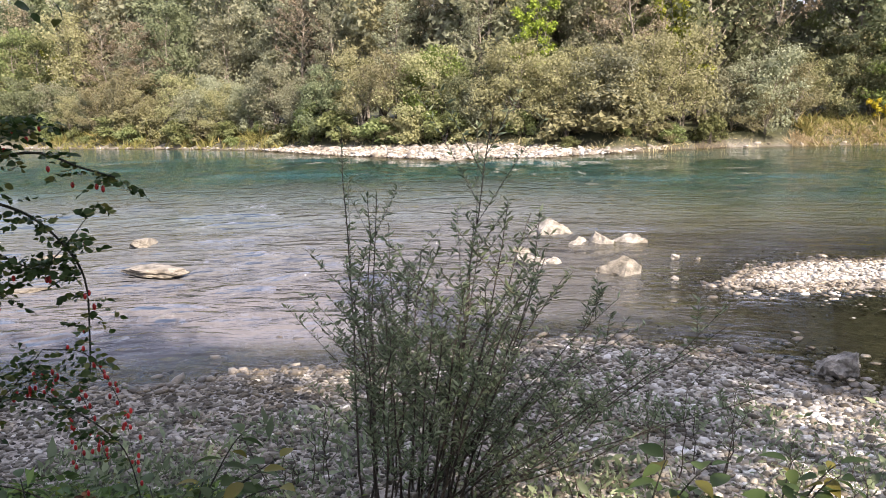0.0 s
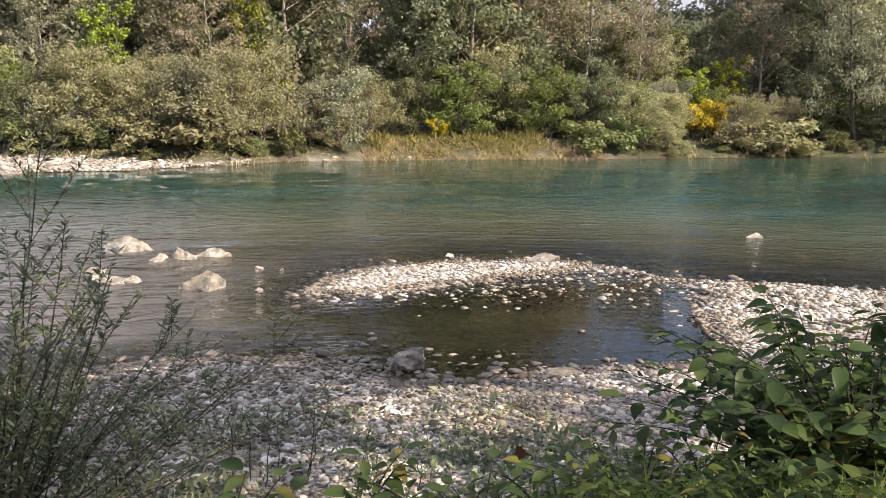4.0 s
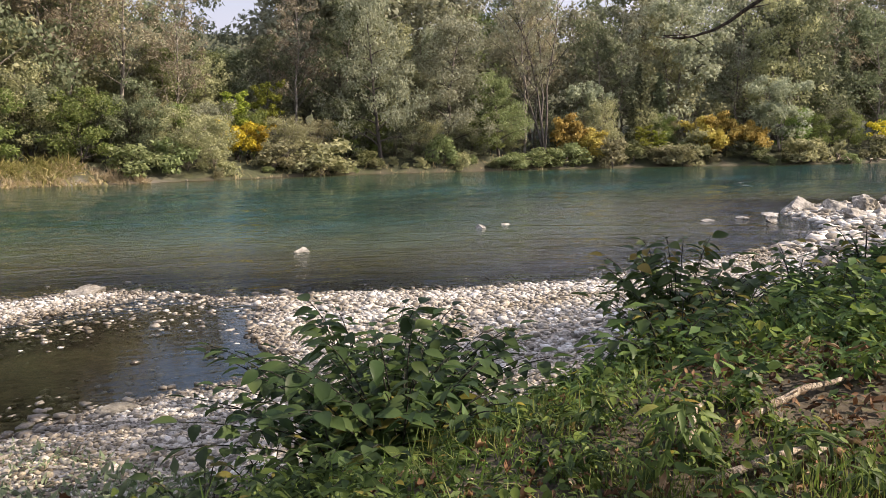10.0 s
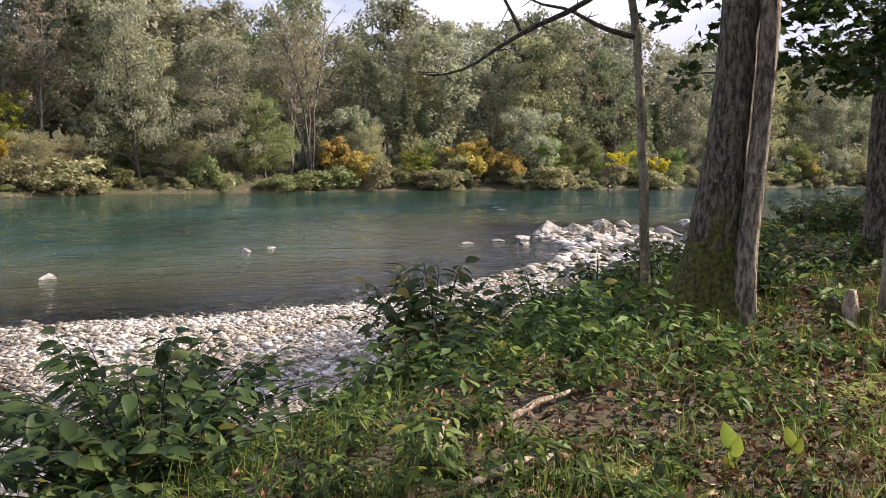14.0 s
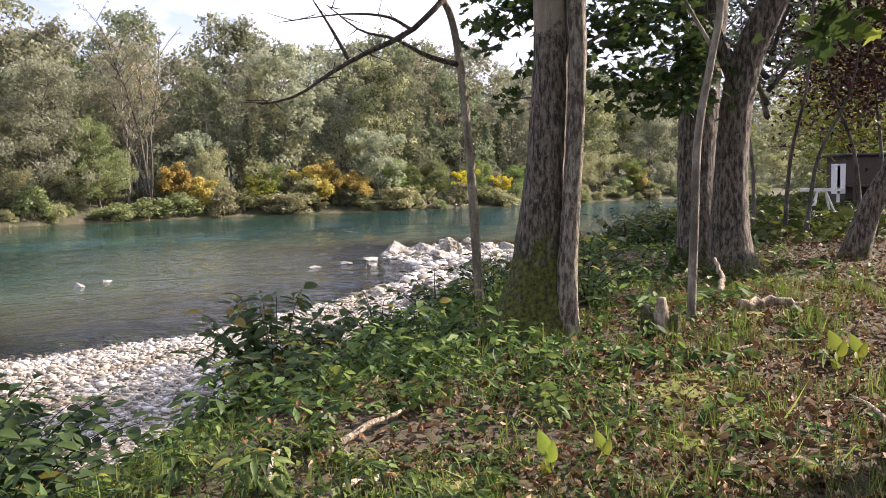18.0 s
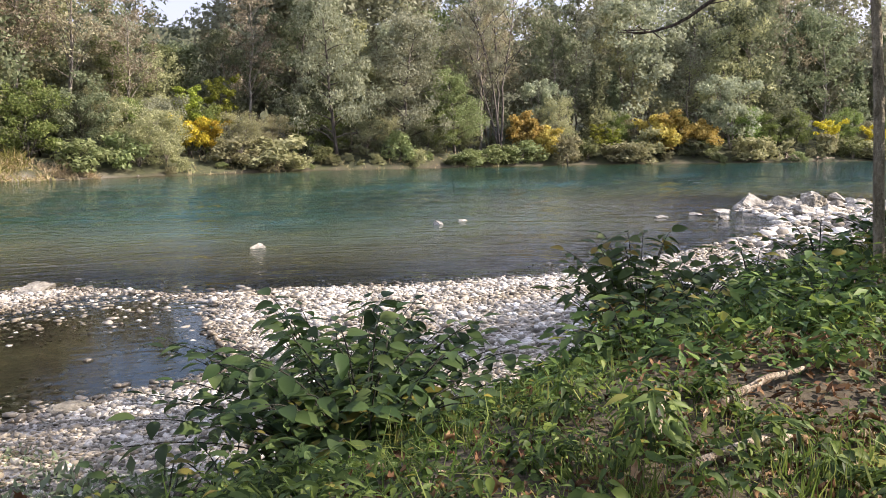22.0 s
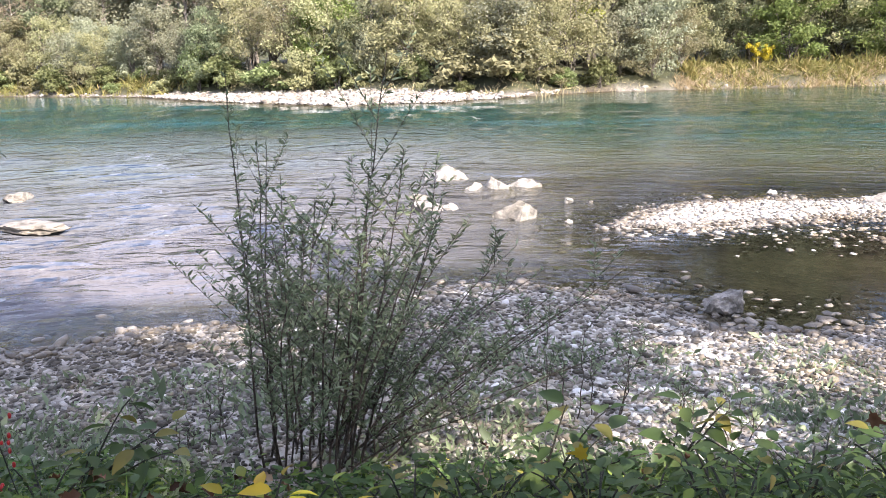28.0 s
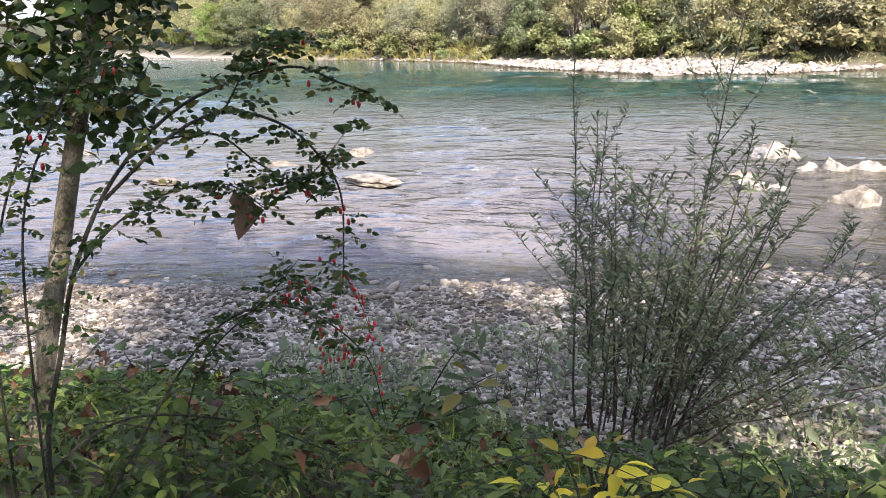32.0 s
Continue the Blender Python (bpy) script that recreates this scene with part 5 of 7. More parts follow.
piece("second_stem", *ridged_trunk([(6.95, -0.43, 1.42), (6.92, -0.45, 1.8), (6.91, -0.48, 2.2), (6.91, -0.535, 3.0), (6.91, -0.575, 3.85), (6.97, -0.60, 4.6), (7.1, -1.0, 6.5), (7.3, -1.6, 9.0)],
                                   [0.13, 0.098, 0.080, 0.072, 0.072, 0.080, 0.065, 0.03], sides=26, flare=1.0, seed=2), BARK_PALE, tree, "paler second stem")
ws, ss = [], []
for k, c in enumerate(([(7, -0.4, 5.6), (6, 0.4, 6.6), (4.8, 1.0, 7.0)], [(7, -0.5, 6), (8, 0.6, 6.8), (9.2, 1.4, 7.0)], [(7, -0.5, 6.5), (6.2, -1.6, 7.5), (5.4, -2.6, 8)], [(7, -0.6, 7), (8.2, -1.5, 8), (9, -2.2, 8.6)], [(7, -0.6, 8), (7.2, 0.2, 9.5), (7.2, 0.6, 10.8)], [(7, -0.4, 5.4), (6.4, -0.8, 6.2), (5.0, -1.2, 6.4)], [(7, -0.5, 6), (6.4, -1.6, 6.8), (5.6, -2.5, 6.8)], [(7, -0.5, 6.2), (6.8, -1.8, 7.2), (6.4, -2.8, 7.5)])):
    w_, s_ = bough(c, 0.07, 16, 300 + k, reach=1.2)
    ws.append(w_)
    ss.append(s_)
piece("branchwork", *join(ws), BARK_TREE, tree)
piece("crown", *leafage(np.concatenate(ss), 5200, 0.17, MAPLE_LEAF, 31, 0.25), MAPLE, tree)

# slim leaning sapling whose bare branches reach over the water
sap = tagged(new("bare_sapling"), "slim pale sapling with bare branches over the water", "tree")
piece("trunk", *tube(curve_pts([(8.33, 0.33, 1.25), (8.31, 0.38, 2.05), (8.31, 0.43, 3.06), (8.30, 0.51, 3.99), (8.29, 0.59, 4.48), (8.28, 0.70, 4.75), (8.2, 0.9, 5.4)], 30), np.linspace(0.052, 0.026, 30), 12), BARK_SMOOTH, sap)
for ctrl, r, tw, sd in (([(8.30, 0.51, 4.04), (8.16, 0.81, 4.12), (8.11, 1.13, 4.29), (8.05, 1.44, 4.37), (7.97, 1.75, 4.61)], 0.030, 9, 41),
                        ([(8.28, 0.62, 4.72), (8.14, 0.97, 4.36), (8.05, 1.45, 4.13), (7.97, 1.77, 3.94), (7.89, 2.03, 3.76), (7.80, 2.33, 3.68), (7.76, 2.5, 3.72)], 0.034, 10, 42),
                        ([(8.02, 1.56, 4.10), (7.98, 1.73, 4.42), (7.93, 1.95, 4.78)], 0.022, 4, 43), ([(8.14, 0.97, 4.38), (8.1, 1.2, 4.5), (8.0, 1.6, 4.52), (7.9, 2.2, 4.45)], 0.020, 9, 44),
                        ([(8.28, 0.7, 4.8), (8.2, 0.3, 4.9), (8.3, -0.1, 5.2)], 0.02, 6, 45), ([(8.25, 0.75, 4.8), (8.0, 1.2, 4.85), (7.8, 1.7, 4.8)], 0.02, 10, 46)):
    piece("branch", *bough(ctrl, r, tw, sd, reach=0.34, drop=-0.05)[0], TWIG, sap)

thin = tagged(new("thin_tree"), "thin grey stem beside a rotten stump", "tree")
piece("trunk", *tube(curve_pts([(7.46, -1.54, 1.5), (7.45, -1.57, 2.5), (7.45, -1.60, 3.27), (7.43, -1.71, 3.93), (7.42, -1.78, 4.4), (7.4, -1.9, 6)], 26), np.linspace(0.040, 0.028, 26), 12), BARK_GREY, thin)
piece("branch", *bough([(7.43, -1.7, 4.0), (7.5, -1.45, 4.5), (7.6, -1.2, 5.2)], 0.02, 5, 47)[0], BARK_GREY, thin)

stump = tagged(new("tree_stump"), "small splintered grey tree stump in the grass", "tree stump")
for k, (dx, dy, h, r) in enumerate(((0, 0.07, 0.30, 0.055), (0.02, -0.02, 0.36, 0.06), (0.0, -0.10, 0.22, 0.05))):
    piece("splinter", *ridged_trunk([(6.9 + dx, -1.2 + dy, 1.5), (6.9 + dx, -1.2 + dy * 1.2, 1.6 + h * 0.5), (6.9 + dx, -1.2 + dy * 1.5, 1.58 + h)], [r * 1.25, r, r * 0.5], 14, 16, 0.12, 0.3, 50 + k), DEADWOOD if k == 1 else BARK_TREE, stump)

# the pair of large trees further up the bank
t2 = tagged(new("large_tree"), "large tree parting into two heavy stems", "tree")
piece("trunk", *ridged_trunk([(11.1, -2.18, 1.55), (11.11, -2.21, 2.0), (11.11, -2.19, 3.4), (11.10, -2.27, 4.5), (11.09, -2.34, 5.2), (11, -2.3, 7.5), (11, -2.2, 11)], [0.36, 0.27, 0.235, 0.23, 0.21, 0.15, 0.05], flare=0.25, seed=4), BARK_TREE, t2)
piece("second_trunk", *ridged_trunk([(10.36, -2.48, 1.60), (10.34, -2.45, 2.0), (10.34, -2.45, 3.02), (10.32, -2.55, 4.01), (10.27, -2.79, 4.71), (10.1, -3.3, 5.8), (9.9, -4.2, 8.5)], [0.34, 0.235, 0.185, 0.18, 0.165, 0.13, 0.05], flare=0.5, seed=5), BARK_TREE, t2)
piece("branch", *tube(curve_pts([(10.32, -2.5, 4.0), (10.4, -2.3, 4.6), (10.5, -2.2, 5.6)], 10), np.linspace(0.10, 0.06, 10), 9), BARK_TREE, t2)
ws, ss = [], []
for k, c in enumerate(([(11.1, -2.2, 5.0), (10.2, -1.2, 4.7), (9.4, -0.5, 4.2), (8.95, -0.2, 3.75)], [(11.1, -2.2, 5.0), (10, -0.8, 5.0), (9.2, 0.1, 4.6), (8.9, 0.35, 4.25)], [(11.1, -2.2, 4.7), (10.2, -1.7, 4.3), (9.4, -1.2, 3.75)],
                       [(11.1, -2.2, 5.0), (10.2, -1.6, 4.8), (9.2, -1.0, 4.5)], [(11.1, -2.2, 4.4), (10.4, -1.9, 4.1), (9.6, -1.6, 3.9)], [(11, -2.3, 6), (9.6, -1.5, 5.8), (8.6, -1.3, 5.2)])):
    w_, s_ = bough(c, 0.035, 13, 330 + k, reach=0.6)
    ws.append(w_)
    ss.append(s_)
piece("low_branchwork", *join(ws), BARK_DARK, t2)
# low leaves take the darkened maple colour in place of shade
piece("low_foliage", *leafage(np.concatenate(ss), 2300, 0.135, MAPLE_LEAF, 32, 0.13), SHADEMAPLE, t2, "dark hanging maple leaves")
ws, ss = [], []
for k in range(9):
    a = k * 0.7
    w_, s_ = bough([(11, -2.3, 6 + k * 0.4), (11 + 1.4 * math.cos(a), -2.3 + 1.4 * math.sin(a), 7 + k * 0.4), (11 + 3 * math.cos(a), -2.3 + 3 * math.sin(a), 7.4 + k * 0.45)], 0.06, 14, 350 + k, reach=1.3)
    ws.append(w_)
    ss.append(s_)
piece("branchwork", *join(ws), BARK_DARK, t2)
piece("crown", *leafage(np.concatenate(ss), 1200, 0.19, MAPLE_LEAF, 33, 0.3), MAPLE, t2)

leaning = tagged(new("leaning_tree"), "leaning grey trunk at the edge of the path", "tree")
piece("trunk", *ridged_trunk([(11.72, -4.28, 1.55), (11.7, -4.33, 1.95), (11.65, -4.48, 2.48), (11.55, -4.76, 3.13), (11.5, -4.95, 3.7), (11.3, -5.6, 5.5), (11, -6.6, 8)], [0.26, 0.17, 0.14, 0.13, 0.125, 0.10, 0.05], 26, 70, 0.05, 0.35, 6), BARK_TREE, leaning)
ws, ss = [], []
for k in range(6):
    a = k * 1.05
    w_, s_ = bough([(11.2, -6, 6 + 0.3 * k), (11.2 + 1.2 * math.cos(a), -6 + 1.2 * math.sin(a), 7), (11.2 + 2.4 * math.cos(a), -6 + 2.4 * math.sin(a), 7.4)], 0.05, 12, 370 + k, reach=1.1)
    ws.append(w_)
    ss.append(s_)
piece("crown", *leafage(np.concatenate(ss), 250, 0.18, MAPLE_LEAF, 34, 0.3), MAPLE, leaning)


def crown_tree(name, label, mat, x, y, z0, z1, rad, n, size, seed, shape=TRI_LEAF, trunk_r=0.14, stems=1, bark=BARK_DARK):
    """A whole tree with a leafy crown between two heights."""
    g = np.random.default_rng(seed)
    root = tagged(new(name), label, "tree")
    g0 = zat(x, y) - 0.1
    ws, ss = [], []
    for s in range(stems):
        a = 6.28 * s / stems + g.uniform(-0.4, 0.4)
        o = 0.0 if stems == 1 else 0.6
        piece("trunk", *tube(curve_pts([(x + o * math.cos(a), y + o * math.sin(a), g0), (x + 1.3 * o * math.cos(a), y + 1.3 * o * math.sin(a), (g0 + z0) / 2), (x + 2.2 * o * math.cos(a), y + 2.2 * o * math.sin(a), z0), (x + 2.5 * o * math.cos(a), y + 2.5 * o * math.sin(a), z1 - 0.5)], 16),
                             np.linspace(trunk_r, trunk_r * 0.2, 16), 9), bark, root)
    for k in range(16):
        a, u = k * 2.4, (k + 0.5) / 16
        zz = z0 + (z1 - z0) * u
        rr = rad * (1 - 0.6 * u) * g.uniform(0.7, 1.1)
        w_, s_ = bough([(x, y, zz - 0.8), (x + 0.5 * rr * math.cos(a), y + 0.5 * rr * math.sin(a), zz), (x + rr * math.cos(a), y + rr * math.sin(a), zz + 0.2)], 0.05, 12, seed * 50 + k, reach=rad * 0.45)
        ws.append(w_)
        ss.append(s_)
    piece("branchwork", *join(ws), bark, root)
    piece("crown", *leafage(np.concatenate(ss), n, size, shape, seed, rad * 0.13), mat, root)
    return root


crown_tree("copper_tree", "dark red-leaved tree over the path", PURPLE, 17.5, -6.9, 5.0, 8.8, 3.8, 26000, 0.13, 61, stems=4, trunk_r=0.05)
crown_tree("thin_stemmed_tree", "thin dark stems with sparse leaves by the hut", DARKGREEN, 14.7, -3.9, 4.6, 8.0, 1.8, 3000, 0.13, 62, stems=4, trunk_r=0.04)
crown_tree("yellowing_tree", "yellow-green tree behind the hut", YELLOWGREEN, 27, -9.5, 3.6, 8.5, 3.4, 9000, 0.18, 63)
crown_tree("yellowing_tree", "olive tree beside the hut", OLIVE, 31, -13, 3.0, 9, 4, 8000, 0.2, 64)
crown_tree("yellowing_tree", "fading green tree by the path", GREEN, 24, -12, 2.6, 8, 3.4, 8000, 0.18, 65)
for k, (x, y, m) in enumerate(((36, -12, GREEN), (44, -19, OLIVE), (55, -25, GREYGREEN), (68, -33, GREEN), (85, -38, OLIVE), (105, -46, GREYGREEN), (130, -58, GREEN))):
    crown_tree("riverside_tree", "tree further up the near bank", m, x, y, 2.4, 10.5, 4.4, 5000, 0.28, 70 + k)
# trees behind, that shade the bank
for k, (x, y, r) in enumerate(((3.2, -4.4, 2.3), (5.0, -6.4, 2.0), (-0.8, -5.0, 2.6), (-4.0, -6.0, 3.0), (-7.5, -7.5, 3.6), (-12, -4, 3.6), (-1, -13, 4), (-6, -13, 4), (22, -20, 4), (-16, 2, 3.6), (5.3, -4.2, 1.6))):
    crown_tree("bank_tree", "leafy tree on top of the near bank", GREEN, x, y, 6.4, 12, r, 3000 if k in (0, 1, 10) else 6500, 0.24, 90 + k, trunk_r=0.2)

# maple bough hanging into the view
hang = tagged(new("maple_bough"), "hanging maple twigs with green and yellow leaves", "tree branch")
w_, s_ = bough([(4.2, -3.6, 4.6), (4.5, -2.6, 4.2), (4.7, -2.0, 3.85), (4.72, -1.8, 3.72)], 0.02, 9, 81, reach=0.32, drop=0.3)
piece("twig", *w_, TWIG, hang)
piece("foliage", *leafage(s_, 46, 0.16, MAPLE_LEAF, 82, 0.05, 0.2, 1.5), MAPLE, hang)
piece("yellow_foliage", *leafage(np.array([(4.63, -2.12, 3.62), (4.62, -2.15, 3.74), (4.64, -2.08, 3.5)]), 5, 0.14, MAPLE_LEAF, 83, 0.05, 0.2, 1.5), YELLOWGREEN, hang, "yellow-green leaves")


def box(lo, hi, bev=0.0):
    b = bmesh.new()
    bmesh.ops.create_cube(b, size=1)
    c, s = (np.array(lo) + hi) / 2, np.array(hi) - lo
    for v in b.verts:
        v.co = Vector(np.array(v.co) * s + c)
    if bev:
        bmesh.ops.bevel(b, geom=list(b.edges), offset=bev, segments=1, affect="EDGES")
    bmesh.ops.triangulate(b, faces=list(b.faces))
    b.verts.index_update()
    v = np.array([x.co for x in b.verts])
    f = np.array([[w.index for w in x.verts] for x in b.faces])
    b.free()
    return v, f


hut = thing("hut", (24.0, -8.5, zat(24, -8.5) - 0.05), "small brown wooden hut with a white board", "hut")
piece("wall", *box((0, -0.75, 0), (1.6, 0.35, 1.55), 0.01), BROWNWOOD, hut, smooth=False)
piece("roof", *box((-0.1, -0.9, 1.55), (1.8, 0.45, 1.62), 0.02), STONEDARK, hut, smooth=False)
piece("board", *box((-0.04, 0.36, 0.55), (0.0, 0.72, 1.35), 0.005), WHITEWOOD, hut, "white painted board", smooth=False)
piece("post", *box((-0.04, 0.5, 0), (0.02, 0.57, 1.3)), WHITEWOOD, hut, smooth=False)
piece("shelf", *box((-0.45, -0.7, 0.72), (0.0, 0.3, 0.78), 0.005), BROWNWOOD, hut, smooth=False)
for dy in (-0.65, 0.25):
    piece("shelf_leg", *tube([(-0.4, dy, 0), (-0.4, dy, 0.72)], 0.03, 6), BROWNWOOD, hut, smooth=False)
trestle = thing("trestle", (19.1, -6.1, zat(19.1, -6.1)), "pale wooden trestle standing on the bank", "trestle")
for a, b in (((0, 0.35, 0), (0, 0.08, 0.72)), ((0, -0.35, 0), (0, -0.05, 0.72)), ((-0.3, 0.3, 0), (0.0, 0.1, 0.72)), ((0.3, -0.3, 0), (0.0, -0.05, 0.72))):
    piece("leg", *tube([a, b], 0.025, 6), WHITEWOOD, trestle, smooth=False)
piece("crossbar", *box((-0.03, -0.45, 0.68), (0.03, 0.45, 0.75), 0.005), WHITEWOOD, trestle, smooth=False)

# ---- plants on the near bank ----


TALL_LEAF = (BIG_LEAF[0] * np.array([0.82, 1, 1.2]), BIG_LEAF[1])


def knotweed(name, place, h, spread, stems, seed, label, mat=KNOT, leaf=0.14, first=0.3, gap=0.055, lean=(0, 0), shape=BIG_LEAF):
    """Arching stems with large oval leaves on both sides."""
    g = np.random.default_rng(seed)
    root = thing(name, place, label, "plant")
    for s in range(stems):
        pos, axes = [], []
        a = 2.4 * s + g.uniform(-0.4, 0.4)
        out = spread * math.sqrt((s + 0.5) / stems) * g.uniform(0.8, 1.1)
        hh = h * (1 - 0.35 * (out / spread) ** 2) * g.uniform(0.62, 1.06)
        t = np.linspace(0, 1, 10)
        d = np.array([math.cos(a), math.sin(a)])
        base = d * 0.18 * out
        xy = base + np.outer(0.82 * out * t ** 1.5, d) + np.outer(t, lean)
        p = np.stack([xy[:, 0], xy[:, 1], hh * (1 - (1 - t) ** 1.35)], 1)
        stem = piece("stem", *tube(p, 0.008 * (1 - 0.6 * t), 5, False), GREENTWIG, root)
        n = max(3, int(hh / gap))
        for k in range(n):
            u = first + (1 - first) * k / n
            q = np.array([np.interp(u, t, p[:, c]) for c in range(3)])
            b = a + (1.25 if k % 2 else -1.25) + g.uniform(-0.5, 0.5)
            pos.append(q)
            axes.append((math.cos(b), math.sin(b), g.uniform(-0.45, 0.15)))
        pos.append(p[-1])
        axes.append((d[0], d[1], 0.3))
        pos, axes = np.array(pos), np.array(axes)
        n = len(pos)
        nz = np.concatenate([g.normal(size=(n, 2)) * 0.35, np.ones((n, 1))], 1)
        y = axes / np.linalg.norm(axes, axis=1)[:, None]
        nz -= (nz * y).sum(1)[:, None] * y
        nz /= np.linalg.norm(nz, axis=1)[:, None]
        rot = np.stack([np.cross(y, nz), y, nz], -1)
        tagged(piece("foliage", *scatter(*shape, pos + 0.02 * y, rot, leaf * g.uniform(0.6, 1.2, n)), mat, stem), kind="stuff")
    return root


def on(x, y, dz=-0.03):
    return (x, y, zat(x, y) + dz)


knotweed("knotweed", on(4.65, 3.40), 1.22, 1.45, 76, 1, "bushy knotweed with large dark green leaves", gap=0.042, leaf=0.15, first=0.12, shape=TALL_LEAF)
knotweed("knotweed", on(3.95, 2.70), 0.85, 0.95, 40, 3, "lower knotweed with drooping dark leaves beside the large one", gap=0.042, leaf=0.14, first=0.12, shape=TALL_LEAF)
knotweed("knotweed", on(3.05, 3.35), 0.36, 0.8, 17, 4, "low spreading knotweed over the edge of the gravel", gap=0.042, leaf=0.13, first=0.12, shape=TALL_LEAF)
knotweed("knotweed", on(2.1, 3.45), 0.30, 0.75, 15, 5, "low spreading knotweed over the edge of the gravel", gap=0.042, leaf=0.125, first=0.12, shape=TALL_LEAF)
knotweed("knotweed", on(7.93, 2.36), 1.28, 1.0, 50, 2, "knotweed bush with a few orange leaves", KNOTTURN, gap=0.055, leaf=0.165, first=0.12, shape=TALL_LEAF)
for k, (x, y, h, sp, n) in enumerate(((2.6, 4.3, 0.42, 0.5, 10), (3.3, 4.1, 0.45, 0.5, 10), (4.1, 3.9, 0.5, 0.5, 10), (1.9, 4.0, 0.5, 0.5, 9), (1.2, 4.3, 0.5, 0.45, 9), (0.6, 4.1, 0.5, 0.5, 10), (-1.6, 4.4, 0.55, 0.5, 12), (-2.2, 4.2, 0.5, 0.5, 10),
                                     (9.2, 1.6, 0.55, 0.5, 12), (10.3, 1.0, 0.6, 0.6, 12), (11.5, 0.3, 0.6, 0.6, 12), (9.3, 0.3, 0.5, 0.6, 12), (8.6, -0.7, 0.5, 0.5, 12), (9.6, -0.7, 0.6, 0.7, 14), (12.6, -0.6, 0.7, 0.7, 14), (6.6, 2.2, 0.45, 0.5, 10),
                                     (7.6, 0.9, 0.4, 0.45, 10), (14, -1.5, 0.7, 0.8, 14), (16, -2.3, 0.7, 0.8, 14), (0.0, 3.8, 0.45, 0.4, 9), (2.5, 3.2, 0.4, 0.4, 9), (6.4, 1.5, 0.55, 0.55, 12), (5.6, 1.6, 0.45, 0.5, 11), (7.0, 1.6, 0.6, 0.55, 12), (8.4, 1.4, 0.65, 0.6, 13), (8.9, 0.9, 0.6, 0.6, 12),
                                     (3.6, 2.9, 0.5, 0.5, 11), (5.0, 1.5, 0.4, 0.45, 10), (3.0, 2.4, 0.4, 0.45, 10), (10.2, 0.2, 0.6, 0.6, 12), (11.0, -0.8, 0.6, 0.6, 12), (13.2, -2.0, 0.6, 0.7, 12), (6.3, 0.6, 0.35, 0.4, 9), (-2.9, 4.1, 0.5, 0.5, 10), (-1.0, 3.6, 0.4, 0.4, 9), (1.3, 3.4, 0.4, 0.4, 9))):
    knotweed("bank_herb", on(x, y), h * (0.48 if x < 3.5 else 1), sp, n, 20 + k, "leafy green herb on the edge of the bank", KNOT, 0.115, shape=TALL_LEAF)
for k, (x, y, h, lx) in enumerate(((-1.55, 4.75, 0.55, 0.35), (1.75, 4.35, 0.55, 0.3), (0.9, 3.9, 0.5, 0.3))):
    knotweed("tall_herb", on(x, y), h, 0.3, 6, 60 + k, "tall bluish-green herb leaning over the gravel", KNOT, 0.15, 0.25, lean=(lx, 0.1), shape=TALL_LEAF)
knotweed("yellowing_plant", on(-0.30, 2.68), 0.34, 0.36, 9, 71, "small plant with bright yellow leaves", YELLOW, 0.115, 0.35, 0.06, shape=(HERB_LEAF[0] * np.array([0.75, 1, 1]), HERB_LEAF[1]))
knotweed("yellowing_plant", on(-0.25, 2.75), 0.32, 0.42, 11, 73, "small plant with fading yellow-green leaves", YELLOWGREEN, 0.11, 0.25, 0.06, shape=(HERB_LEAF[0] * np.array([0.8, 1, 1]), HERB_LEAF[1]))
for k, (x, y, h, sp) in enumerate(((0.45, 3.05, 0.30, 0.4), (0.85, 2.75, 0.26, 0.4), (1.35, 2.70, 0.26, 0.4), (1.0, 3.25, 0.26, 0.4), (1.75, 2.95, 0.28, 0.4), (0.25, 3.45, 0.30, 0.4), (0.65, 3.6, 0.22, 0.4), (1.45, 3.15, 0.24, 0.4), (2.1, 2.75, 0.28, 0.4))):
    knotweed("low_herb", on(x, y), h, sp, 13, 120 + k, "low herb with narrow dull green leaves at the gravel's edge", KNOT, 0.085, 0.15, 0.035, shape=TALL_LEAF)
knotweed("withered_plant", on(0.15, 2.4), 0.22, 0.25, 3, 72, "withered orange-brown plant among the herbs", ORANGE, 0.10, 0.4, 0.07)
def seedling(place, h, leaf, seed, n):
    """A thin stalk with a few broad leaves that stand up and catch the light."""
    g = np.random.default_rng(seed)
    root = thing("yellow_seedling", place, "seedling with broad upright yellow-green leaves", "plant", "yellow seedlings")
    stalk = piece("stem", *tube(curve_pts([(0, 0, 0), (0.01, 0.01, 0.5 * h), (0, 0.02, h)], 8), np.linspace(0.004, 0.002, 8), 5), GREENTWIG, root)
    for k in range(n):
        a = 1.5 + 2.3 * k + g.uniform(-0.3, 0.3)
        y = np.array([0.45 * math.cos(a), 0.45 * math.sin(a), 1.0 - 0.35 * (k > 1)])
        y /= np.linalg.norm(y)
        nz = np.array([-1.0, 0.25 * math.sin(a), 0.35])
        nz -= (nz @ y) * y
        nz /= np.linalg.norm(nz)
        rot = np.stack([np.cross(y, nz), y, nz], -1)[None]
        piece("leaf", *scatter(*BIG_LEAF, np.array([[0, 0.02, h * (1 - 0.22 * k)]]), rot, np.array([[0.8 * leaf * (1 - 0.13 * k), leaf * (1 - 0.13 * k), leaf]])), YELLOWGREEN, stalk)
    return root


seedling(on(3.86, -0.36), 0.15, 0.13, 75, 4)
seedling(on(4.0, -0.62), 0.13, 0.10, 76, 2)
seedling(on(5.78, -2.25), 0.20, 0.15, 77, 5)
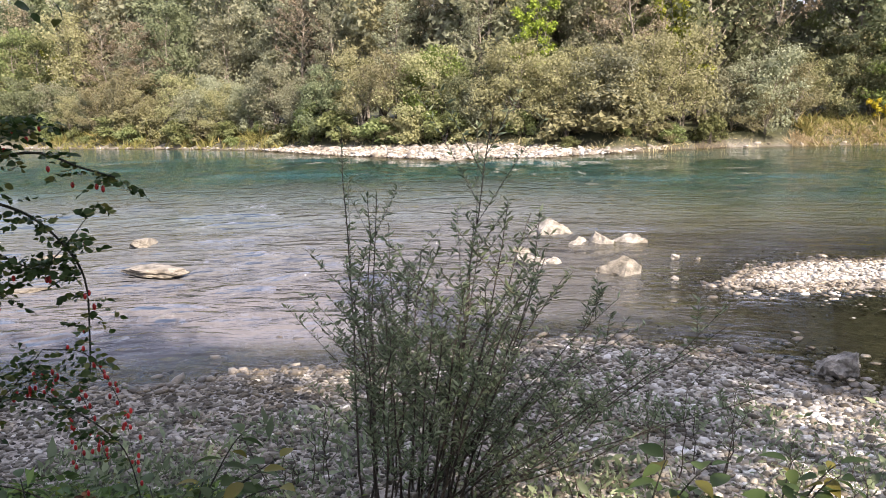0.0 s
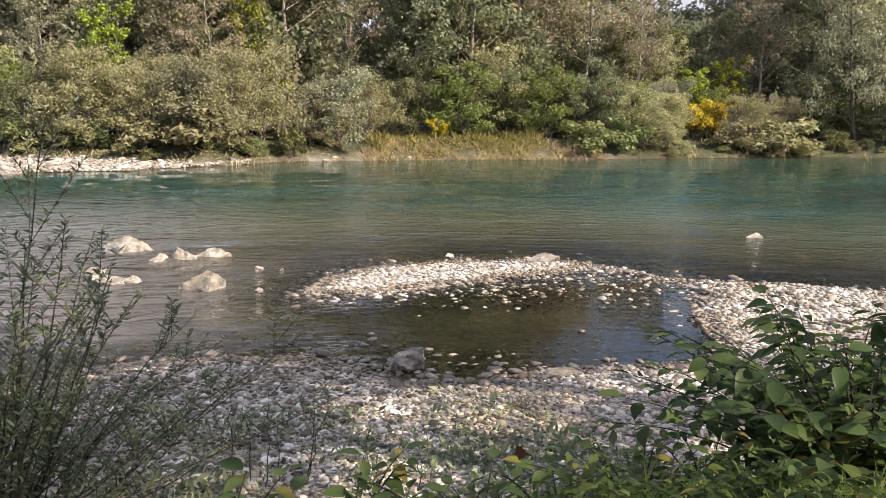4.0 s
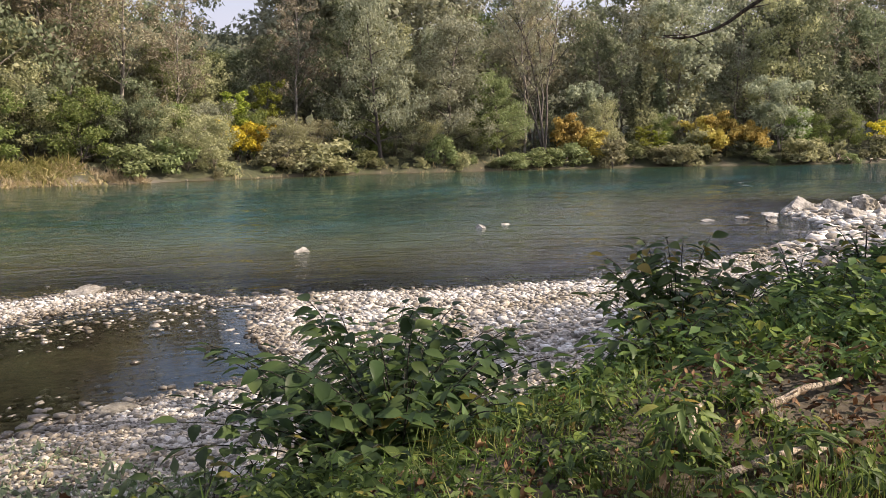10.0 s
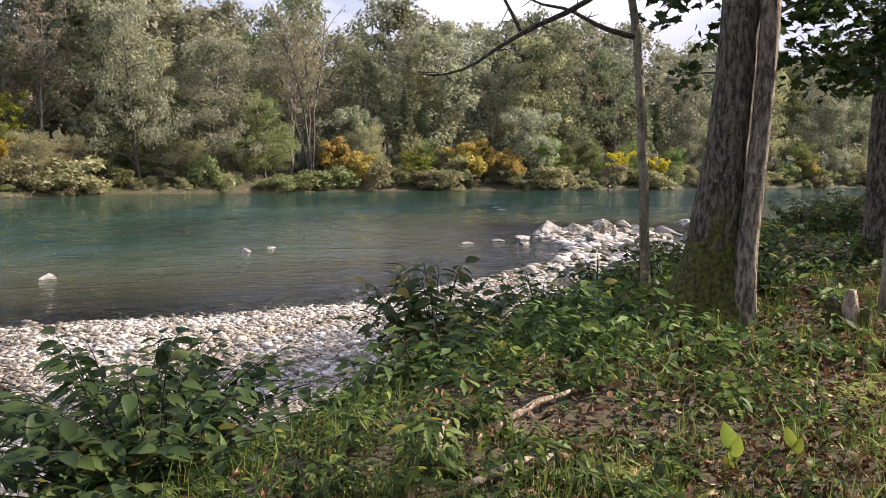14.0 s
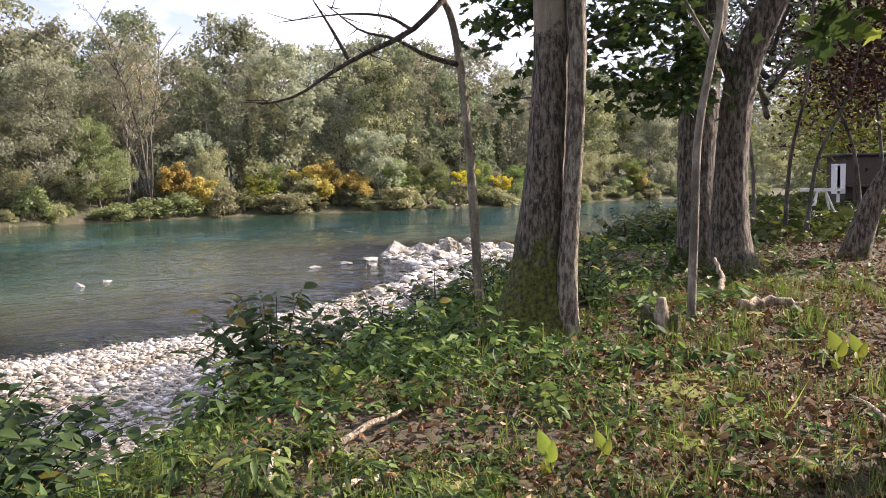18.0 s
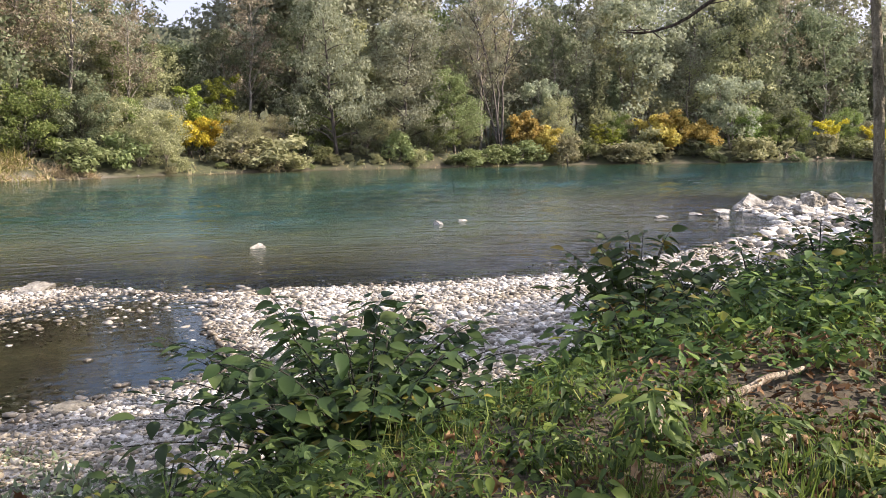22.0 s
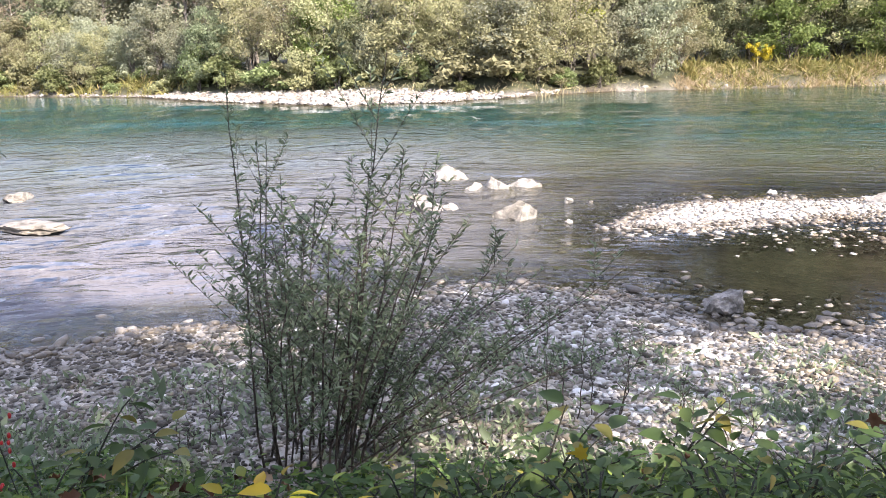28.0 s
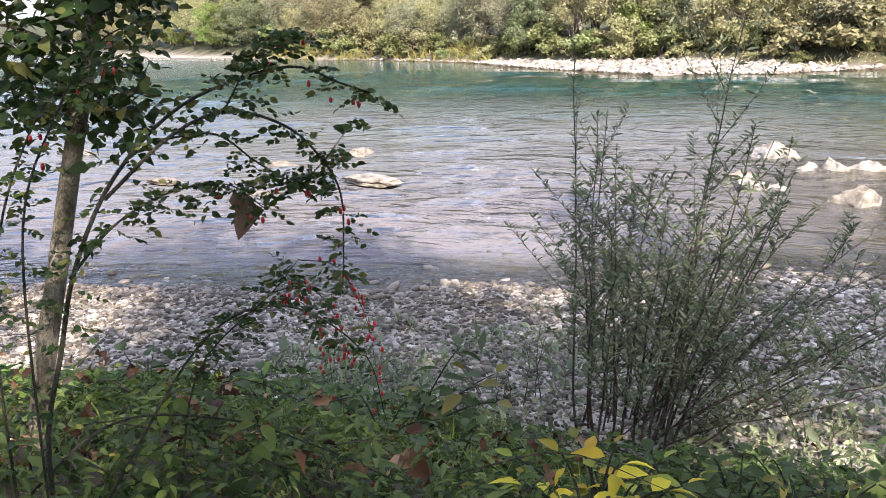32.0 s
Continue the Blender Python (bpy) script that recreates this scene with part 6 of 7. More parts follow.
seedling(on(5.9, -2.42), 0.16, 0.14, 78, 4)


def willow(name, place, h, stems, fan, seed, label, lean=(0.0, 0.0), n_leaf=60, leaf=0.055, low=0.25):
    """Many thin upright wands with narrow leaves."""
    g = np.random.default_rng(seed)
    root = thing(name, place, label, "shrub")
    for s in range(stems):
        ws, pos, ax = [], [], []
        a = g.uniform(0, 6.3)
        out = fan * math.sqrt(g.uniform(0.02, 1))
        hh = h * (1.0 - 0.45 * (out / max(fan, 1e-3)) ** 1.5) * g.uniform(0.7, 1.0)
        t = np.linspace(0, 1, 9)
        d = np.array([math.cos(a) * out + lean[0] * g.uniform(0, 1), math.sin(a) * out * 0.7 + lean[1]])
        foot = 0.10 if h < 1.2 else 0.36 * math.sqrt(g.uniform(0, 1))
        p = np.stack([foot * math.cos(a) + d[0] * t ** 1.15, foot * math.sin(a) + d[1] * t ** 1.15, hh * t], 1)
        p += np.cumsum(g.normal(size=(9, 3)) * 0.016, 0) * (t > 0)[:, None]
        ws.append(tube(p, 0.0070 * (1 - 0.8 * t) * (h / 2) ** 0.5 + 0.0010, 5, False))
        twigs = [(p, t, int(n_leaf * 0.4), low)]
        for q in range(7 if h > 1 else 2):
            u = g.uniform(0.2, 0.92)
            b = np.array([np.interp(u, t, p[:, c]) for c in range(3)])
            a2 = g.uniform(0, 6.3)
            l2 = hh * g.uniform(0.14, 0.36)
            t2_ = np.linspace(0, 1, 5)
            sp = b + l2 * np.stack([0.75 * math.cos(a2) * t2_, 0.75 * math.sin(a2) * t2_, 0.9 * t2_], 1)
            ws.append(tube(sp, 0.0026 * (1 - 0.6 * t2_) + 0.0007, 3, False))
            twigs.append((sp, t2_, int(n_leaf * 0.26), 0.1))
        for pp, tt, m, lo in twigs:
            u = g.uniform(lo, 1, m)
            q = np.stack([np.interp(u, tt, pp[:, c]) for c in range(3)], 1)
            aa = g.uniform(0, 6.3, m)
            pos.append(q)
            ax.append(np.stack([np.cos(aa), np.sin(aa), g.uniform(0.0, 1.3, m)], 1))
        wand = piece("wand", *join(ws), TWIG, root)
        pos, ax = np.concatenate(pos), np.concatenate(ax)
        n = len(pos)
        y = ax / np.linalg.norm(ax, axis=1)[:, None]
        nz = g.normal(size=(n, 3))
        nz -= (nz * y).sum(1)[:, None] * y
        nz /= np.linalg.norm(nz, axis=1)[:, None]
        tagged(piece("foliage", *scatter(SLIM_LEAF[0] * np.array([1.15, 1, 1]), SLIM_LEAF[1], pos, np.stack([np.cross(y, nz), y, nz], -1), leaf * g.uniform(0.55, 1.2, n)), WILLOWLEAF, wand), "narrow grey-green leaves", kind="stuff")
    return root


willow("willow_bush", on(-0.25, 5.35), 2.75, 24, 0.62, 5, "open grey-green willow bush on the gravel", (0.4, 0.0), 140, 0.062, 0.34)
willow("willow_bush", on(-0.05, 5.45), 1.5, 24, 0.8, 6, "low willow boughs leaning over the stones", (1.6, 0.0), 105, 0.058, 0.3)
for k, (x, y, h) in enumerate(((1.55, 5.75, 1.0), (1.85, 5.75, 0.95), (-0.95, 5.75, 0.85), (-1.2, 5.7, 0.65), (2.2, 5.4, 0.7), (0.9, 5.3, 0.6), (2.6, 5.2, 0.6))):
    willow("willow_shoot", on(x, y), h, 3, 0.12, 30 + k, "young willow shoots among the cobbles", n_leaf=34, low=0.2)

# ---- wild rose and young tree ----
DARKLEAF = plain("dark_dead_leaf", (0.12, 0.065, 0.038), 0.8, 40)
rose = tagged(new("wild_rose"), "arching wild rose with small leaves and red hips", "shrub")
ROSE_STEMS = [
    ([(-1.80, 1.99, 1.20), (-1.80, 1.99, 1.67), (-1.75, 2.04, 1.96), (-1.70, 2.07, 2.18), (-1.61, 2.14, 2.41), (-1.47, 2.23, 2.59), (-1.32, 2.32, 2.68), (-1.15, 2.40, 2.72), (-1.03, 2.45, 2.67), (-0.95, 2.48, 2.64)], 0.011),
    ([(-1.61, 2.12, 2.38), (-1.41, 2.15, 2.55), (-1.28, 2.23, 2.61), (-1.15, 2.29, 2.57), (-1.07, 2.33, 2.49), (-1.01, 2.35, 2.37), (-1.01, 2.35, 2.19), (-1.02, 2.35, 2.07)], 0.008),
    ([(-1.45, 2.15, 2.54), (-1.31, 2.21, 2.55), (-1.22, 2.26, 2.47), (-1.13, 2.30, 2.41), (-1.07, 2.33, 2.44), (-0.96, 2.37, 2.58)], 0.005),
    ([(-1.70, 1.85, 1.2), (-1.68, 1.83, 1.76), (-1.66, 1.85, 2.34), (-1.58, 1.91, 2.61), (-1.45, 1.95, 2.80), (-1.3, 2.0, 2.86)], 0.006),
    ([(-1.70, 2.05, 2.17), (-1.55, 2.06, 2.32), (-1.42, 2.14, 2.40), (-1.29, 2.22, 2.41), (-1.20, 2.27, 2.33)], 0.006),
    ([(-1.96, 1.98, 1.45), (-1.72, 2.18, 1.67), (-1.44, 2.37, 1.62), (-1.19, 2.49, 1.49), (-0.95, 2.58, 1.34)], 0.007),
    ([(-1.58, 2.28, 1.40), (-1.5, 2.33, 1.80), (-1.29, 2.45, 2.03), (-1.21, 2.48, 2.13)], 0.005),
    ([(-1.65, 2.0, 1.5), (-1.4, 2.2, 1.95), (-1.2, 2.35, 2.02), (-1.0, 2.45, 1.85), (-0.95, 2.5, 1.6)], 0.006),
    ([(-1.9, 1.95, 1.3), (-2.0, 2.1, 2.1), (-1.85, 2.2, 2.6), (-1.6, 2.3, 2.8)], 0.007),
    ([(-1.3, 2.24, 2.6), (-1.2, 2.3, 2.78), (-1.1, 2.34, 2.82)], 0.004),
    ([(-1.29, 2.45, 2.03), (-1.22, 2.55, 2.02), (-1.15, 2.6, 1.92), (-1.1, 2.62, 1.70)], 0.003),
    ([(-1.21, 2.48, 2.13), (-1.12, 2.58, 2.08), (-1.05, 2.63, 1.9), (-1.02, 2.64, 1.68)], 0.003),
    ([(-1.4, 2.4, 1.95), (-1.28, 2.55, 1.98), (-1.2, 2.62, 1.85), (-1.18, 2.63, 1.66)], 0.003),
]
RG = np.random.default_rng(8)
lp, la, hips = [], [], []
for ctrl, r in ROSE_STEMS:
    p = curve_pts(ctrl, 40)
    piece("stem", *tube(p, np.linspace(r * 0.75, r * 0.25, 40), 6), GREENTWIG, rose)
    for k in range(6, 40):
        if r < 0.0035 or p[k, 2] < 1.75 and RG.uniform() < 0.6:
            continue
        for side in range(2):
            if RG.uniform() < 0.25:
                continue
            a = RG.uniform(0, 6.3)
            d = np.array([math.cos(a), math.sin(a), RG.uniform(-0.9, 0.3)])
            for m in range(1, 4):
                base = p[k] + d * 0.022 * m
                for s in (-1, 1):
                    lp.append(base)
                    la.append(d * 0.5 + np.cross(d, (0, 0, 1)) * s)
            lp.append(p[k] + d * 0.08)
            la.append(d)
    for k in RG.integers(20, 40, 4):
        hips.append(p[k] + np.array([RG.uniform(-0.02, 0.02), RG.uniform(-0.02, 0.02), -0.03 - RG.uniform(0, 0.03)]))
for ctrl, r in ROSE_STEMS[-3:]:
    p = curve_pts(ctrl, 40)
    for k in RG.integers(8, 40, 22):
        hips.append(p[k] + RG.normal(size=3) * np.array([0.016, 0.016, 0.01]))
lp, la = np.array(lp), np.array(la)
y = la / np.linalg.norm(la, axis=1)[:, None]
nz = RG.normal(size=y.shape)
nz -= (nz * y).sum(1)[:, None] * y
nz /= np.linalg.norm(nz, axis=1)[:, None]
piece("foliage", *scatter(*OVAL_LEAF, lp, np.stack([np.cross(y, nz), y, nz], -1), 0.025 * RG.uniform(0.6, 1.3, len(lp))), ROSE, rose, "small oval leaflets")
hv, hf = ico(2)
hip_mesh = mesh_of("hip", hv * np.array([0.0056, 0.0056, 0.0085]), hf, HIP)
for h in hips:
    ob = new("hip", hip_mesh)
    ob.parent, ob.location = rose, h
    ob.scale = (1, 1, 1.0 + 0.3 * RG.uniform())
leaf_v = BIG_LEAF[0] * np.array([1.25, 1.0, 1.0])
leaf_v[:, 2] += 0.9 * leaf_v[:, 0] ** 2 + 0.06 * np.sin(14 * leaf_v[:, 1]) * np.abs(leaf_v[:, 0]) * 4
piece("dead_leaf", *scatter(leaf_v, BIG_LEAF[1], np.array([(-1.36, 2.38, 2.36), (-1.33, 2.37, 2.35)]), np.array([Matrix(((0.9, 0.1, 0.42), (-0.42, 0.2, 0.88), (0, -0.97, 0.2))).to_3x3(), Matrix(((0.75, 0.3, 0.6), (-0.6, 0.3, 0.74), (0, -0.9, 0.3))).to_3x3()]), np.array([0.15, 0.10])), DARKLEAF, rose, "hanging brown dead leaf")

young = tagged(new("young_tree"), "young tree with a pale trunk and small leaves", "tree")
piece("trunk", *tube(curve_pts([(-2.36, 2.56, 1.15), (-2.32, 2.60, 1.55), (-2.24, 2.67, 1.99), (-2.16, 2.73, 2.40), (-2.10, 2.77, 2.67), (-2.05, 2.81, 2.94), (-1.95, 2.9, 3.5), (-1.9, 3.0, 4.5)], 36), np.linspace(0.042, 0.022, 36), 12), BARK_SMOOTH, young)
ws, ss = [], []
for k, c in enumerate(([(-2.1, 2.77, 2.7), (-2.25, 2.65, 2.85), (-2.45, 2.5, 2.85)], [(-2.08, 2.8, 2.8), (-1.95, 2.75, 2.95), (-1.85, 2.7, 2.95)], [(-2.05, 2.8, 2.95), (-2.3, 2.6, 3.1), (-2.6, 2.5, 3.05)], [(-2.05, 2.8, 3.0), (-1.8, 2.7, 3.2), (-1.6, 2.6, 3.25)],
                       [(-2.12, 2.75, 2.6), (-2.3, 2.7, 2.65), (-2.45, 2.65, 2.6)], [(-1.95, 2.9, 3.4), (-1.6, 2.7, 3.5), (-1.25, 2.72, 3.22)], [(-1.95, 2.9, 3.4), (-2.3, 2.5, 3.4), (-2.6, 2.3, 3.3)], [(-2.1, 2.75, 2.62), (-2.0, 2.7, 2.62), (-1.95, 2.65, 2.55)])):
    w_, s_ = bough(c, 0.010, 10, 400 + k, reach=0.25)
    ws.append(w_)
    ss.append(s_)
piece("branchwork", *join(ws), TWIG, young)
piece("foliage", *leafage(np.concatenate(ss), 2000, 0.062, OVAL_LEAF, 36, 0.07), ROSE, young)

# ---- undergrowth, grass and dead leaves ----
UG = np.random.default_rng(21)


def bank_points(n, xlo, xhi, ylo, yhi, keep):
    p = np.stack([UG.uniform(xlo, xhi, n), UG.uniform(ylo, yhi, n)], 1)
    L = land(p)
    ok = keep(p, L) & (np.hypot(p[:, 0], p[:, 1]) > 0.2)
    return p[ok], L[0][ok], L[5][ok]


# leafy cover on the slope
def thick(p, near, far):
    """Share of points kept: all of them close by, fewer further off."""
    r = np.hypot(p[:, 0], p[:, 1])
    return np.clip((near / np.maximum(r, 0.5)) ** 1.4, far, 1)


# low plants, each a small clump of leaves turned outwards from its middle
p, z, toe = bank_points(26000, -8, 17, -7, 6.2, lambda p, L: (L[5] > np.where(p[:, 0] > 3, 0.45, -0.15)) & (~L[2]) & (UG.uniform(size=len(p)) < thick(p, 5.0, 0.12) * np.clip(1.25 - np.where(p[:, 0] < 1.5, 0.10, 0.19) * L[5], 0.05, 1) * np.clip(0.6 + patchy(p, 1.6, 2), 0.5, 1)))
n = len(p)
r = np.hypot(p[:, 0], p[:, 1])
rad = UG.uniform(0.05, 0.16, n)
tall = (0.06 + 0.40 * UG.uniform(size=n) ** 1.6) * np.clip(1.2 - 0.16 * toe, 0.25, 1) * np.clip(patchy(p, 1.1, 5) + 0.5, 0.4, 1.3) * np.where((p[:, 0] < 3.2) & (p[:, 1] > 2.6), 0.34, 1) * np.where(p[:, 0] > 3, np.clip(0.15 + 0.45 * toe, 0.2, 1), 1) * np.where((p[:, 1] > 0.40 * p[:, 0]) & (p[:, 0] > 2.6), 0.4, 1)
size = 0.062 * np.clip(UG.lognormal(0, 0.4, n), 0.45, 1.8) * np.clip(r / 5, 0.75, 1.6)
slim = UG.uniform(size=n) < 0.5
for kind, mat in ((0, HERB), (1, LOWLEAF)):
    for near in (True, False):
        c = np.flatnonzero((slim == bool(kind)) & ((r < 4.3) == near))
        k = np.repeat(c, 26 if near else 15)
        m = len(k)
        off = UG.normal(size=(m, 2)) * 0.6
        d = np.hypot(off[:, 0], off[:, 1])
        h = tall[k] * np.clip(1 - 0.35 * d ** 2, 0.1, 1) * UG.uniform(0.25, 1, m) ** 0.6 + 0.01
        pos = np.concatenate([p[k] + off * rad[k][:, None], (z[k] + h)[:, None]], 1)
        nz = np.concatenate([0.7 * off + 0.45 * UG.normal(size=(m, 2)), np.full((m, 1), 1.0)], 1)
        nz /= np.linalg.norm(nz, axis=1)[:, None]
        y = np.concatenate([off + 0.5 * UG.normal(size=(m, 2)), UG.normal(size=(m, 1)) * 0.25], 1)
        y -= (y * nz).sum(1)[:, None] * nz
        y /= np.linalg.norm(y, axis=1)[:, None]
        shape = HERB_LEAF if near else FAR_LEAF
        v, f = scatter(shape[0] * np.array([0.52 if kind else 0.95, 1, 1]), shape[1], pos, np.stack([np.cross(y, nz), y, nz], -1), size[k] * UG.uniform(0.6, 1.15, m) * (1.3 if kind else 1))
        tagged(piece("undergrowth", v, f, mat), "low narrow-leaved plants on the bank" if kind else "low broad-leaved plants covering the bank", "undergrowth", kind="stuff")
# the bank further up
p, z, toe = bank_points(60000, 13, 40, -22, 2.0, lambda p, L: (L[5] > -0.1) & (~L[2]) & (p[:, 1] > -0.55 * p[:, 0] - 2) & (UG.uniform(size=len(p)) < np.clip(0.4 + patchy(p, 0.9, 4), 0.2, 1)))
n = len(p)
v, f = scatter(*FAR_LEAF, np.concatenate([p, (z + 0.03 + 0.3 * UG.uniform(size=n) ** 2)[:, None]], 1), turns(n, UG, 1.0), 0.15 * UG.lognormal(0, 0.35, n))
tagged(piece("undergrowth", v, f, HERB), "green undergrowth further up the bank", "undergrowth", kind="stuff")
# grass
p, z, toe = bank_points(330000, -7, 16, -7, 5.6, lambda p, L: (L[5] > 0.1) & (UG.uniform(size=len(p)) < thick(p, 4.5, 0.12) * np.clip(patchy(p, 0.8, 9) * 1.2 - 0.2, 0.03, 1) * np.where(p[:, 0] < 2.2, 0.2, 0.6) * np.clip(1.6 - 0.22 * L[5], 0.2, 1)))
n = len(p)
v, f = scatter(BLADE[0] * np.array([0.65, 1, 1]), BLADE[1], np.concatenate([p, z[:, None]], 1), turns(n, UG, 0, np.array([0, 0, 1.2]), 0.9), 0.16 * UG.lognormal(0, 0.3, n))
tagged(piece("bank_grass", v, f, GRASS), "tufts of thin green grass on the bank", "grass", kind="stuff")
# tufts of longer grass between the dead leaves
p, z, toe = bank_points(2600, 2.4, 9.5, -4.5, 2.2, lambda p, L: (L[5] > 1.2) & (UG.uniform(size=len(p)) < np.clip(patchy(p, 1.3, 3) * 0.75 - 0.1, 0.03, 0.6)))
k = np.repeat(np.arange(len(p)), 30)
m = len(k)
off = UG.normal(size=(m, 2)) * 0.028
y = np.concatenate([off * 14 + UG.normal(size=(m, 2)) * 0.25, np.full((m, 1), 0.9)], 1)
y /= np.linalg.norm(y, axis=1)[:, None]
nz = np.concatenate([off * -10, np.ones((m, 1))], 1) + UG.normal(size=(m, 3)) * 0.2
nz -= (nz * y).sum(1)[:, None] * y
nz /= np.linalg.norm(nz, axis=1)[:, None]
v, f = scatter(BLADE[0] * np.array([0.75, 1, -1.6]), BLADE[1], np.concatenate([p[k] + off, z[k][:, None] - 0.01], 1), np.stack([np.cross(y, nz), y, nz], -1), (0.15 * UG.lognormal(0, 0.25, len(p)))[k] * UG.uniform(0.5, 1.15, m))
tagged(piece("grass_tufts", v, f, GRASS), "arching tufts of green grass among dead leaves", "grass", kind="stuff")
# dead leaves
p, z, toe = bank_points(190000, -6, 18, -8, 4.5, lambda p, L: (L[5] > 0.8) & (UG.uniform(size=len(p)) < thick(p, 6.0, 0.2) * np.clip(0.30 + 0.36 * (L[5] - 3.1), 0.12, 1)))
n = len(p)
pos, rot, sz, a = np.concatenate([p, (z + 0.008 + 0.04 * UG.uniform(size=n))[:, None]], 1), turns(n, UG, 0.9), 0.046 * np.clip(UG.lognormal(0, 0.32, n), 0.5, 1.7), np.hypot(*p.T) < 4.2
sz = sz[:, None] * np.stack([UG.uniform(0.35, 0.95, n), UG.uniform(0.8, 1.5, n), UG.uniform(0.5, 2.0, n)], 1)
v, f = join([scatter(*DRY_LEAF, pos[a], rot[a], sz[a]), scatter(*CURL_LEAF, pos[~a], rot[~a], sz[~a])])
tagged(piece("dead_leaves", v, f, LITTER), "brown curled dead leaves on the ground", "leaf litter", kind="stuff")

# small weeds between the stones
p, z, toe = bank_points(60000, -3.2, 4.5, 4.6, 7.6, lambda p, L: (~L[2]) & (L[5] < 0.4) & (UG.uniform(size=len(p)) < np.clip(patchy(p, 1.3, 7) * 0.55 - 0.03, 0, 0.45) * np.exp(-0.5 * np.clip(-L[5], 0, 4))))
n = len(p)
v, f = scatter(SLIM_LEAF[0] * np.array([1.6, 1, 1]), SLIM_LEAF[1], np.concatenate([p, (z + 0.02)[:, None]], 1), turns(n, UG, 0, np.array([0, 0, 1.0]), 0.9), 0.06 * UG.lognormal(0, 0.4, n))
tagged(piece("gravel_weeds", v, f, WILLOWLEAF), "tiny grey-green weeds between the cobbles", "weeds", kind="stuff")
# dead leaves caught in the herbs by the rose
p, z, toe = bank_points(2600, -4.5, 2.0, 1.5, 4.8, lambda p, L: (L[5] > 0.2) & (UG.uniform(size=len(p)) < np.where(p[:, 0] < -0.4, 0.10, 0.018)))
n = len(p)
v, f = scatter(*DRY_LEAF, np.concatenate([p, (z + 0.05 + 0.2 * UG.uniform(size=n))[:, None]], 1), turns(n, UG, 0.2), 0.075 * UG.lognormal(0, 0.3, n))
tagged(piece("caught_leaves", v, f, LITTER), "dry brown leaves caught in the herbs", "leaf litter", kind="stuff")
tangle = tagged(new("dry_twigs"), "tangle of thin dry twigs lying in the herbs", "twigs")
for k in range(26):
    x, y = UG.uniform(-2.6, -0.3), UG.uniform(1.75, 3.0)
    a, ln = UG.uniform(0, 6.3), UG.uniform(0.25, 0.7)
    h = zat(x, y) + UG.uniform(0.08, 0.30)
    q = curve_pts([(x, y, h), (x + 0.5 * ln * math.cos(a), y + 0.5 * ln * math.sin(a), h + UG.uniform(0, 0.12)), (x + ln * math.cos(a + 0.3), y + ln * math.sin(a + 0.3), h - UG.uniform(0, 0.1))], 8)
    piece("twig", *tube(q, np.linspace(0.0035, 0.0012, 8), 4), TWIG, tangle)
# single large leaves caught on the plants
for x, y, z, s, mat, lab in ((-1.0, 2.05, 1.52, 0.12, LITTER, "large curled brown leaf hanging in the herbs"), (-1.1, 2.2, 1.62, 0.10, LITTER, "large curled brown leaf hanging in the herbs"), (-0.85, 2.0, 1.46, 0.09, LITTER, "large curled brown leaf hanging in the herbs"),
                             (0.24, 2.45, 1.46, 0.10, ORANGE, "orange autumn leaf lying on the herbs"), (0.68, 2.45, 1.42, 0.09, ORANGE, "orange autumn leaf lying on the herbs"), (0.87, 2.95, 1.34, 0.08, YELLOW, "pale yellow leaf lying on the herbs"), (2.15, 3.2, 1.30, 0.09, LITTER, "large curled brown leaf lying on the herbs")):
    ob = tagged(piece("autumn_leaf", MAPLE_LEAF[0] * s * np.array([1, 1, 3.5]), MAPLE_LEAF[1], mat), lab, "leaf", "autumn leaves on the herbs")
    ob.location, ob.rotation_euler = (x, y, z), (1.0 + 3 * x, 0.6 * y, 5 * x)
# fallen sticks
for k, (ctrl, r) in enumerate((([(4.0, 0.78, 0), (4.3, 0.64, 0.05), (4.62, 0.5, 0.02)], 0.022), ([(3.55, 0.92, 0), (3.8, 0.98, 0.06), (4.02, 1.0, 0.01)], 0.016), ([(3.3, 0.75, 0.0), (3.55, 0.55, 0.05), (3.75, 0.42, 0.02)], 0.02),
                               ([(4.0, -1.9, 0.01), (4.5, -2.05, 0.05), (5.2, -2.1, 0.02)], 0.018), ([(7.7, -2.0, 0.03), (7.8, -2.3, 0.05), (7.75, -2.6, 0.02)], 0.05), ([(8.6, -2.0, 0.02), (9.0, -2.1, 0.12), (9.2, -2.05, 0.3)], 0.035), ([(6.2, -1.6, 0.02), (6.5, -2.1, 0.04), (6.6, -2.6, 0.02)], 0.015))):
    c = [(a, b, zat(a, b) + d + r) for a, b, d in ctrl]
    g = curve_pts(c, 12) + np.random.default_rng(k).normal(size=(12, 3)) * r * 0.25
    tagged(piece("fallen_stick", *tube(g, np.linspace(r, r * 0.55, 12), 8), DEADWOOD), "pale dead stick lying among leaves", "stick", "fallen sticks")
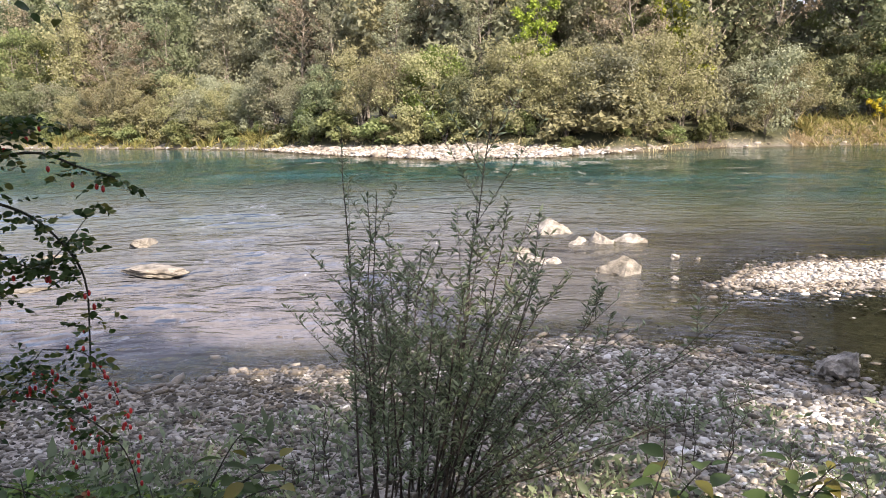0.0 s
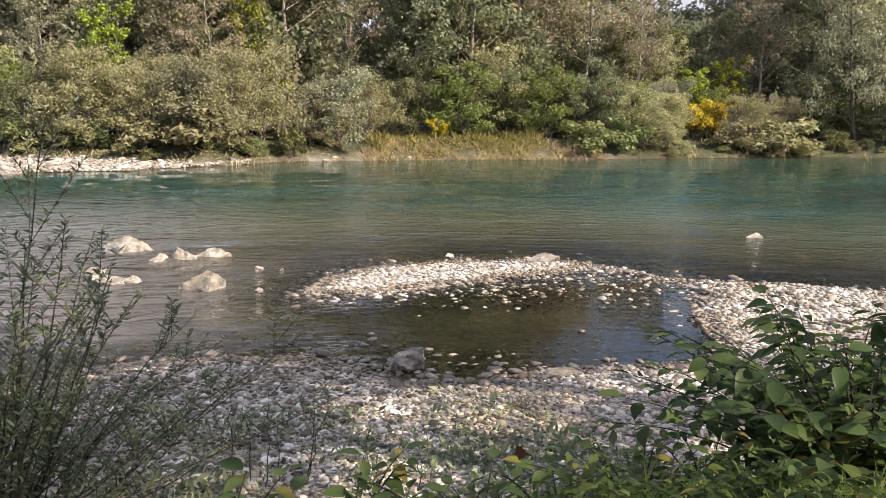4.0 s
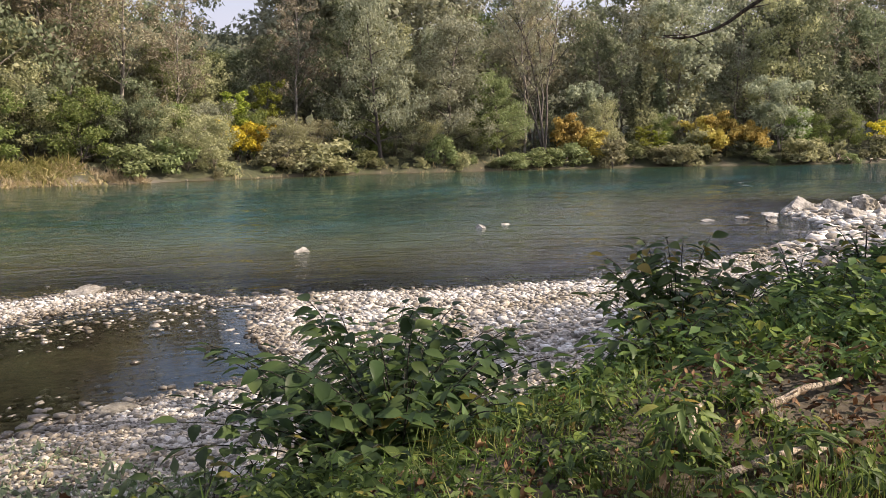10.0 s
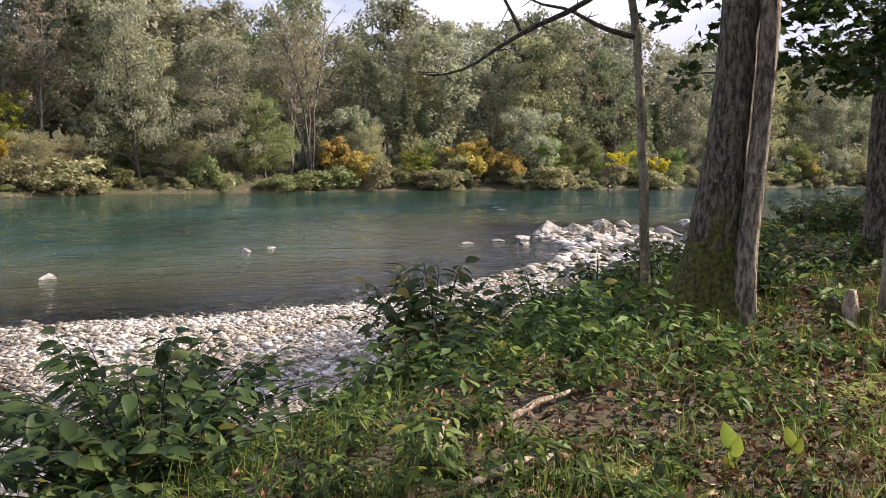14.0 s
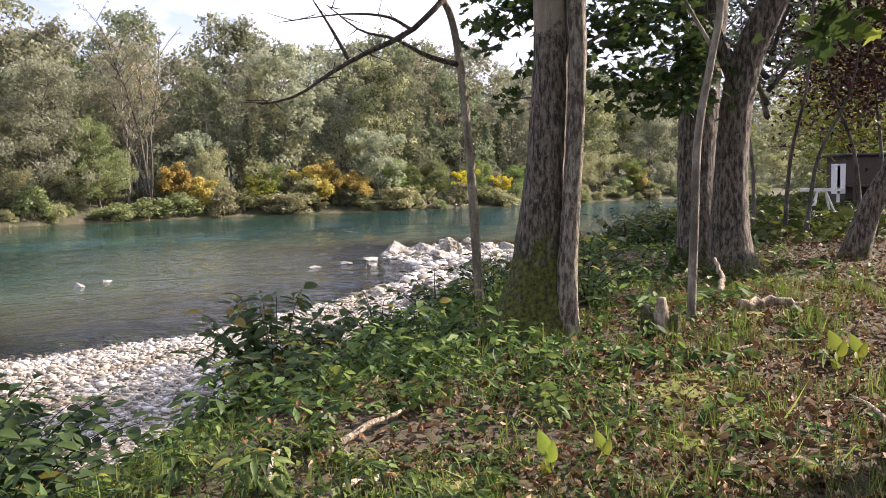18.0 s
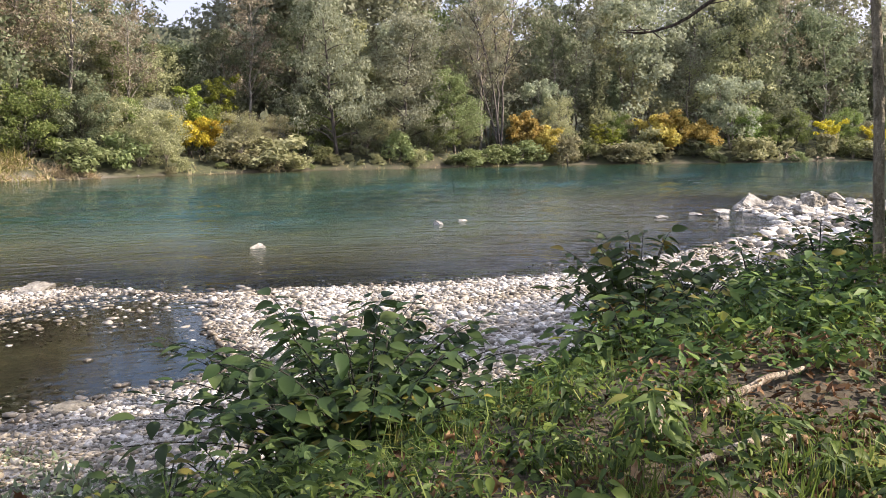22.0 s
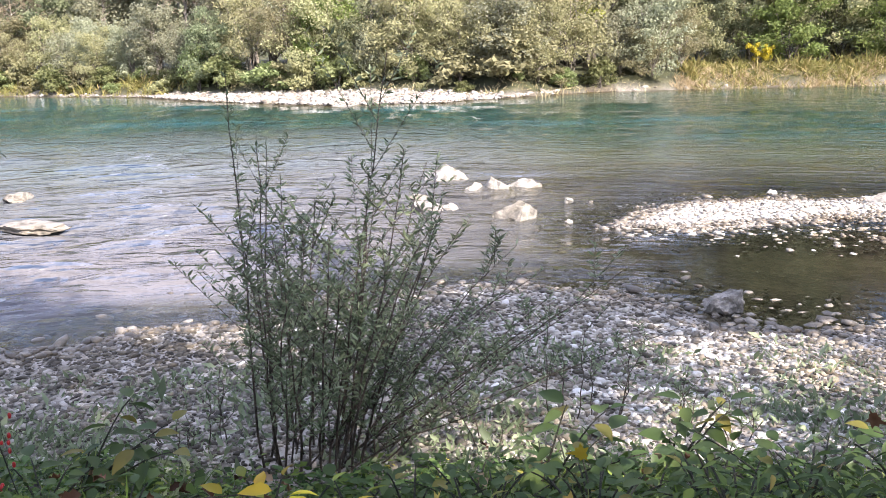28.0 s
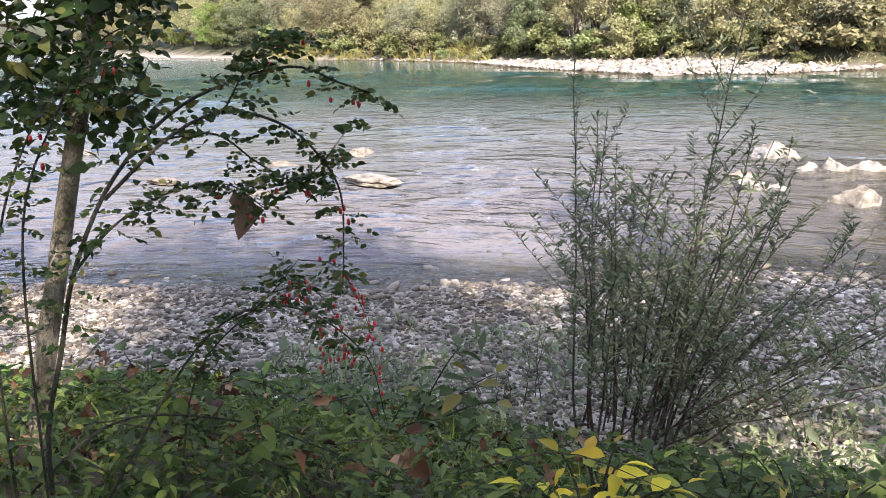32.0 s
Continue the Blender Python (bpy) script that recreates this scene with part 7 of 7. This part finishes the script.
# moss cushions
MOSS = plain("moss", (0.13, 0.14, 0.018), 0.95, 70)
mv, mf = pebble_shape(44, 3, 0.25)
for k, (x, y, s) in enumerate(((3.75, 0.05, 0.26), (3.45, -0.05, 0.22), (5.3, -1.15, 0.34), (4.7, -1.4, 0.2), (7.6, -2.05, 0.3), (2.9, 0.6, 0.2), (5.7, -1.35, 0.22), (3.1, -0.35, 0.3), (4.35, -1.05, 0.18), (6.6, -2.5, 0.26))):
    ob = tagged(new("moss_cushion", mesh_of("moss_cushion", mv * s * np.array([1, 1.2, 0.30]), mf, MOSS)), "low yellow-green moss cushion on the ground", "moss", "moss cushions")
    ob.location, ob.rotation_euler = (x, y, zat(x, y)), (0, 0, k * 1.3)

# driftwood on the far shore
drift = tagged(new("driftwood"), "bleached driftwood branches piled at the waterline", "driftwood")
DG = np.random.default_rng(17)
for k in range(11):
    u = DG.uniform(0, 1)
    a = np.array([*far_place(79.8 + 4.6 * u, -0.5), 0.3])
    d = np.array([DG.uniform(-1, 1), DG.uniform(-1.5, 1.0), DG.uniform(-0.05, 0.35)])
    ln = DG.uniform(1.5, 4.0)
    q = a + np.outer(np.linspace(0, 1, 6), d * ln) + DG.normal(size=(6, 3)) * 0.08
    q[:, 2] = np.maximum(q[:, 2], 0.15)
    piece("branch", *tube(q, np.linspace(0.10, 0.03, 6), 6), DEADWOOD, drift)

# ---- the nearest cobbles, one by one ----
PEB_MESH = [mesh_of("cobble", *s, COBBLE) for s in PEB]
CG = np.random.default_rng(33)
for (x, y), z in zip(*NEAR_COBBLES):
    s = float(np.clip(0.030 * CG.lognormal(0, 0.42), 0.014, 0.08))
    ob = new("cobble", PEB_MESH[CG.integers(8)])
    ob.parent = gravel
    ob.location, ob.rotation_euler = (x, y, z + s * 0.16), (CG.normal() * 0.2, CG.normal() * 0.2, CG.uniform(0, 6.3))
    ob.scale = (s * CG.uniform(0.8, 1.2), s * CG.uniform(0.8, 1.2), s * CG.uniform(0.8, 1.2))
